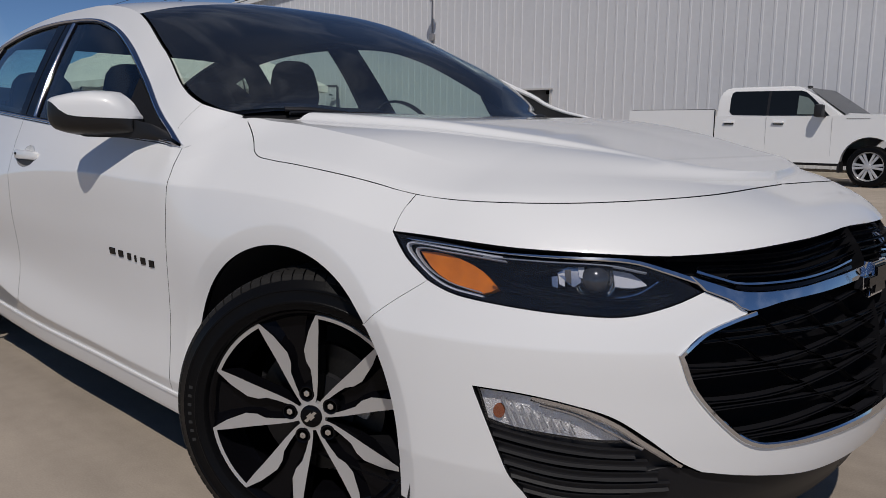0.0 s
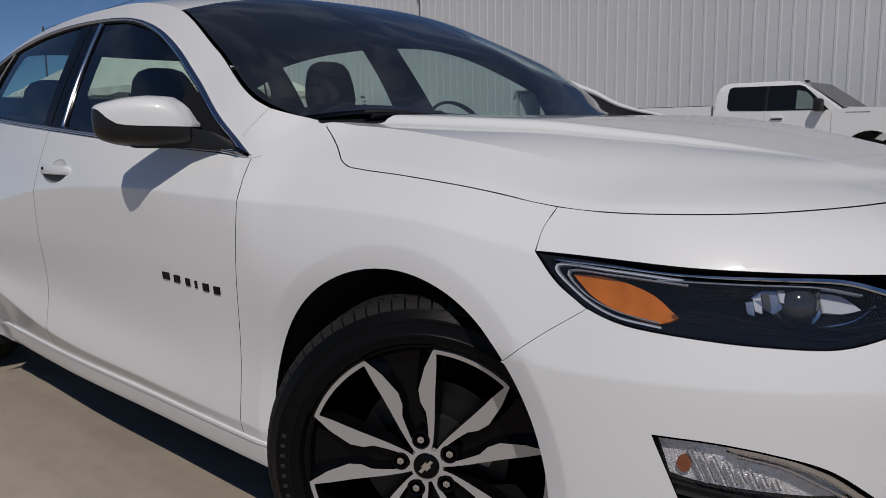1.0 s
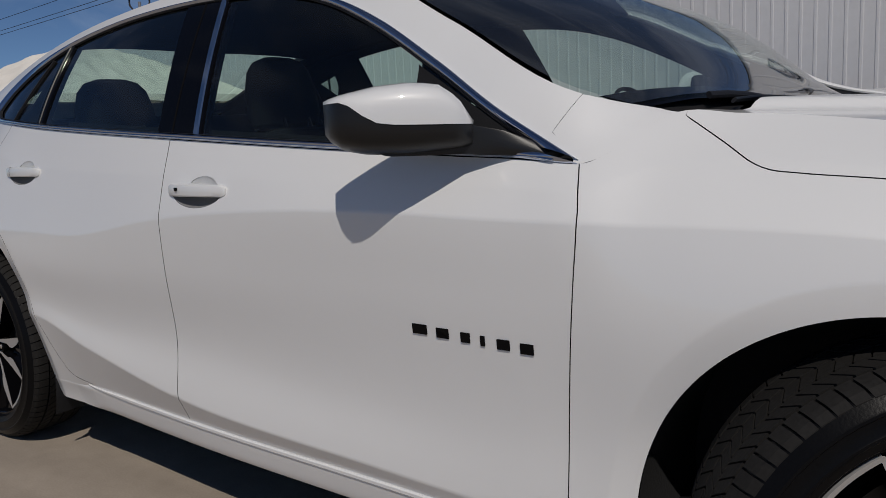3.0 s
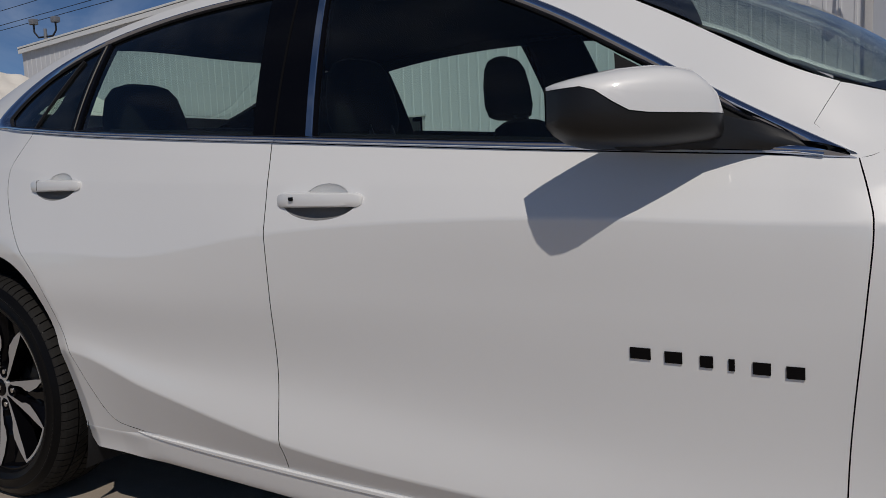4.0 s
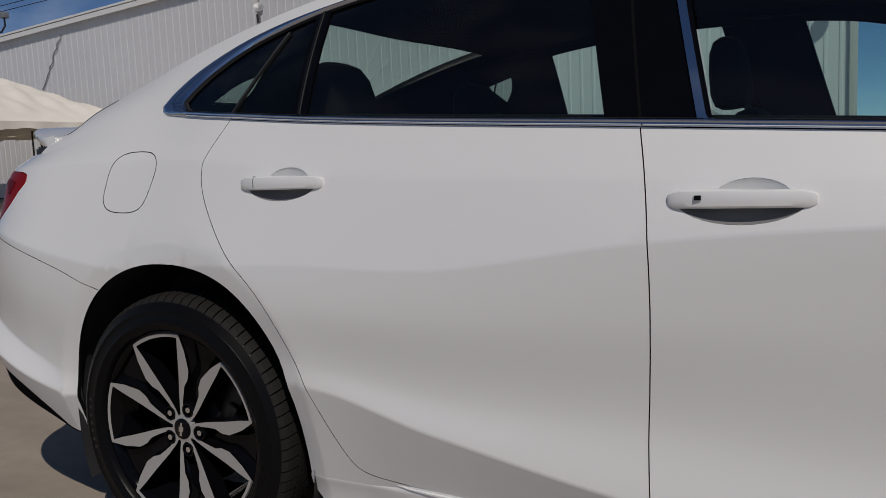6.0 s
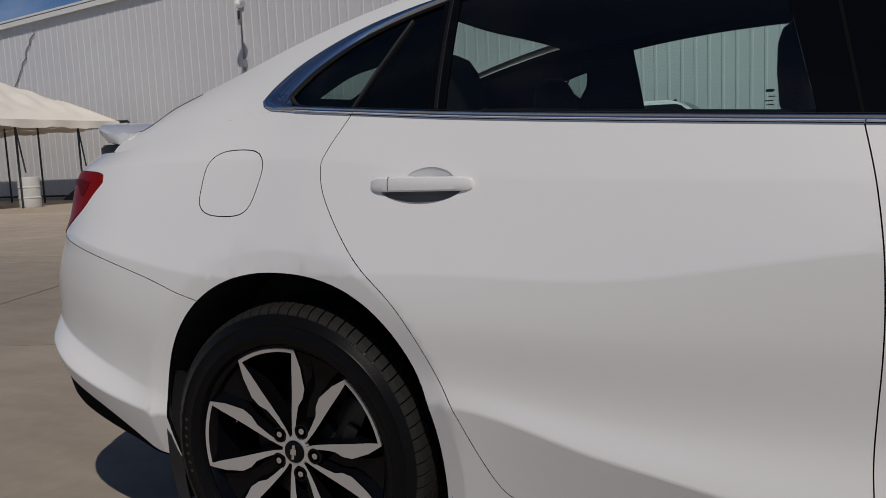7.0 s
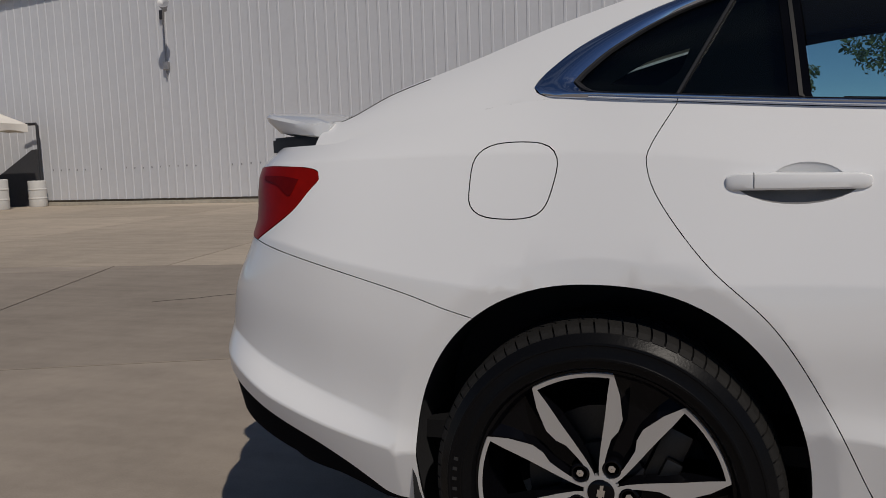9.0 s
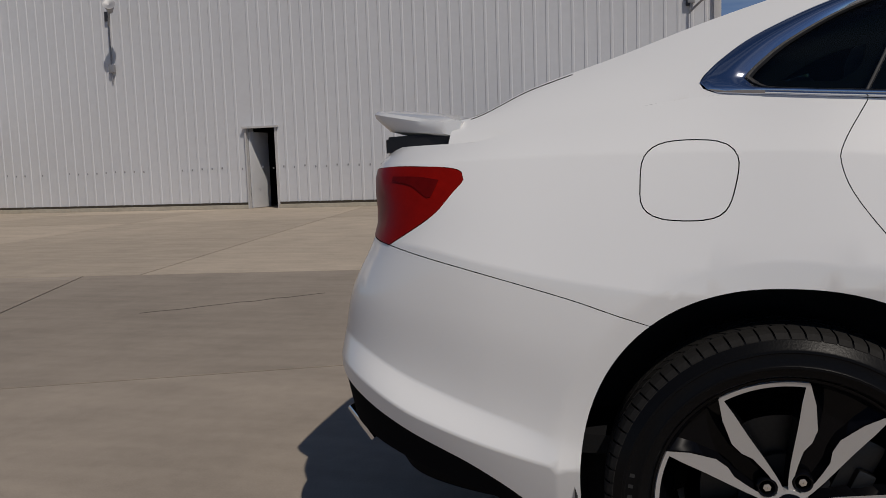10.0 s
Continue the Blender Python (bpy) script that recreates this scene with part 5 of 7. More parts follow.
# fog lamp pockets
FACET = material("faceted_reflector", (.92, .92, .93), rough=.25, metal=.3, scale=300, vary=.3, bump=1.0, broad=.2, broad_scale=60)
fog_poly = chain(FOG_TOP, [(.765, .363), (.70, .345), (.62, .305), (.53, .25)], FOG_SIDE[::-1])
for s in (1, -1):
    fog = new("fog_lamp")
    fog.parent = car

    def put(name, data, mat, s=s, fog=fog, label=""):
        d = data if s > 0 else mirrored(data)
        return raw(name, d[0], d[1], mat, fog, d[2], label)
    put("pocket", sheet(fog_poly, shell, step=.016, lift=-.022, gap=-.004, depth=0), BLACK_PLASTIC)
    put("lens_back", sheet(chain([(.412, .512), (.48, .508), (.548, .494), (.60, .470), (.655, .428)], [(.655, .428), (.618, .424), (.543, .430), (.469, .439), (.430, .449)], [(.430, .449), (.412, .512)]), shell, step=.012, lift=-.018, gap=0, depth=.01), FACET, label="silver reflector with fine ribs")
    for q in range(22):
        u0 = .452 + .0075 * q
        line = [(u0 + .004 * k, .500 - .0030 * q - k * .0095) for k in range(7)]
        line = [p for p in line if p[1] > .441 - .05 * (p[0] - .47) and p[1] < .507 - .16 * max(0, p[0] - .50)]
        if len(line) > 2:
            d = ribbon("lens_rib", line, shell, .0024, CLEAR if q % 2 else FACET, fog, lift=-.010, thick=.008, sides=False)[0]
            if s < 0:
                d.matrix_basis = Matrix.Diagonal((1, -1, 1, 1))
    put("amber_bulb", sheet(oval(.447, .468, .009, .014, 20), shell, step=.006, lift=-.012, gap=0, depth=.008), AMBER_BULB)
    put("lens", sheet(chain([(.412, .512), (.48, .508), (.548, .494), (.60, .470), (.655, .428)], [(.655, .428), (.618, .424), (.543, .430), (.469, .439), (.430, .449)], [(.430, .449), (.412, .512)]), shell, step=.012, lift=-.004, gap=.001, depth=0), CLEAR)
    for line, w_, mat in ((FOG_TOP, .006, BLACK_GLOSS), ([(.497, .503), (.565, .487), (.62, .462), (.67, .423), (.735, .374)], .010, SILVER), ([(.51, .491), (.565, .476), (.61, .450), (.67, .413)], .005, CHROME),
                          ([(.433, .430), (.52, .414), (.60, .404), (.66, .402)], .016, BLACK_PLASTIC), ([(.444, .402), (.554, .384), (.68, .379)], .017, BLACK_PLASTIC), ([(.455, .377), (.563, .358), (.70, .356)], .017, BLACK_PLASTIC), ([(.468, .350), (.57, .332), (.72, .333)], .017, BLACK_PLASTIC), ([(.482, .323), (.56, .309), (.66, .309)], .016, BLACK_PLASTIC)):
        d = ribbon("fog_trim" if mat is not BLACK_PLASTIC else "fog_slat", curve2(line, .012), shell, w_, mat, fog, lift=-.006 if mat is not BLACK_PLASTIC else -.011, thick=.016, sides=False)[0]
        if s < 0:
            d.matrix_basis = Matrix.Diagonal((1, -1, 1, 1))

# ---- tail of the car ----
tail_poly = chain(TAIL_LAMP, [(T_IN, .980), (T_IN, .841)], [(T_IN, .841), SEAM[-1]])
tails = both("tail_light", sheet(tail_poly, shell, step=.012, lift=.002, depth=.03), RED, car, "red tail light lens")
for o, s in zip(tails, (1, -1)):
    # darker red patch laid on for the shade inside the lens
    poly = chain(round_tail([(-3.515, .955), (-3.60, .962), (-3.74, .964)]), round_tail([(-3.74, .964), (-3.74, .955), (-3.63, .944), (-3.575, .924), (-3.545, .920), (-3.515, .955)]))
    d = sheet(poly, shell, step=.012, lift=.0035, gap=0, depth=.003)
    d = d if s > 0 else mirrored(d)
    raw("lens_shade", d[0], d[1], SHADED_RED, o, d[2])


def spoiler_row(y):
    """One section of the lip: it leaves the shelf flush, rises to a thin rear edge and is hollow below; its corners sweep forward."""
    a, e = abs(y) / .638, max(0.0, (abs(y) - .47) / .168)
    x0, x1 = -3.476, -3.742 + .02 * a**2 + .195 * e**2.2
    z0, z1, zb = 1.088 - .006 * a**2, 1.113 + .026 * (1 - a**2) - .030 * e**2.2, 1.051
    L, thin = x1 - x0, min(1.0, (x0 - x1) / .12)
    return [(x0, y, z0), (x0 + L * .40, y, z0 + (z1 - z0) * .62 + .004), (x0 + L * .78, y, z1 - .002), (x1 + .010 * thin, y, z1), (x1, y, z1 - .006), (x1 + .004 * thin, y, z1 - .018), (x1 - L * .16, y, zb + (z1 - .018 - zb) * .38),
            (x1 - L * .38, y, zb + (z1 - .012 - zb) * .10), (x1 - L * .75, y, zb - .002), (x0 - .012, y, zb)]


b = bmesh.new()
rows = [[b.verts.new(v) for v in spoiler_row(y)] for y in list(np.linspace(-.638, -.47, 20)) + list(np.linspace(-.43, .43, 17)) + list(np.linspace(.47, .638, 20))]
for r0, r1 in zip(rows, rows[1:]):
    for q in range(10):
        b.faces.new((r0[q], r0[(q + 1) % 10], r1[(q + 1) % 10], r1[q]))
for ring in (rows[0], rows[-1][::-1]):
    b.faces.new(ring)
bmesh.ops.recalc_face_normals(b, faces=b.faces)
part("spoiler", b, PAINT, car)
part("spoiler_base", prism([(-.622, -3.530), (-.618, -3.545), (-.600, -3.62), (-.555, -3.680), (-.48, -3.705), (.48, -3.705), (.555, -3.680), (.600, -3.62), (.618, -3.545), (.622, -3.525), (.610, -3.470), (-.610, -3.470)], .037, lambda y, x, d: (x, y, 1.020 + d), .006), BLACK_PLASTIC, car)
for s in (-1, 1):
    xs = np.linspace(-3.462, -3.235, 16)
    edge_ = cabin(xs, RAIL(xs)[:, 0] - .004)
    part("rear_window_seal", tube([(p[0], (p[1] - .0006) * -s, p[2]) for p in edge_], .0011, 6), DARK, car)
for s in (-1, 1):
    part("exhaust_tip", box((.100, .05, .012), (-3.752, .585 * s, .372), .004, turn=(0, 50, 10 * s)), CHROME, car)

# ---- mirrors ----
M_OUT, M_IN = Vector((-.944, -1.026, 0)), Vector((-.748, -.866, 0))
M_FRONT = Vector((.64, -.77, 0))
SHARE = [-.045, -.035, -.015, .0, .03, .08, .15, .24, .34, .45, .56, .67, .78, .87, .93, .97, 1.0, 1.02, 1.03]


def mirror_rows(s):
    """At a share s of the way from the outer to the inner end: its top, its foot, the lower edge of the cap and its depth."""
    top_ = np.interp(s, [-.05, 0, .1, .35, .6, .8, .92, 1.0, 1.04], [1.0585, 1.064, 1.071, 1.083, 1.087, 1.080, 1.055, 1.022, 1.012])
    foot = np.interp(s, [-.05, 0, .08, .2, .6, 1.04], [1.000, .986, .972, .963, .956, .962])
    cut_ = np.interp(s, [-.05, .09, .14, .29, .36, .48, 1.04], [1.0535, 1.0545, 1.050, 1.021, 1.0145, 1.0115, 1.007])
    deep = np.interp(s, [-.045, -.03, 0, .06, .2, .5, .8, .93, 1.0, 1.03], [.002, .022, .042, .068, .086, .094, .086, .074, .056, .002])
    return float(top_), float(foot), float(cut_), float(deep)


for s in (-1, 1):
    mirror = new("side_mirror")
    mirror.parent = car
    for name, mat in (("mirror_cap", PAINT), ("mirror_housing", MIRROR_BLACK)):
        b = bmesh.new()
        rows = []
        for q in SHARE:
            zt, zb, zc, deep = mirror_rows(q)
            zc = min(zc, zt - .002)
            mid, c = (zt + zb) / 2, M_OUT + (M_IN - M_OUT) * q
            k = np.linspace(0, math.pi / 2, 9)
            zs = zt + (zc - zt) * (1 - np.cos(k)) if name == "mirror_cap" else zc - .0012 + (zb - zc) * np.sin(k)
            row = []
            for z in zs:
                n_ = max(0.0, 1 - abs((z - mid) / (zt - mid)) ** (4.5 if z > mid else 2.8)) ** (1 / 2.6)
                at = c + M_FRONT * (-.036 + deep * n_ + (.0016 if name == "mirror_cap" else 0))
                row.append(b.verts.new((at.x, at.y * -s, z)))
            if name == "mirror_housing":                            # the rim runs back round the glass
                row += [b.verts.new(((c + M_FRONT * -.042).x, (c + M_FRONT * -.042).y * -s, z)) for z in (zb + .004, mid, zt - .004, zt - .001)]
            rows.append(row)
        for r0, r1 in zip(rows, rows[1:]):
            for i in range(len(r0) - 1):
                b.faces.new((r0[i], r0[i + 1], r1[i + 1], r1[i]))
        bmesh.ops.recalc_face_normals(b, faces=b.faces)
        part(name, b, mat, mirror)
    b = bmesh.new()
    rows = []
    for x, y, z, w_, h_ in ((-.86, .955, .968, .040, .012), (-.80, .918, .972, .040, .017), (-.755, .885, .982, .036, .027), (-.70, .850, .972, .036, .022), (-.655, .828, .960, .030, .014), (-.610, .812, .947, .020, .006)):
        rows.append([b.verts.new((x + w_ * math.cos(a) * .6, (y - .014 * math.cos(a)) * s, z + h_ * math.sin(a))) for a in [2 * math.pi * q / 16 for q in range(16)]])
    for r0, r1 in zip(rows, rows[1:]):
        for q in range(16):
            b.faces.new((r0[q], r0[(q + 1) % 16], r1[(q + 1) % 16], r1[q]))
    b.faces.new(rows[0])
    b.faces.new(rows[-1])
    bmesh.ops.recalc_face_normals(b, faces=b.faces)
    part("mirror_arm", b, MIRROR_BLACK, mirror)

# ---- door handles, badge ----
# grey in place of white paint: the handle's shadow put into the scoop's colour
RECESS_SHADE = material("recess_shade_grey", (.22, .22, .222), rough=.5, scale=300, vary=.1)
for (cx, cz, length), cup, owners in (((-1.530, .884, .226), CUPS[0], front_doors), ((-2.487, .930, .234), CUPS[1], rear_doors)):
    for owner, s in zip(owners, (1, -1)):
        b = bmesh.new()
        c = np.mean(cup, 0)
        rows = []
        for k, dep in ((1.03, .002), (1.0, .003), (.97, .012), (.86, .024), (.5, .033), (.1, .035)):
            pts = [(c[0] + (x - c[0]) * k, c[1] + (z - c[1]) * k) for x, z in cup]
            p3 = shell(np.array([p[0] for p in pts]), np.array([p[1] for p in pts]))
            rows.append([b.verts.new((p[0], (p[1] + (max(0, .012 * (1 - k**3)) + .0012 if p[2] > c[1] else dep * .6)) * s, p[2])) for p in p3])
        for r0, r1 in zip(rows, rows[1:]):
            for q in range(len(r0)):
                b.faces.new((r0[q], r0[(q + 1) % len(r0)], r1[(q + 1) % len(r0)], r1[q]))
        b.faces.new(rows[-1])
        bmesh.ops.recalc_face_normals(b, faces=b.faces)
        low_half = b.copy()
        bmesh.ops.delete(b, geom=[f for f in b.faces if f.calc_center_median().z < cz - .002], context="FACES")
        bmesh.ops.delete(low_half, geom=[f for f in low_half.faces if f.calc_center_median().z >= cz - .002], context="FACES")
        part("handle_cup", b, PAINT, owner)
        part("handle_recess", low_half, RECESS_SHADE, owner, "scoop under the handle, coloured grey for the shade in it")
        b = bmesh.new()
        rows = []
        N = 26
        for i in range(N + 1):
            t = .5 - .5 * math.cos(math.pi * i / N)
            x = cx - length / 2 + length * t
            e_ = math.sin(math.pi * t) ** .5
            o_ = .0035 + .0155 * e_
            up_ = .0150 * (.35 + .65 * min(1, math.sqrt(min(t, 1 - t) / .09))) * (1 - .22 * max(0, t - .45) / .55)
            dn_ = .0120 * (.45 + .55 * min(1, math.sqrt(min(t, 1 - t) / .06)))
            base = float(half(x, cz))
            sect = [(-.006, up_), (o_ * .45, up_), (o_ * .82, up_ * .80), (o_ * .97, up_ * .35), (o_, -dn_ * .35), (o_ * .985, -dn_), (o_ * .80, -dn_ - .0035), (-.006, -dn_ - .0055)]
            rows.append([b.verts.new((x, -(base + o) * s, cz + .002 + h)) for o, h in sect])
        for r0, r1 in zip(rows, rows[1:]):
            for q in range(8):
                b.faces.new((r0[q], r0[(q + 1) % 8], r1[(q + 1) % 8], r1[q]))
        b.faces.new(rows[0])
        b.faces.new(rows[-1][::-1])
        bmesh.ops.recalc_face_normals(b, faces=b.faces)
        part("door_handle", b, PAINT, owner)
        if owner in rear_doors:
            xs_, bs_ = cx - length * .30, float(half(cx - length * .30, cz))
            o_ = .0035 + .0155 * math.sin(math.pi * .2) ** .5
            seam_ = [(xs_, -(bs_ + o) * s, cz + .002 + h) for o, h in ((o_ * .45, .0151), (o_ * .83, .0121), (o_ * .98, .005), (o_ + .0002, -.005), (o_, -.0119))]
            part("handle_seam", tube(seam_, .0008, 5), DARK, owner)
        if owner in front_doors:
            part("lock_sensor", box((.011, .004, .008), (cx - .062, -(float(half(cx - .062, cz)) + .0172) * s, cz + .004), .001), BLACK_GLOSS, owner)
for k, (u0, w_) in enumerate(((-.866, .034), (-.812, .028), (-.760, .020), (-.722, .009), (-.678, .026), (-.630, .026))):
    z0 = .624 - (u0 + .87) * .045
    blk = [(u0 - w_ / 2, z0 - .0095), (u0 + w_ / 2, z0 - .0095), (u0 + w_ / 2, z0 + .0095), (u0 - w_ / 2, z0 + .0095)]
    for owner, s in zip(front_doors, (1, -1)):
        d = sheet(chain(*[[blk[i], blk[(i + 1) % 4]] for i in range(4)], step=.006), shell, step=.01, gap=0, lift=.0025, depth=.0035)
        d = d if s > 0 else mirrored(d)
        raw("badge_bar", d[0], d[1], BLACK_GLOSS, owner, d[2], "plain black badge block")

# ---- wipers ----
for y0, y1, x0, x1 in ((-.60, -.02, -.52, -.34), (.05, .70, -.33, -.50)):
    pts = []
    for t in np.linspace(0, 1, 14):
        y, x = y0 + (y1 - y0) * t, x0 + (x1 - x0) * t
        r = RAIL(np.array(x))
        xx = float(screen_base(np.array(y / .76))) + .004 - .014 * math.sin(math.pi * t)
        p = top(np.array(xx), np.array(y / float(RAIL(np.array(xx))[1])))
        pts.append((float(p[0]), float(p[1]), float(p[2]) + .003))
    wp = new("wiper")
    wp.parent = car
    part("blade", tube(pts, .006, 8, flat=1.3), BLACK_PLASTIC, wp)
    part("arm", tube([(pts[0][0] + .05, pts[0][1] - .02, pts[0][2] - .012), pts[3], (pts[7][0] + .004, pts[7][1], pts[7][2] + .006)], .006, 8, flat=.6), BLACK_PLASTIC, wp)

# ---- inside the car ----
inside = new("interior")
inside.parent = car
d = patch(lambda v: screen_head(v) - .02, lambda v: rear_head(v) - .03, -.97, .97, lift=-.03)
raw("headliner", d[0], d[1], LINING, inside, d[2])
b = bmesh.new()
rows = [[b.verts.new((x, y, z)) for y, z in ((-.72, .93 - .02), (-.60, .97), (-.30, .985), (0, .99), (.30, .995), (.42, 1.02), (.56, .985), (.72, .93))] for x, in ((-.34,), (-.55,), (-.80,))]
low = [b.verts.new((-.86, v.co.y, .62)) for v in rows[-1]]
rows.append(low)
for r0, r1 in zip(rows, rows[1:]):
    for q in range(7):
        b.faces.new((r0[q], r0[q + 1], r1[q + 1], r1[q]))
part("dashboard", b, DASH, inside)
part("floor", box((2.9, 1.5, .04), (-1.9, 0, .40)), DASH, inside)
part("centre_screen", box((.03, .24, .15), (-.80, 0, .985), .008, turn=(0, -15, 0)), BLACK_GLOSS, inside)
b = lathe([(.178, -.0), (.184, .012), (.190, 0), (.184, -.012), (.178, 0)], 40)
for a in (0, 180, 270):
    box((.17, .012, .028), (.09 * math.cos(radians(a)), 0, .09 * math.sin(radians(a))), bm=b, turn=(0, -a, 0))
o = part("steering_wheel", b, DASH, inside)
o.matrix_basis = pose(-.93, .37, .93, 0, 0, 90) @ pose(0, 0, 0, -24, 0, 0)


def seat(head, lean, rise, wide):
    """A seat whose headrest has its top at head."""
    s = new("seat")
    s.parent = inside
    m = Matrix.Translation(head) @ pose(0, 0, 0, 0, -lean, 0) @ Matrix.Translation((0, 0, -rise))
    foot = m.translation
    part("cushion", box((.52, .50, .17), (foot.x + .24, foot.y, .52), .06), CLOTH, s)
    top_ = rise - .235

    def loft(rows_, power):
        bm_ = bmesh.new()
        rings_ = [[bm_.verts.new((dx * .5 * math.copysign(abs(math.cos(a)) ** power, math.cos(a)), wy * math.copysign(abs(math.sin(a)) ** power, math.sin(a)), z)) for a in [2 * math.pi * q / 20 for q in range(20)]] for z, wy, dx in rows_]
        for r0, r1 in zip(rings_, rings_[1:]):
            for q in range(20):
                bm_.faces.new((r0[q], r0[(q + 1) % 20], r1[(q + 1) % 20], r1[q]))
        bm_.faces.new(rings_[-1])
        bm_.faces.new(rings_[0][::-1])
        return bm_
    part("seat_back", loft([(0, .23, .11), (.15, .25, .13), (top_ * .6, .25, .13), (top_ * .85, .22, .12), (top_ * .97, .17, .10), (top_, .12, .06)], .6), CLOTH, s).matrix_basis = m
    k = rise - .215
    part("headrest", loft([(k, wide * .7, .07), (k + .010, wide * .92, .10), (k + .045, wide, .118), (k + .11, wide * .96, .115), (k + .17, wide * .84, .10), (k + .20, wide * .66, .075), (k + .212, wide * .4, .04)], .7), CLOTH, s).matrix_basis = Matrix.Translation(head) @ pose(0, 0, 0, 0, -6, 0) @ Matrix.Translation((0, 0, -rise))
    for q in (-.05, .05):
        part("headrest_post", tube([(0, q, k - .05), (0, q, k + .02)], .006, 8), STEEL, s).matrix_basis = m


seat((-1.715, .37, 1.296), 16, .80, .125)
seat((-1.80, -.37, 1.238), 20, .76, .130)
for y in (-.44, .44):
    seat((-2.60, y, 1.232), 30, .74, .15)
part("rear_shelf", box((.50, 1.20, .03), (-2.86, 0, 1.085), .01), DASH, inside)
part("rear_seat_centre", box((.12, .34, .62), (-2.50, 0, .80), .04, turn=(0, -26, 0)), CLOTH, inside)
# the far flank of the cabin stands a little forward of the near one
for o in car.children_recursive:
    if o.type == "MESH" and o.name.split(".")[0] in ("windscreen", "roof", "pillar_and_rail", "window_surround", "window_seal", "window_glass", "b_pillar", "b_pillar_gap", "window_channel", "pillar_lining", "pillar_trim", "screen_rail", "door_trim", "headliner", "mirror_base_panel"):
        co = np.empty(3 * len(o.data.vertices))
        o.data.vertices.foreach_get("co", co)
        co = co.reshape(-1, 3)
        co[:, 0] += .085 * np.clip((co[:, 1] + .45) / 1.1, 0, 1) * np.clip((-.40 - co[:, 0]) / .3, 0, 1) * np.clip((co[:, 0] + 3.1) / .6, 0, 1)
        o.data.vertices.foreach_set("co", co.ravel())
        o.data.update()
for q, (dx, dz, w_) in enumerate(((0, 0, .040), (.006, -.020, .030), (-.004, -.034, .040), (0, -.048, .034))):
    part("sticker_bar", box((w_ * .7, .001, .004 if q else .010), (-1.915 + dx, .752 - .42 * dz, 1.160 + dz), turn=(22, 0, 0)), MARK_WHITE, car, "small pale sticker bars inside the window")
# ---- ground and building ----
def concrete(name, color):
    m = bpy.data.materials.new(name)
    m.use_nodes = True
    n, l = m.node_tree.nodes, m.node_tree.links
    b = n["Principled BSDF"]
    b.inputs["Roughness"].default_value = .82
    at, info = n.new("ShaderNodeNewGeometry"), n.new("ShaderNodeObjectInfo")
    tone = None
    for scale, weight, detail, stretch in ((.35, .20, 5, 1), (2.2, .20, 7, 1), (14, .12, 8, 1), (160, .16, 4, 1), (1.2, .20, 6, 6)):
        mp = n.new("ShaderNodeMapping")
        mp.inputs["Scale"].default_value = (1, stretch, 1)
        t = n.new("ShaderNodeTexNoise")
        t.inputs["Scale"].default_value, t.inputs["Detail"].default_value = scale, detail
        l.new(at.outputs["Position"], mp.inputs[0])
        l.new(mp.outputs[0], t.inputs["Vector"])
        mul = n.new("ShaderNodeMath")
        mul.operation = "MULTIPLY_ADD"
        l.new(t.outputs[0], mul.inputs[0])
        mul.inputs[1].default_value = 2 * weight
        if tone:
            l.new(tone.outputs[0], mul.inputs[2])
        else:
            mul.inputs[2].default_value = 1 - .20 - .20 - .12 - .16 - .20
        tone = mul
    vary = n.new("ShaderNodeMath")
    vary.operation = "MULTIPLY_ADD"
    l.new(info.outputs["Random"], vary.inputs[0])
    vary.inputs[1].default_value, vary.inputs[2].default_value = .26, .87
    both_ = n.new("ShaderNodeMath")
    both_.operation = "MULTIPLY"
    l.new(tone.outputs[0], both_.inputs[0])
    l.new(vary.outputs[0], both_.inputs[1])
    col = n.new("ShaderNodeVectorMath")
    col.operation = "SCALE"
    col.inputs[0].default_value = color
    l.new(both_.outputs[0], col.inputs["Scale"])
    l.new(col.outputs[0], b.inputs["Base Color"])
    bp = n.new("ShaderNodeBump")
    bp.inputs["Strength"].default_value, bp.inputs["Distance"].default_value = .35, .006
    l.new(tone.outputs[0], bp.inputs["Height"])
    l.new(bp.outputs[0], b.inputs["Normal"])
    return m


CONCRETE = concrete("worn_concrete", (.325, .275, .222))
PALE_CONCRETE = concrete("pale_concrete", (.435, .365, .285))
JOINT = material("joint_filler", (.06, .05, .042), rough=.95, scale=60, vary=.2)
METAL_WALL = material("white_ribbed_steel", (.59, .595, .61), rough=.5, scale=8, vary=.05, broad=.05, broad_scale=.35)
GALV = material("grey_steel", (.30, .30, .31), rough=.5, metal=.4, scale=60, vary=.15)
EAVE = material("white_eave_trim", (.70, .70, .69), rough=.45, scale=15, vary=.06, broad=.06)
ROOFTRIM = material("grey_trim", (.50, .49, .48), rough=.5, scale=20, vary=.08)

b = bmesh.new()
bmesh.ops.create_grid(b, x_segments=2, y_segments=2, size=600)
for v in b.verts:
    v.co.z = -.02
ground = tagged(part("ground", b, JOINT), "pale worn concrete lot with slab joints", "ground", kind="structure")

WALL_Y, CORNER_X = 17.3, -1.36


def roof_z(x):
    return 6.0 + .06 * (min(x, -16) + 31)


# wall of trapezoid ribs, built as one folded sheet with the doorway left open
DOOR = (-13.42, -12.50, 2.16)
PITCH = .305


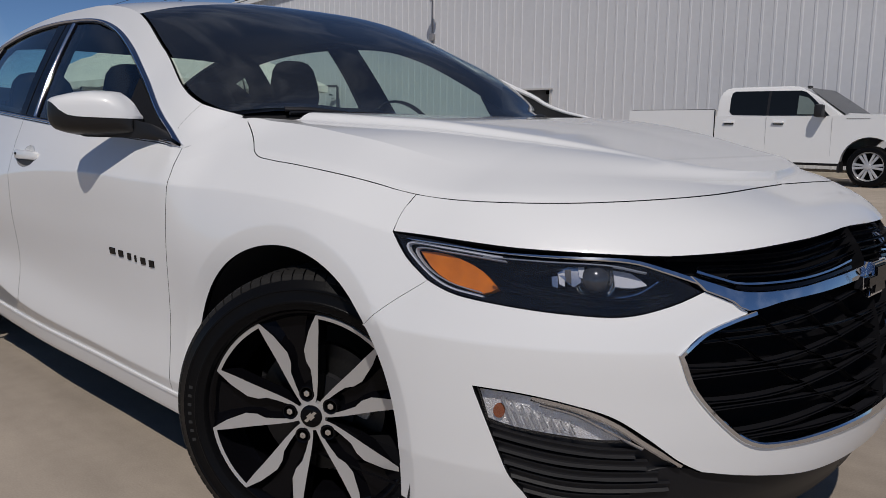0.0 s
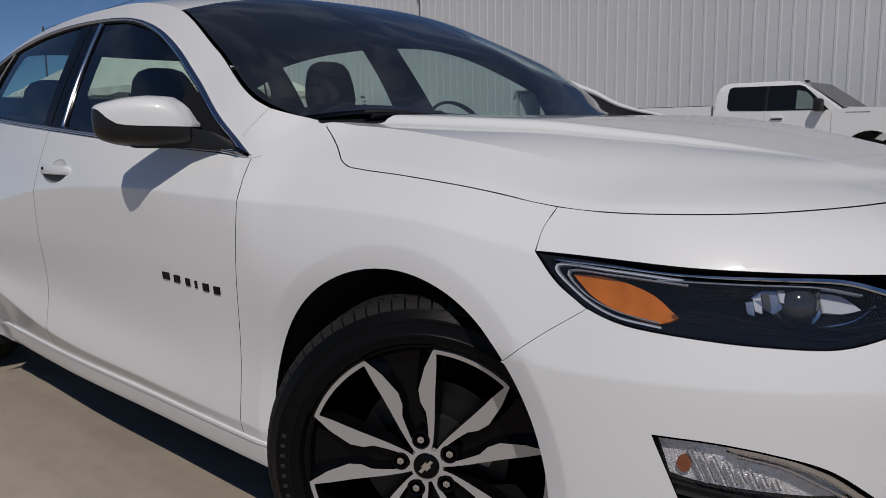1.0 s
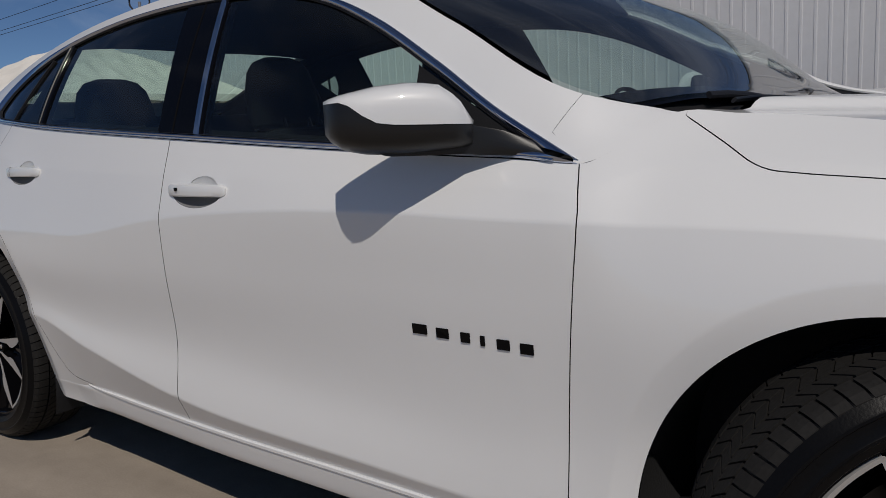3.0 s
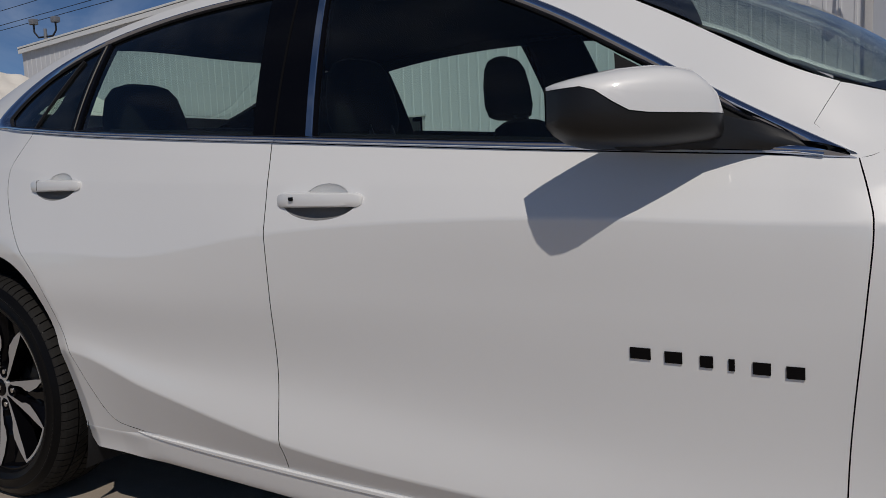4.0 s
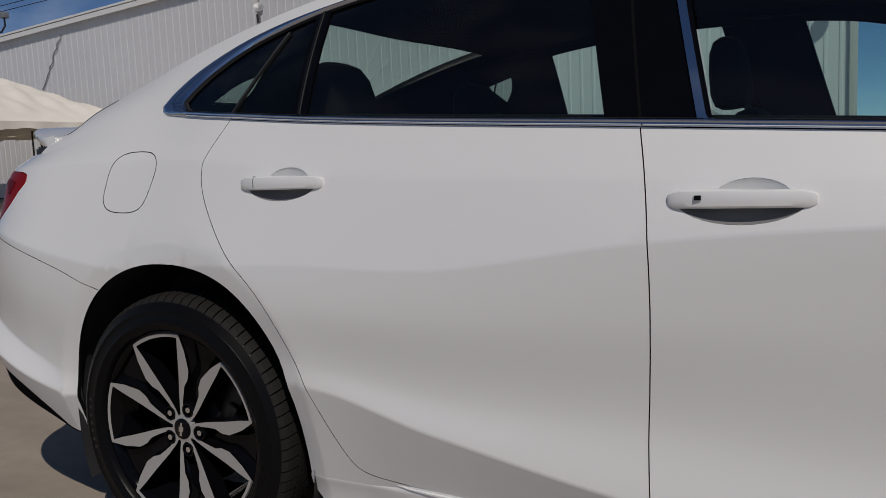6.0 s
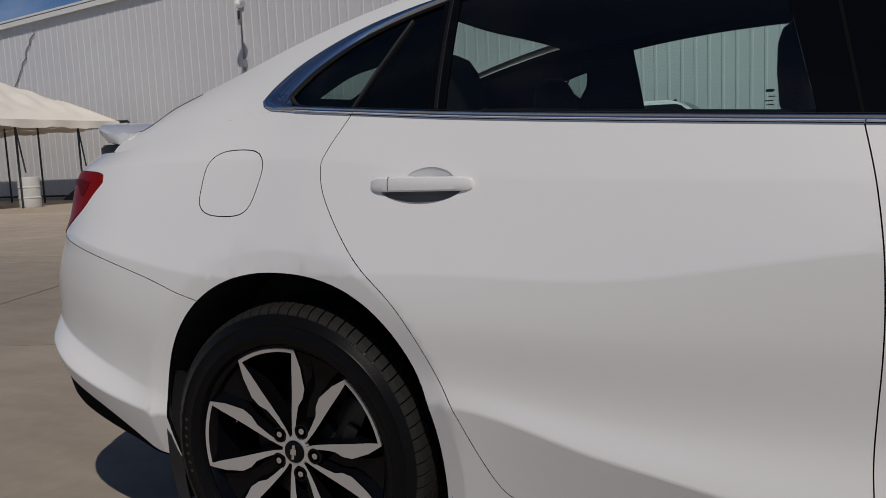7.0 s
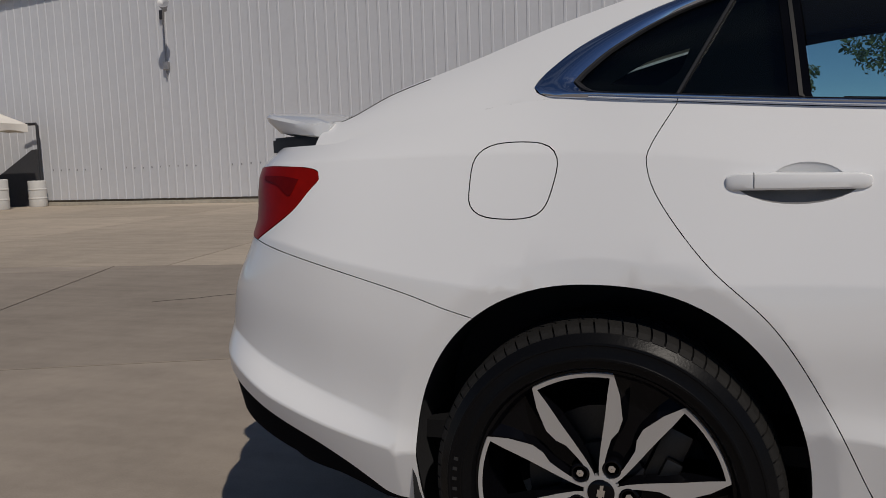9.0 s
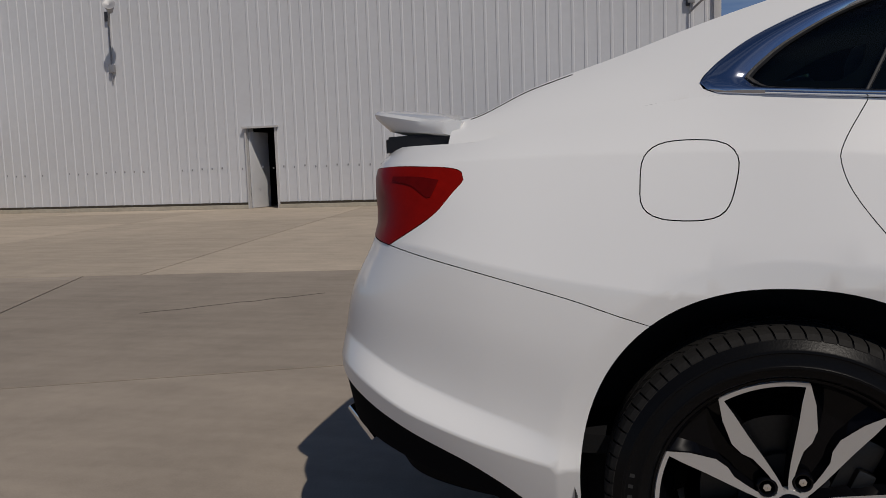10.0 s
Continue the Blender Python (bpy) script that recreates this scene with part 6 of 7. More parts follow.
def wall_run(x0, x1, z0f, z1f, bm):
    prof, x = [], x0
    while x < x1 - 1e-6:
        for dx, dy in ((0, 0), (.195, 0), (.213, -.015), (.262, -.015), (.280, 0)):
            if x + dx <= x1:
                prof.append((x + dx, dy))
        x += PITCH
    prof.append((x1, 0))
    low = [bm.verts.new((a, WALL_Y + d, z0f(a))) for a, d in prof]
    high = [bm.verts.new((a, WALL_Y + d, z1f(a))) for a, d in prof]
    for i in range(len(prof) - 1):
        bm.faces.new((low[i], low[i + 1], high[i + 1], high[i]))


LEFT = -31.3
wb = bmesh.new()
wall_run(LEFT, DOOR[0], lambda x: .15, roof_z, wb)
wall_run(DOOR[0], DOOR[1], lambda x: DOOR[2], roof_z, wb)
wall_run(DOOR[1], CORNER_X, lambda x: .15, roof_z, wb)
wall = tagged(part("wall_front", wb, METAL_WALL, smooth=False), "white ribbed sheet-steel wall of the warehouse", "wall", kind="structure")
shell_b = bmesh.new()
for size, at in (((.12, 30, 7.5), (CORNER_X - .06, WALL_Y + 15.1, 3.7)), ((.12, 30, 6.2), (LEFT + .06, WALL_Y + 15.1, 3.1)), ((abs(LEFT - CORNER_X), .12, 6.8), ((LEFT + CORNER_X) / 2, WALL_Y + 30, 3.4))):
    box(size, at, bm=shell_b)
tagged(part("wall_side", shell_b, METAL_WALL, smooth=False), "plain steel walls closing the warehouse", "wall", kind="structure")
b = bmesh.new()
xs = [LEFT - .2, -16, CORNER_X + .1]
for x0, x1 in zip(xs, xs[1:]):
    vs = [b.verts.new(p) for p in ((x0, WALL_Y - .13, roof_z(x0) + .03), (x1, WALL_Y - .13, roof_z(x1) + .03), (x1, WALL_Y + 30, roof_z(x1) + .03), (x0, WALL_Y + 30, roof_z(x0) + .03))]
    b.faces.new(vs)
bmesh.ops.solidify(b, geom=b.faces, thickness=.12)
tagged(part("roof", b, ROOFTRIM, smooth=False), "low-pitched steel roof of the warehouse", "roof", kind="structure")
b = bmesh.new()
gap_b = bmesh.new()
for x0, x1 in ((LEFT, DOOR[0]), (DOOR[1], CORNER_X)):
    box((x1 - x0, .14, .105), ((x0 + x1) / 2, WALL_Y - .03, .0525), .006, bm=b)
    box((x1 - x0, .08, .065), ((x0 + x1) / 2, WALL_Y + .025, .1375), bm=gap_b)
tagged(part("baseboard", b, material("pale_kerb_concrete", (.42, .38, .31), rough=.9, scale=9, vary=.25, broad=.25, broad_scale=.7, bump=.3), smooth=False), "pale worn concrete kerb under the steel wall", "kerb", kind="structure")
tagged(part("wall_foot_gap", gap_b, material("stained_foot", (.05, .04, .03), rough=.95, scale=5, vary=.45, broad=.4), smooth=False), "dark stained gap between kerb and steel wall", "trim", kind="structure")
tagged(part("corner_trim", box((.16, .16, 7.0), (CORNER_X + .02, WALL_Y - .02, 3.5), .01), ROOFTRIM), "folded steel corner trim of the warehouse", "trim", kind="structure")
tilt_ = -math.degrees(math.atan(.06))
b = bmesh.new()
box((15.4, .05, .17), (-23.6, WALL_Y - .155, 6.44 - .065), .006, bm=b, turn=(0, tilt_, 0))
box((15.4, .07, .07), (-23.6, WALL_Y - .165, 6.44 + .075), .006, bm=b, turn=(0, tilt_, 0))
tagged(part("eave_trim", b, EAVE, smooth=False), "white folded eave trim along the steel roof", "trim", kind="structure")
b = box((15.4, .03, .03), (-23.6, WALL_Y - .145, 6.44 + .03), turn=(0, tilt_, 0))
tagged(part("eave_gap", b, JOINT, smooth=False), "dark gap between the roof edge and its trim", "trim", kind="structure")
b = bmesh.new()
rnd = random.Random(11)
for k in range(48):
    if rnd.random() < .8:
        box((.035, .012, .05), (-22.5 + PITCH * k + .09, WALL_Y - .004, 1.10 + rnd.uniform(-.02, .02)), bm=b)
tagged(part("wall_fasteners", b, GALV, smooth=False), "row of dark fastener heads on the steel wall", "fasteners", kind="structure")

# doorway with its leaf ajar
door = tagged(new("door_1"), "white steel door standing ajar in a dark doorway", "door", kind="structure")
fr = bmesh.new()
box((.045, .12, DOOR[2]), (DOOR[0] + .022, WALL_Y - .01, DOOR[2] / 2), bm=fr)
box((.045, .12, DOOR[2]), (DOOR[1] - .022, WALL_Y - .01, DOOR[2] / 2), bm=fr)
box((DOOR[1] - DOOR[0] + .1, .16, .05), ((DOOR[0] + DOOR[1]) / 2, WALL_Y - .06, DOOR[2] + .02), bm=fr)
part("door_frame", fr, ROOFTRIM, door, smooth=False)
leaf = part("door_leaf", box((.80, .045, 2.05), (.40, 0, 1.04), .006), METAL_WALL, door)
leaf.matrix_basis = pose(DOOR[0] + .07, WALL_Y + .05, 0, 0, 0, 79)
# black panel added to give the doorway the darkness of an unlit room
part("room_behind", box((2.6, .05, 2.6), (-13, WALL_Y + 2.2, 1.3)), DARK, door, "black panel for the unlit inside of the warehouse")

# slabs of the lot: two pours that meet along one joint
def clip(poly, at, way, side):
    """The part of a polygon on one side of a line."""
    out = []
    nrm = Vector((-way.y, way.x, 0)) * side
    for p, q in zip(poly, poly[1:] + poly[:1]):
        dp, dq = (p - at).dot(nrm), (q - at).dot(nrm)
        if dp >= 0:
            out.append(p)
        if dp * dq < 0:
            out.append(p + (q - p) * dp / (dp - dq))
    return out


def slab(corners, mat):
    """One slab with a rounded arris, resting on the ground sheet."""
    n = len(corners)
    mid = sum(corners, Vector()) / n
    k = .003
    lower, edge, flat = [], [], []
    for i, p in enumerate(corners):
        a, c = (corners[i - 1] - p).normalized(), (corners[(i + 1) % n] - p).normalized()
        way = (a + c) / max(.25, a.cross(c).length)
        q = p + way * .010
        lower.append((q.x, q.y, -.02))
        edge.append((q.x, q.y, -k * .6))
        flat.append((q.x + way.x * k, q.y + way.y * k, 0))
    v = [tuple(Vector(c) - mid) for c in lower + edge + flat]
    f = [tuple(range(2 * n, 3 * n))] + [(r * n + i, r * n + (i + 1) % n, (r + 1) * n + (i + 1) % n, (r + 1) * n + i) for r in (0, 1) for i in range(n)]
    me = bpy.data.meshes.new("concrete_slab")
    me.from_pydata(v, [], f)
    me.materials.append(mat)
    ob = new("concrete_slab", me)
    ob.parent = ground
    ob.matrix_basis = Matrix.Translation(mid)


POUR, POUR_WAY = Vector((-8.52, 4.43, 0)), Vector((math.cos(radians(9.5)), math.sin(radians(9.5)), 0))
for turn, size, long_, off, side, mat in ((22.5, 4.18, 8.36, (-6.2, 2.95), -1, CONCRETE), (9.5, 4.18, 4.18, (-7.1, 5.78), 1, PALE_CONCRETE)):
    ex, ey = Vector((math.cos(radians(turn)), math.sin(radians(turn)), 0)), Vector((-math.sin(radians(turn)), math.cos(radians(turn)), 0))
    for i in range(-12, 13):
        for j in range(-11, 12):
            c = ex * (off[0] + long_ * (i + .5)) + ey * (off[1] + size * (j + .5))
            if -50 < c.x < 40 and -42 < c.y < 34 and not (c.y > WALL_Y + 2.2 and LEFT + 2.5 < c.x < CORNER_X - 2.5):
                ha, hb = ex * long_ / 2, ey * size / 2
                poly = clip([c - ha - hb, c + ha - hb, c + ha + hb, c - ha + hb], POUR, POUR_WAY, side)
                if len(poly) > 2 and sum(((poly[q] - poly[0]).cross(poly[q + 1] - poly[0])).length for q in range(1, len(poly) - 1)) > .05:
                    slab(poly, mat)
rnd = random.Random(4)
for x0, y0, x1, y1 in ((-6.6, 2.55, -5.55, 3.5), (-5.2, 7.1, -3.0, 8.2), (2.9, 5.2, 4.4, 6.1)):
    line = [(x0 + (x1 - x0) * k / 14 + rnd.gauss(0, .012), y0 + (y1 - y0) * k / 14 + rnd.gauss(0, .012), -.0005) for k in range(15)]
    part("ground_crack", tube(line, .004, 5), JOINT, ground)
# ---- things round the lot ----
WHITE_PLASTIC = material("white_drum_plastic", (.62, .61, .58), rough=.5, scale=30, vary=.06, broad=.12, broad_scale=4, bump=.1)
CANVAS = material("tent_canvas", (.80, .755, .68), rough=.8, scale=35, vary=.06, broad=.14, broad_scale=1.2, bump=.3)
POLE = material("dark_steel_pole", (.05, .05, .055), rough=.5, metal=.5, scale=60, vary=.15)
TRUCK_PAINT = material("truck_white_paint", (.78, .78, .77), rough=.4, coat=1.0, scale=400, vary=.01, broad=.02)
TRUCK_GLASS = material("dark_truck_glass", (.008, .010, .012), rough=.15, spec=.3, coat=.0, scale=10, vary=.1)
DAYLIGHT_PATCH = material("painted_daylight", (.16, .20, .19), rough=.2, spec=.4, scale=8, vary=.1)
ALLOY = material("bright_alloy", (.60, .60, .61), rough=.35, metal=.55, scale=60, vary=.1)
DARK_SHEET = material("dark_sheeting", (.05, .05, .055), rough=.75, scale=12, vary=.2)


def drum(at, r=.29, h=.88):
    t = thing("drum", "white plastic drum standing on the concrete by the tent", "drum", "drums under the tent", at)
    prof = [(.001, h), (r - .03, h), (r - .005, h - .012), (r, h - .03), (r, h * .70), (r + .012, h * .68), (r + .012, h * .65), (r, h * .63), (r, h * .36), (r + .012, h * .34), (r + .012, h * .31), (r, h * .29), (r, .03), (r - .015, 0), (.001, 0)]
    b = lathe(prof, 32)
    for v in b.verts:
        v.co = Vector((v.co.x, v.co.z, v.co.y))
    bmesh.ops.recalc_face_normals(b, faces=b.faces)
    part("drum_body", b, WHITE_PLASTIC, t)
    return t


drum((-22.17, 13.28, 0))
drum((-22.07, 15.42, 0))
drum((-22.05, 16.85, 0), .255, .80)

# tent: sagging canvas on steel poles
tent = thing("canopy_tent", "cream canvas canopy tent on dark steel poles beside the warehouse", "tent", at=(0, 0, 0))
b = bmesh.new()
TX0, TX1, TY0, TY1, TZ = -31.5, -21.6, 9.4, 16.25, 2.46
NX, NY = 64, 60
rows = []
for i in range(NX + 1):
    row = []
    for j in range(NY + 1):
        a, c = i / NX, j / NY
        ridge = min(1 - abs(2 * a - 1), 1.0) * (1 - abs(2 * c - 1) ** 1.6)
        edge = min(a, 1 - a, c, 1 - c)
        h = 2.15 * min(1, 2 * edge * 1.0) ** .85
        wrinkle = (.045 * math.sin(a * 37 + c * 11) * math.sin(c * 29) + .03 * math.sin(61 * c + 4 * math.sin(9 * a))) * min(1, edge * 8) - .06 * math.sin(math.pi * ((a * 4) % 1)) * max(0, 1 - edge * 9)
        row.append(b.verts.new((TX0 + (TX1 - TX0) * a, TY0 + (TY1 - TY0) * c, TZ + h + wrinkle)))
    rows.append(row)
for r0, r1 in zip(rows, rows[1:]):
    for j in range(NY):
        b.faces.new((r0[j], r1[j], r1[j + 1], r0[j + 1]))
part("canopy", b, CANVAS, tent)
b = bmesh.new()
loop = [(TX0 + (TX1 - TX0) * k / 40, TY0) for k in range(40)] + [(TX1, TY0 + (TY1 - TY0) * k / 30) for k in range(30)] + [(TX1 - (TX1 - TX0) * k / 40, TY1) for k in range(40)] + [(TX0, TY1 - (TY1 - TY0) * k / 30) for k in range(30)]
ring0 = [b.verts.new((x, y, TZ + .01)) for x, y in loop]
ring1 = [b.verts.new((x + .04 * math.sin(k * 1.1), y + .04 * math.cos(k * 1.3), TZ - .15 - .06 * abs(math.sin(k * .42)) - .03 * abs(math.sin(k * 1.7)))) for k, (x, y) in enumerate(loop)]
for k in range(len(loop)):
    b.faces.new((ring0[k], ring0[(k + 1) % len(loop)], ring1[(k + 1) % len(loop)], ring1[k]))
part("valance", b, CANVAS, tent)
for x, y in ((-22.1, 12.98), (-22.1, 15.08), (-22.1, 9.6), (-24.4, 15.5), (-26.8, 16.1), (-26.8, 9.6), (-31.3, 16.1), (-31.3, 9.6)):
    part("tent_pole", tube([(x, y, 0), (x, y, TZ + .05)], .03, 10), POLE, tent)
for y in (12.98, 15.08):
    part("tie_strap", tube([(-22.1, y, TZ - .1), (-22.0, y + .12, 1.0)], .022, 6), POLE, tent)

# dark lean-to panel against the wall, with its pipe
ramp = thing("lean_to_panel", "dark sheeted panel sloping against the warehouse wall", "panel", at=(0, 0, 0))
part("sheeting", prism([(-25.55, 0), (-22.2, 0), (-22.2, 1.76), (-22.4, 1.74)], .14, lambda x, z, d: (x, 17.24 - d, z)), DARK_SHEET, ramp, smooth=False)
part("pipe", tube([(-22.0, 17.0, 0), (-22.0, 17.0, 2.47), (-22.04, 17.0, 2.52), (-22.5, 16.9, 2.52)], .045, 10), POLE, ramp)

# slack cable down the wall above the tent
cable = thing("hanging_cable", "thin slack grey cable hanging down the warehouse wall", "cable", at=(0, 0, 0))
rnd = random.Random(8)
part("cord", tube([(-26.30 - 1.22 * q / 12 + rnd.uniform(-.07, .07), WALL_Y - .05, 5.90 - 1.85 * q / 12) for q in range(13)], .022, 6), GALV, cable)

# flood lamps on the wall
def wall_lamp(x, z, foot):
    t = thing("wall_lamp", "grey flood lamp on an arm with its conduit on the wall", "lamp", "flood lamps on the wall", (x, WALL_Y, 0))
    part("conduit", tube([(0, -.05, foot), (0, -.05, z + 1.2)], .022, 8), GALV, t)
    part("junction_box", box((.16, .10, .22), (.03, -.08, foot + .34), .01), GALV, t)
    part("arm", tube([(0, -.06, z - .28), (.24, -.34, z - .10), (.46, -.62, z + .02)], .028, 8), GALV, t)
    b = lathe([(.001, -.16), (.07, -.15), (.09, -.05), (.14, .10), (.165, .15), (.14, .15), (.001, .10)], 24)
    o = part("lamp_head", b, GALV, t)
    o.matrix_basis = pose(.54, -.70, z + .06) @ pose(0, 0, 0, 150, 0, 30)
    part("bracket", box((.10, .05, .26), (-.04, -.07, z - .02), .01), POLE, t)
    return t


wall_lamp(-17.36, 5.42, 3.63)
wall_lamp(-1.95, 4.62, 4.30)

BARK_POLE = material("weathered_pole", (.10, .08, .06), rough=.9, scale=20, vary=.3)
# twin-headed light pole and wires beyond the warehouse
pole = thing("light_pole", "twin-headed lot light on a tall grey pole", "lamp post", at=(-48.7, 30.0, 0))
part("pole", tube([(0, 0, 0), (0, 0, 10.0)], .12, 12), GALV, pole)
part("cross_arm", tube([(-.85, -.2, 10.7), (-.85, -.2, 10.2), (-.6, -.1, 9.85), (.6, .1, 9.85), (.85, .2, 10.2), (.85, .2, 10.7)], .06, 8), POLE, pole)
for s in (-1, 1):
    part("lamp_head", box((.42, .42, .36), (.85 * s, .2 * s, 10.85), .04), GALV, pole)
part("photo_cell", tube([(0, 0, 10.0), (0, 0, 10.35)], .10, 10), GALV, pole)
wires = thing("overhead_wires", "thin black overhead wires strung past the warehouse", "cable", at=(0, 0, 0))
for dz in (0, .55, 2.1):
    pts = [(-150 + 14 * k, 58 - 1.4 * k, 17.5 + dz + .012 * (k - 6) ** 2) for k in range(13)]
    part("wire", tube(pts, .035, 5), POLE, wires)

for k in (0, 12):
    part("wire_pole", tube([(-150 + 14 * k, 58 - 1.4 * k, 0), (-150 + 14 * k, 58 - 1.4 * k, 20.5)], .16, 10), BARK_POLE, wires)

# pickup parked by the wall
truck = thing("pickup_truck", "white crew-cab pickup truck parked along the warehouse wall", "pickup truck", at=(0, 15.0, 0))


def truck_wheel_arch(cx, r, a0, a1, n=14):
    return [(cx + r * math.cos(radians(a0 + (a1 - a0) * k / n)), .42 + r * math.sin(radians(a0 + (a1 - a0) * k / n))) for k in range(n + 1)]


FX, RX_ = -2.98, -6.68
side = [(-7.98, .58), (-7.98, 1.44), (-5.975, 1.44), (-5.975, 1.31), (-3.70, 1.305), (-3.35, 1.335), (-2.45, 1.32), (-2.08, 1.27), (-1.98, 1.05), (-1.98, .58)] + [(-2.42, .50)] + truck_wheel_arch(FX, .50, 5, 175)[0:] + [(-3.50, .42), (-6.14, .42)] + truck_wheel_arch(RX_, .50, 5, 175) + [(-7.25, .55)]
for s in (-1, 1):
    part("body_side", prism(side, .12, lambda x, z, d, s=s: (x, (.98 - .06 * max(0, z - 1.0) - d) * s, z)), TRUCK_PAINT, truck)
part("hood", prism([(-.90, 1.18), (-.88, 1.31), (-.60, 1.37), (.60, 1.37), (.88, 1.31), (.90, 1.18)], 1.60, lambda y, z, d: (-2.02 - d, y, z - (.06 if d == 0 else 0)), .02), TRUCK_PAINT, truck)
part("front_face", box((.16, 1.84, .62), (-2.00, 0, .98), .05), BLACK_PLASTIC, truck)
part("front_bumper", box((.25, 1.95, .26), (-1.92, 0, .62), .06), ALLOY, truck)
part("rear_bumper", box((.20, 1.90, .20), (-8.0, 0, .58), .04), ALLOY, truck)
part("tailgate", box((.08, 1.70, .78), (-7.88, 0, 1.02), .02), TRUCK_PAINT, truck)
part("bed_floor", box((1.85, 1.7, .06), (-6.95, 0, .85)), BLACK_PLASTIC, truck)
part("bed_front", box((.08, 1.75, .8), (-6.06, 0, 1.0)), TRUCK_PAINT, truck)
for s in (-1, 1):
    part("bed_rail", box((1.90, .09, .035), (-6.97, .90 * s, 1.435), .012), BLACK_PLASTIC, truck)
b = bmesh.new()
cab = [[(xr, yr, z), (xr, -yr, z), (xf, -yr, z), (xf, yr, z)] for xr, xf, yr, z in ((-5.955, -3.46, .955, 1.30), (-5.93, -3.95, .90, 1.66), (-5.86, -4.24, .84, 1.82), (-5.78, -4.42, .76, 1.885), (-5.66, -4.60, .55, 1.91))]
rings = [[b.verts.new(p) for p in r] for r in cab]
for r0, r1 in zip(rings, rings[1:]):
    for k in range(4):
        b.faces.new((r0[k], r0[(k + 1) % 4], r1[(k + 1) % 4], r1[k]))
b.faces.new(rings[-1])
bmesh.ops.recalc_face_normals(b, faces=b.faces)
bmesh.ops.bevel(b, geom=list(b.edges), offset=.03, segments=2, affect="EDGES")
part("cab", b, TRUCK_PAINT, truck)


def flank(x, z, d, s):
    return (x, -(float(np.interp(z, [1.30, 1.66, 1.82, 1.885], [.955, .90, .84, .76])) + .003 + d) * s, z)


for s in (1, -1):
    for poly in ([(-5.67, 1.40), (-5.61, 1.335), (-4.91, 1.318), (-4.91, 1.655), (-4.91, 1.80), (-5.60, 1.805), (-5.66, 1.77), (-5.67, 1.655)], [(-4.86, 1.317), (-3.72, 1.312), (-3.98, 1.58), (-4.06, 1.655), (-4.20, 1.765), (-4.30, 1.795), (-4.86, 1.80), (-4.86, 1.655)]):
        part("window", prism(poly, .006, lambda x, z, d, s=s: flank(x, z, d, s)), TRUCK_GLASS, truck)
    part("pillar_cover", prism([(-4.91, 1.32), (-4.86, 1.32), (-4.86, 1.655), (-4.86, 1.80), (-4.91, 1.80), (-4.91, 1.655)], .005, lambda x, z, d, s=s: flank(x, z, d, s)), BLACK_PLASTIC, truck)
    for gx_, top_g in ((-4.90, 1.29), (-3.66, 1.27)):
        part("door_gap", box((.003, .003, top_g - .55), (gx_, -.9795 * s, (top_g + .55) / 2)), GALV, truck)
    part("bed_gap", box((.02, .012, .92), (-5.968, -.974 * s, .98)), DARK, truck)
    for hx in (-5.66, -4.66):
        part("door_handle", box((.23, .05, .035), (hx, -.990 * s, 1.185), .012), TRUCK_PAINT, truck)
        # flat dark plate painted in for the shade under the handle
        part("handle_recess", box((.20, .004, .022), (hx, -.9805 * s, 1.152), .006), STEEL, truck)
    part("side_mirror", box((.15, .22, .24), (-3.86, -1.11 * s, 1.40), .05), BLACK_PLASTIC, truck)
    part("mirror_arm", tube([(-3.80, -.94 * s, 1.31), (-3.85, -1.06 * s, 1.33)], .035, 8), BLACK_PLASTIC, truck)
    part("headlight", box((.20, .30, .18), (-2.02, -.80 * s, 1.14), .03), TRUCK_GLASS, truck)
    # pale patch on the opaque glass, painted for the lit wall seen through it
    part("quarter_pane", prism([(-4.32, 1.34), (-3.92, 1.335), (-4.04, 1.56), (-4.14, 1.655), (-4.32, 1.70), (-4.32, 1.655)], .009, lambda x, z, d, s=s: flank(x, z, d, s)), DAYLIGHT_PATCH, truck)
    part("mud_flap", box((.04, .26, .22), (-3.50, -.84 * s, .36), .01), BLACK_PLASTIC, truck)
    # black strip added where only the shadow below the body lies
    part("rocker", box((2.6, .05, .06), (-4.80, -.90 * s, .40), .02), BLACK_PLASTIC, truck)
    for k in range(9):
        part("badge_bar", box((.024, .006, .020), (-3.40 + .046 * k, -.966 * s, 1.255), .003), STEEL, truck)
part("windscreen", prism([(-.86, 0), (.86, 0), (.84, .30), (.74, .52), (-.74, .52), (-.84, .30)], .006, lambda y, q, d: (-3.455 - q * 1.43, y, 1.318 + q + d + .010)), TRUCK_GLASS, truck)
part("roof_marker", box((.06, .16, .04), (-4.44, 0, 1.905), .01), BLACK_PLASTIC, truck)
part("underbody", box((5.4, 1.5, .3), (-5.0, 0, .52)), DARK, truck)
part("rear_lamp", box((.06, .14, .36), (-7.92, -.86, 1.15), .02), RED, truck)
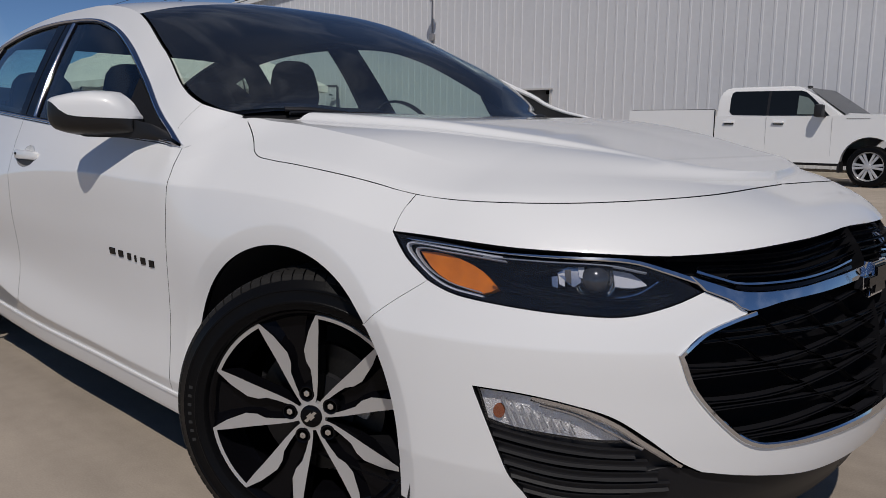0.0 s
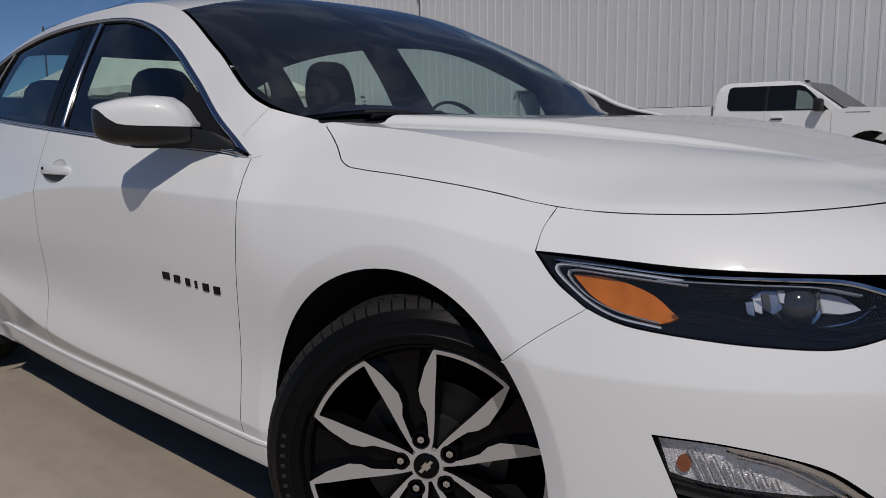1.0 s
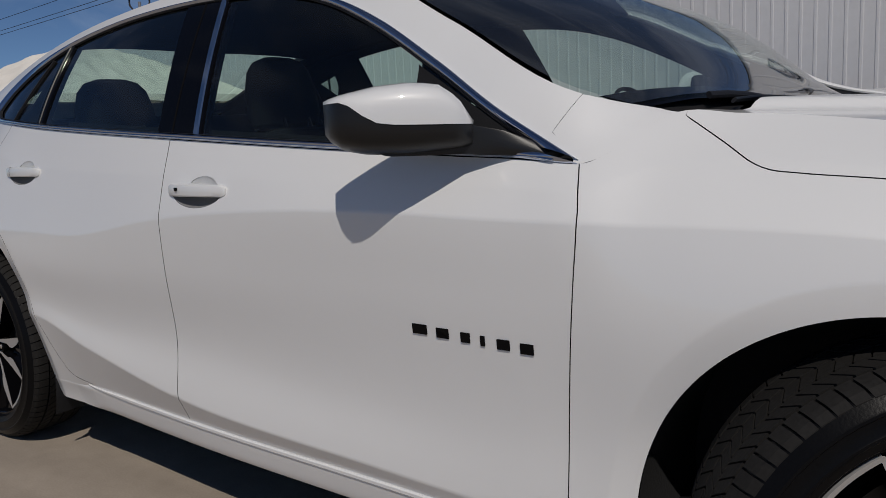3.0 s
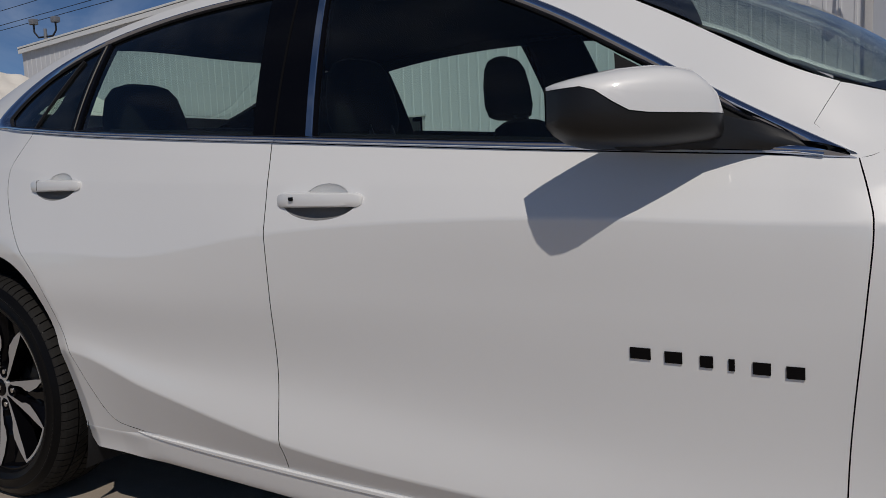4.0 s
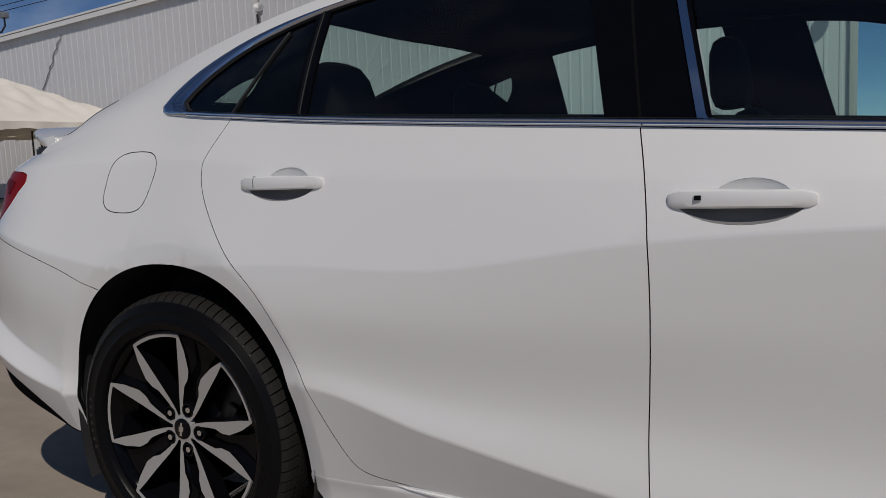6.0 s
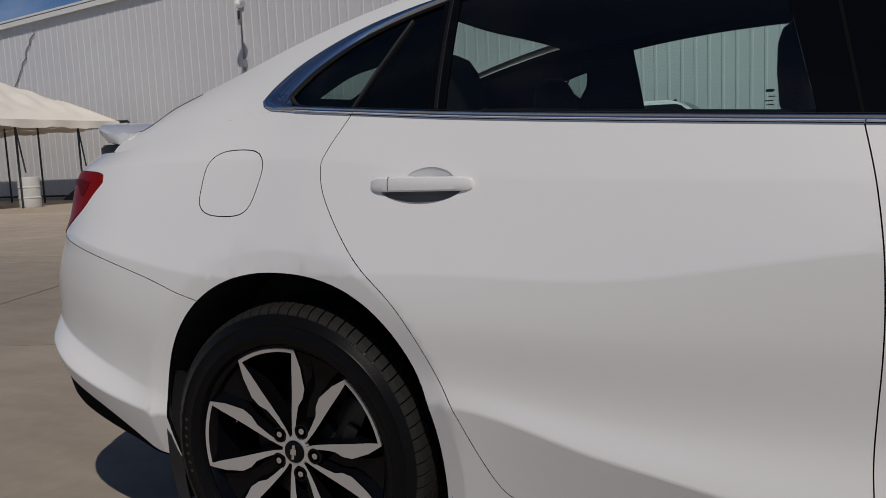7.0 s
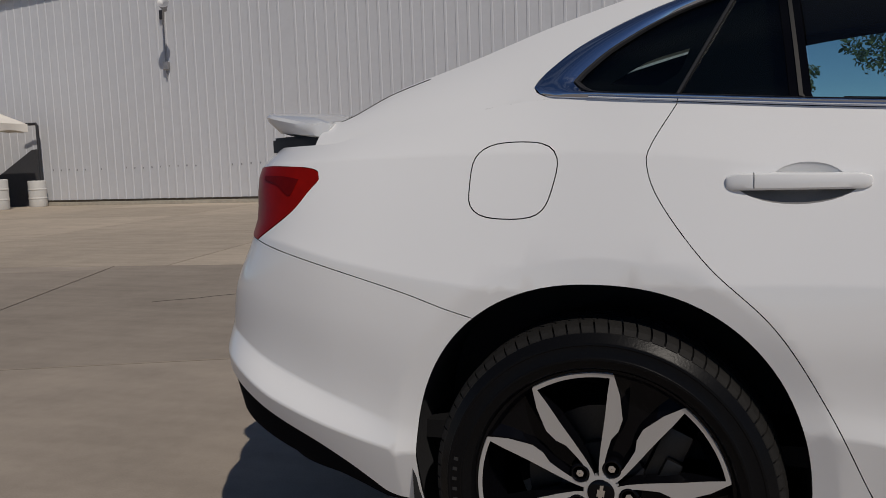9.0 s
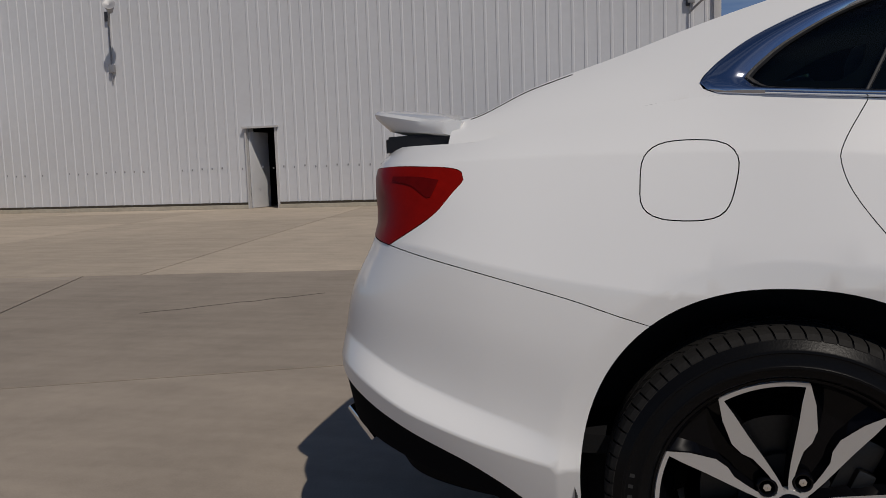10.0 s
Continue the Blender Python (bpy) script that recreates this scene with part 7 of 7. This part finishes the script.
for wx in (FX, RX_):
    for s in (-1, 1):
        w = new("wheel")
        w.parent = truck
        w.matrix_basis = pose(wx, -.86 * s, .382, 0, 0, 0 if s > 0 else 180)
        part("tyre", lathe([(.265, -.10), (.30, -.13), (.35, -.125), (.378, -.09), (.382, 0), (.378, .09), (.35, .125), (.265, .10)], 40), RUBBER, w)
        part("rim", lathe([(.272, -.10), (.266, -.122), (.252, -.10), (.24, .05)], 36), ALLOY, w)
        part("rim_back", lathe([(.001, -.02), (.255, -.02)], 24), DARK, w)
        for k in range(6):
            a = math.pi * k / 3
            for q0 in (-.030, .030):
                part("spoke", prism([(.04, q0 * .5 - .018), (.256, q0 * 1.3 - .024), (.256, q0 * 1.3 + .024), (.04, q0 * .5 + .018)], .03, lambda p, q, d, a=a: (p * math.cos(a) - q * math.sin(a), -.075 - d, p * math.sin(a) + q * math.cos(a)), .006), ALLOY, w)
        part("hub_cap", lathe([(.001, -.125), (.05, -.12), (.06, -.07)], 20), ALLOY, w)


# trees past the warehouse corner
LEAF = material("tree_leaves", (.035, .06, .022), rough=.6, scale=3, vary=.3, broad=.3, broad_scale=.6)
BARK = material("tree_bark", (.09, .07, .05), rough=.9, scale=25, vary=.3, bump=.5)


def tree(at, height, spread, seed):
    rnd = random.Random(seed)
    t = thing("tree", "dark green leafy tree standing beyond the warehouse", "tree", "trees beyond the warehouse", at)
    b = tube([(0, 0, 0), (.1, .05, height * .25), (.05, -.1, height * .5), (.15, 0, height * .82)], .2, 8, radii=[.26, .2, .13, .04])
    limbs = []
    for k in range(9):
        a, z = rnd.uniform(0, 6.28), height * rnd.uniform(.3, .7)
        tip = (spread * .75 * math.cos(a), spread * .75 * math.sin(a), z + height * rnd.uniform(.12, .25))
        tube([(0.05, 0, z), (tip[0] * .5, tip[1] * .5, z + .5), tip], .06, 6, bm=b, radii=[.09, .06, .02])
        limbs.append(tip)
    part("trunk", b, BARK, t)
    v, f = [], []
    full = min(1.0, .2 + spread * .35)                              # a slim young tree has smaller clumps
    centres = [(l[0] + rnd.gauss(0, .5) * full, l[1] + rnd.gauss(0, .5) * full, l[2] + rnd.gauss(0, .5)) for l in limbs for _ in range(4)] + [(rnd.gauss(0, spread * .3), rnd.gauss(0, spread * .3), height * rnd.uniform(.55, 1.0)) for _ in range(14)]
    for c in centres:
        r = rnd.uniform(.45, .95) * full
        for _ in range(75):
            d = Vector((rnd.gauss(0, 1), rnd.gauss(0, 1), rnd.gauss(0, 1))).normalized() * r * rnd.uniform(.4, 1)
            p = Vector(c) + d
            a = Vector((rnd.uniform(-1, 1), rnd.uniform(-1, 1), rnd.uniform(-1, 1))).normalized()
            q = a.orthogonal().normalized()
            s = rnd.uniform(.08, .17) * (.5 + .5 * full)
            k = len(v)
            v += [p - a * s, p + q * s * .5, p + a * s, p - q * s * .5]
            f.append((k, k + 1, k + 2, k + 3))
    o = raw("crown", v, f, LEAF, t, smooth=False)
    tagged(o, kind="stuff")


tree((1.25, 36.0, 0), 4.5, .42, 3)
tree((6.6, 36.0, 0), 9.5, 3.0, 5)
tree((11.5, 41.0, 0), 8.5, 3.2, 8)
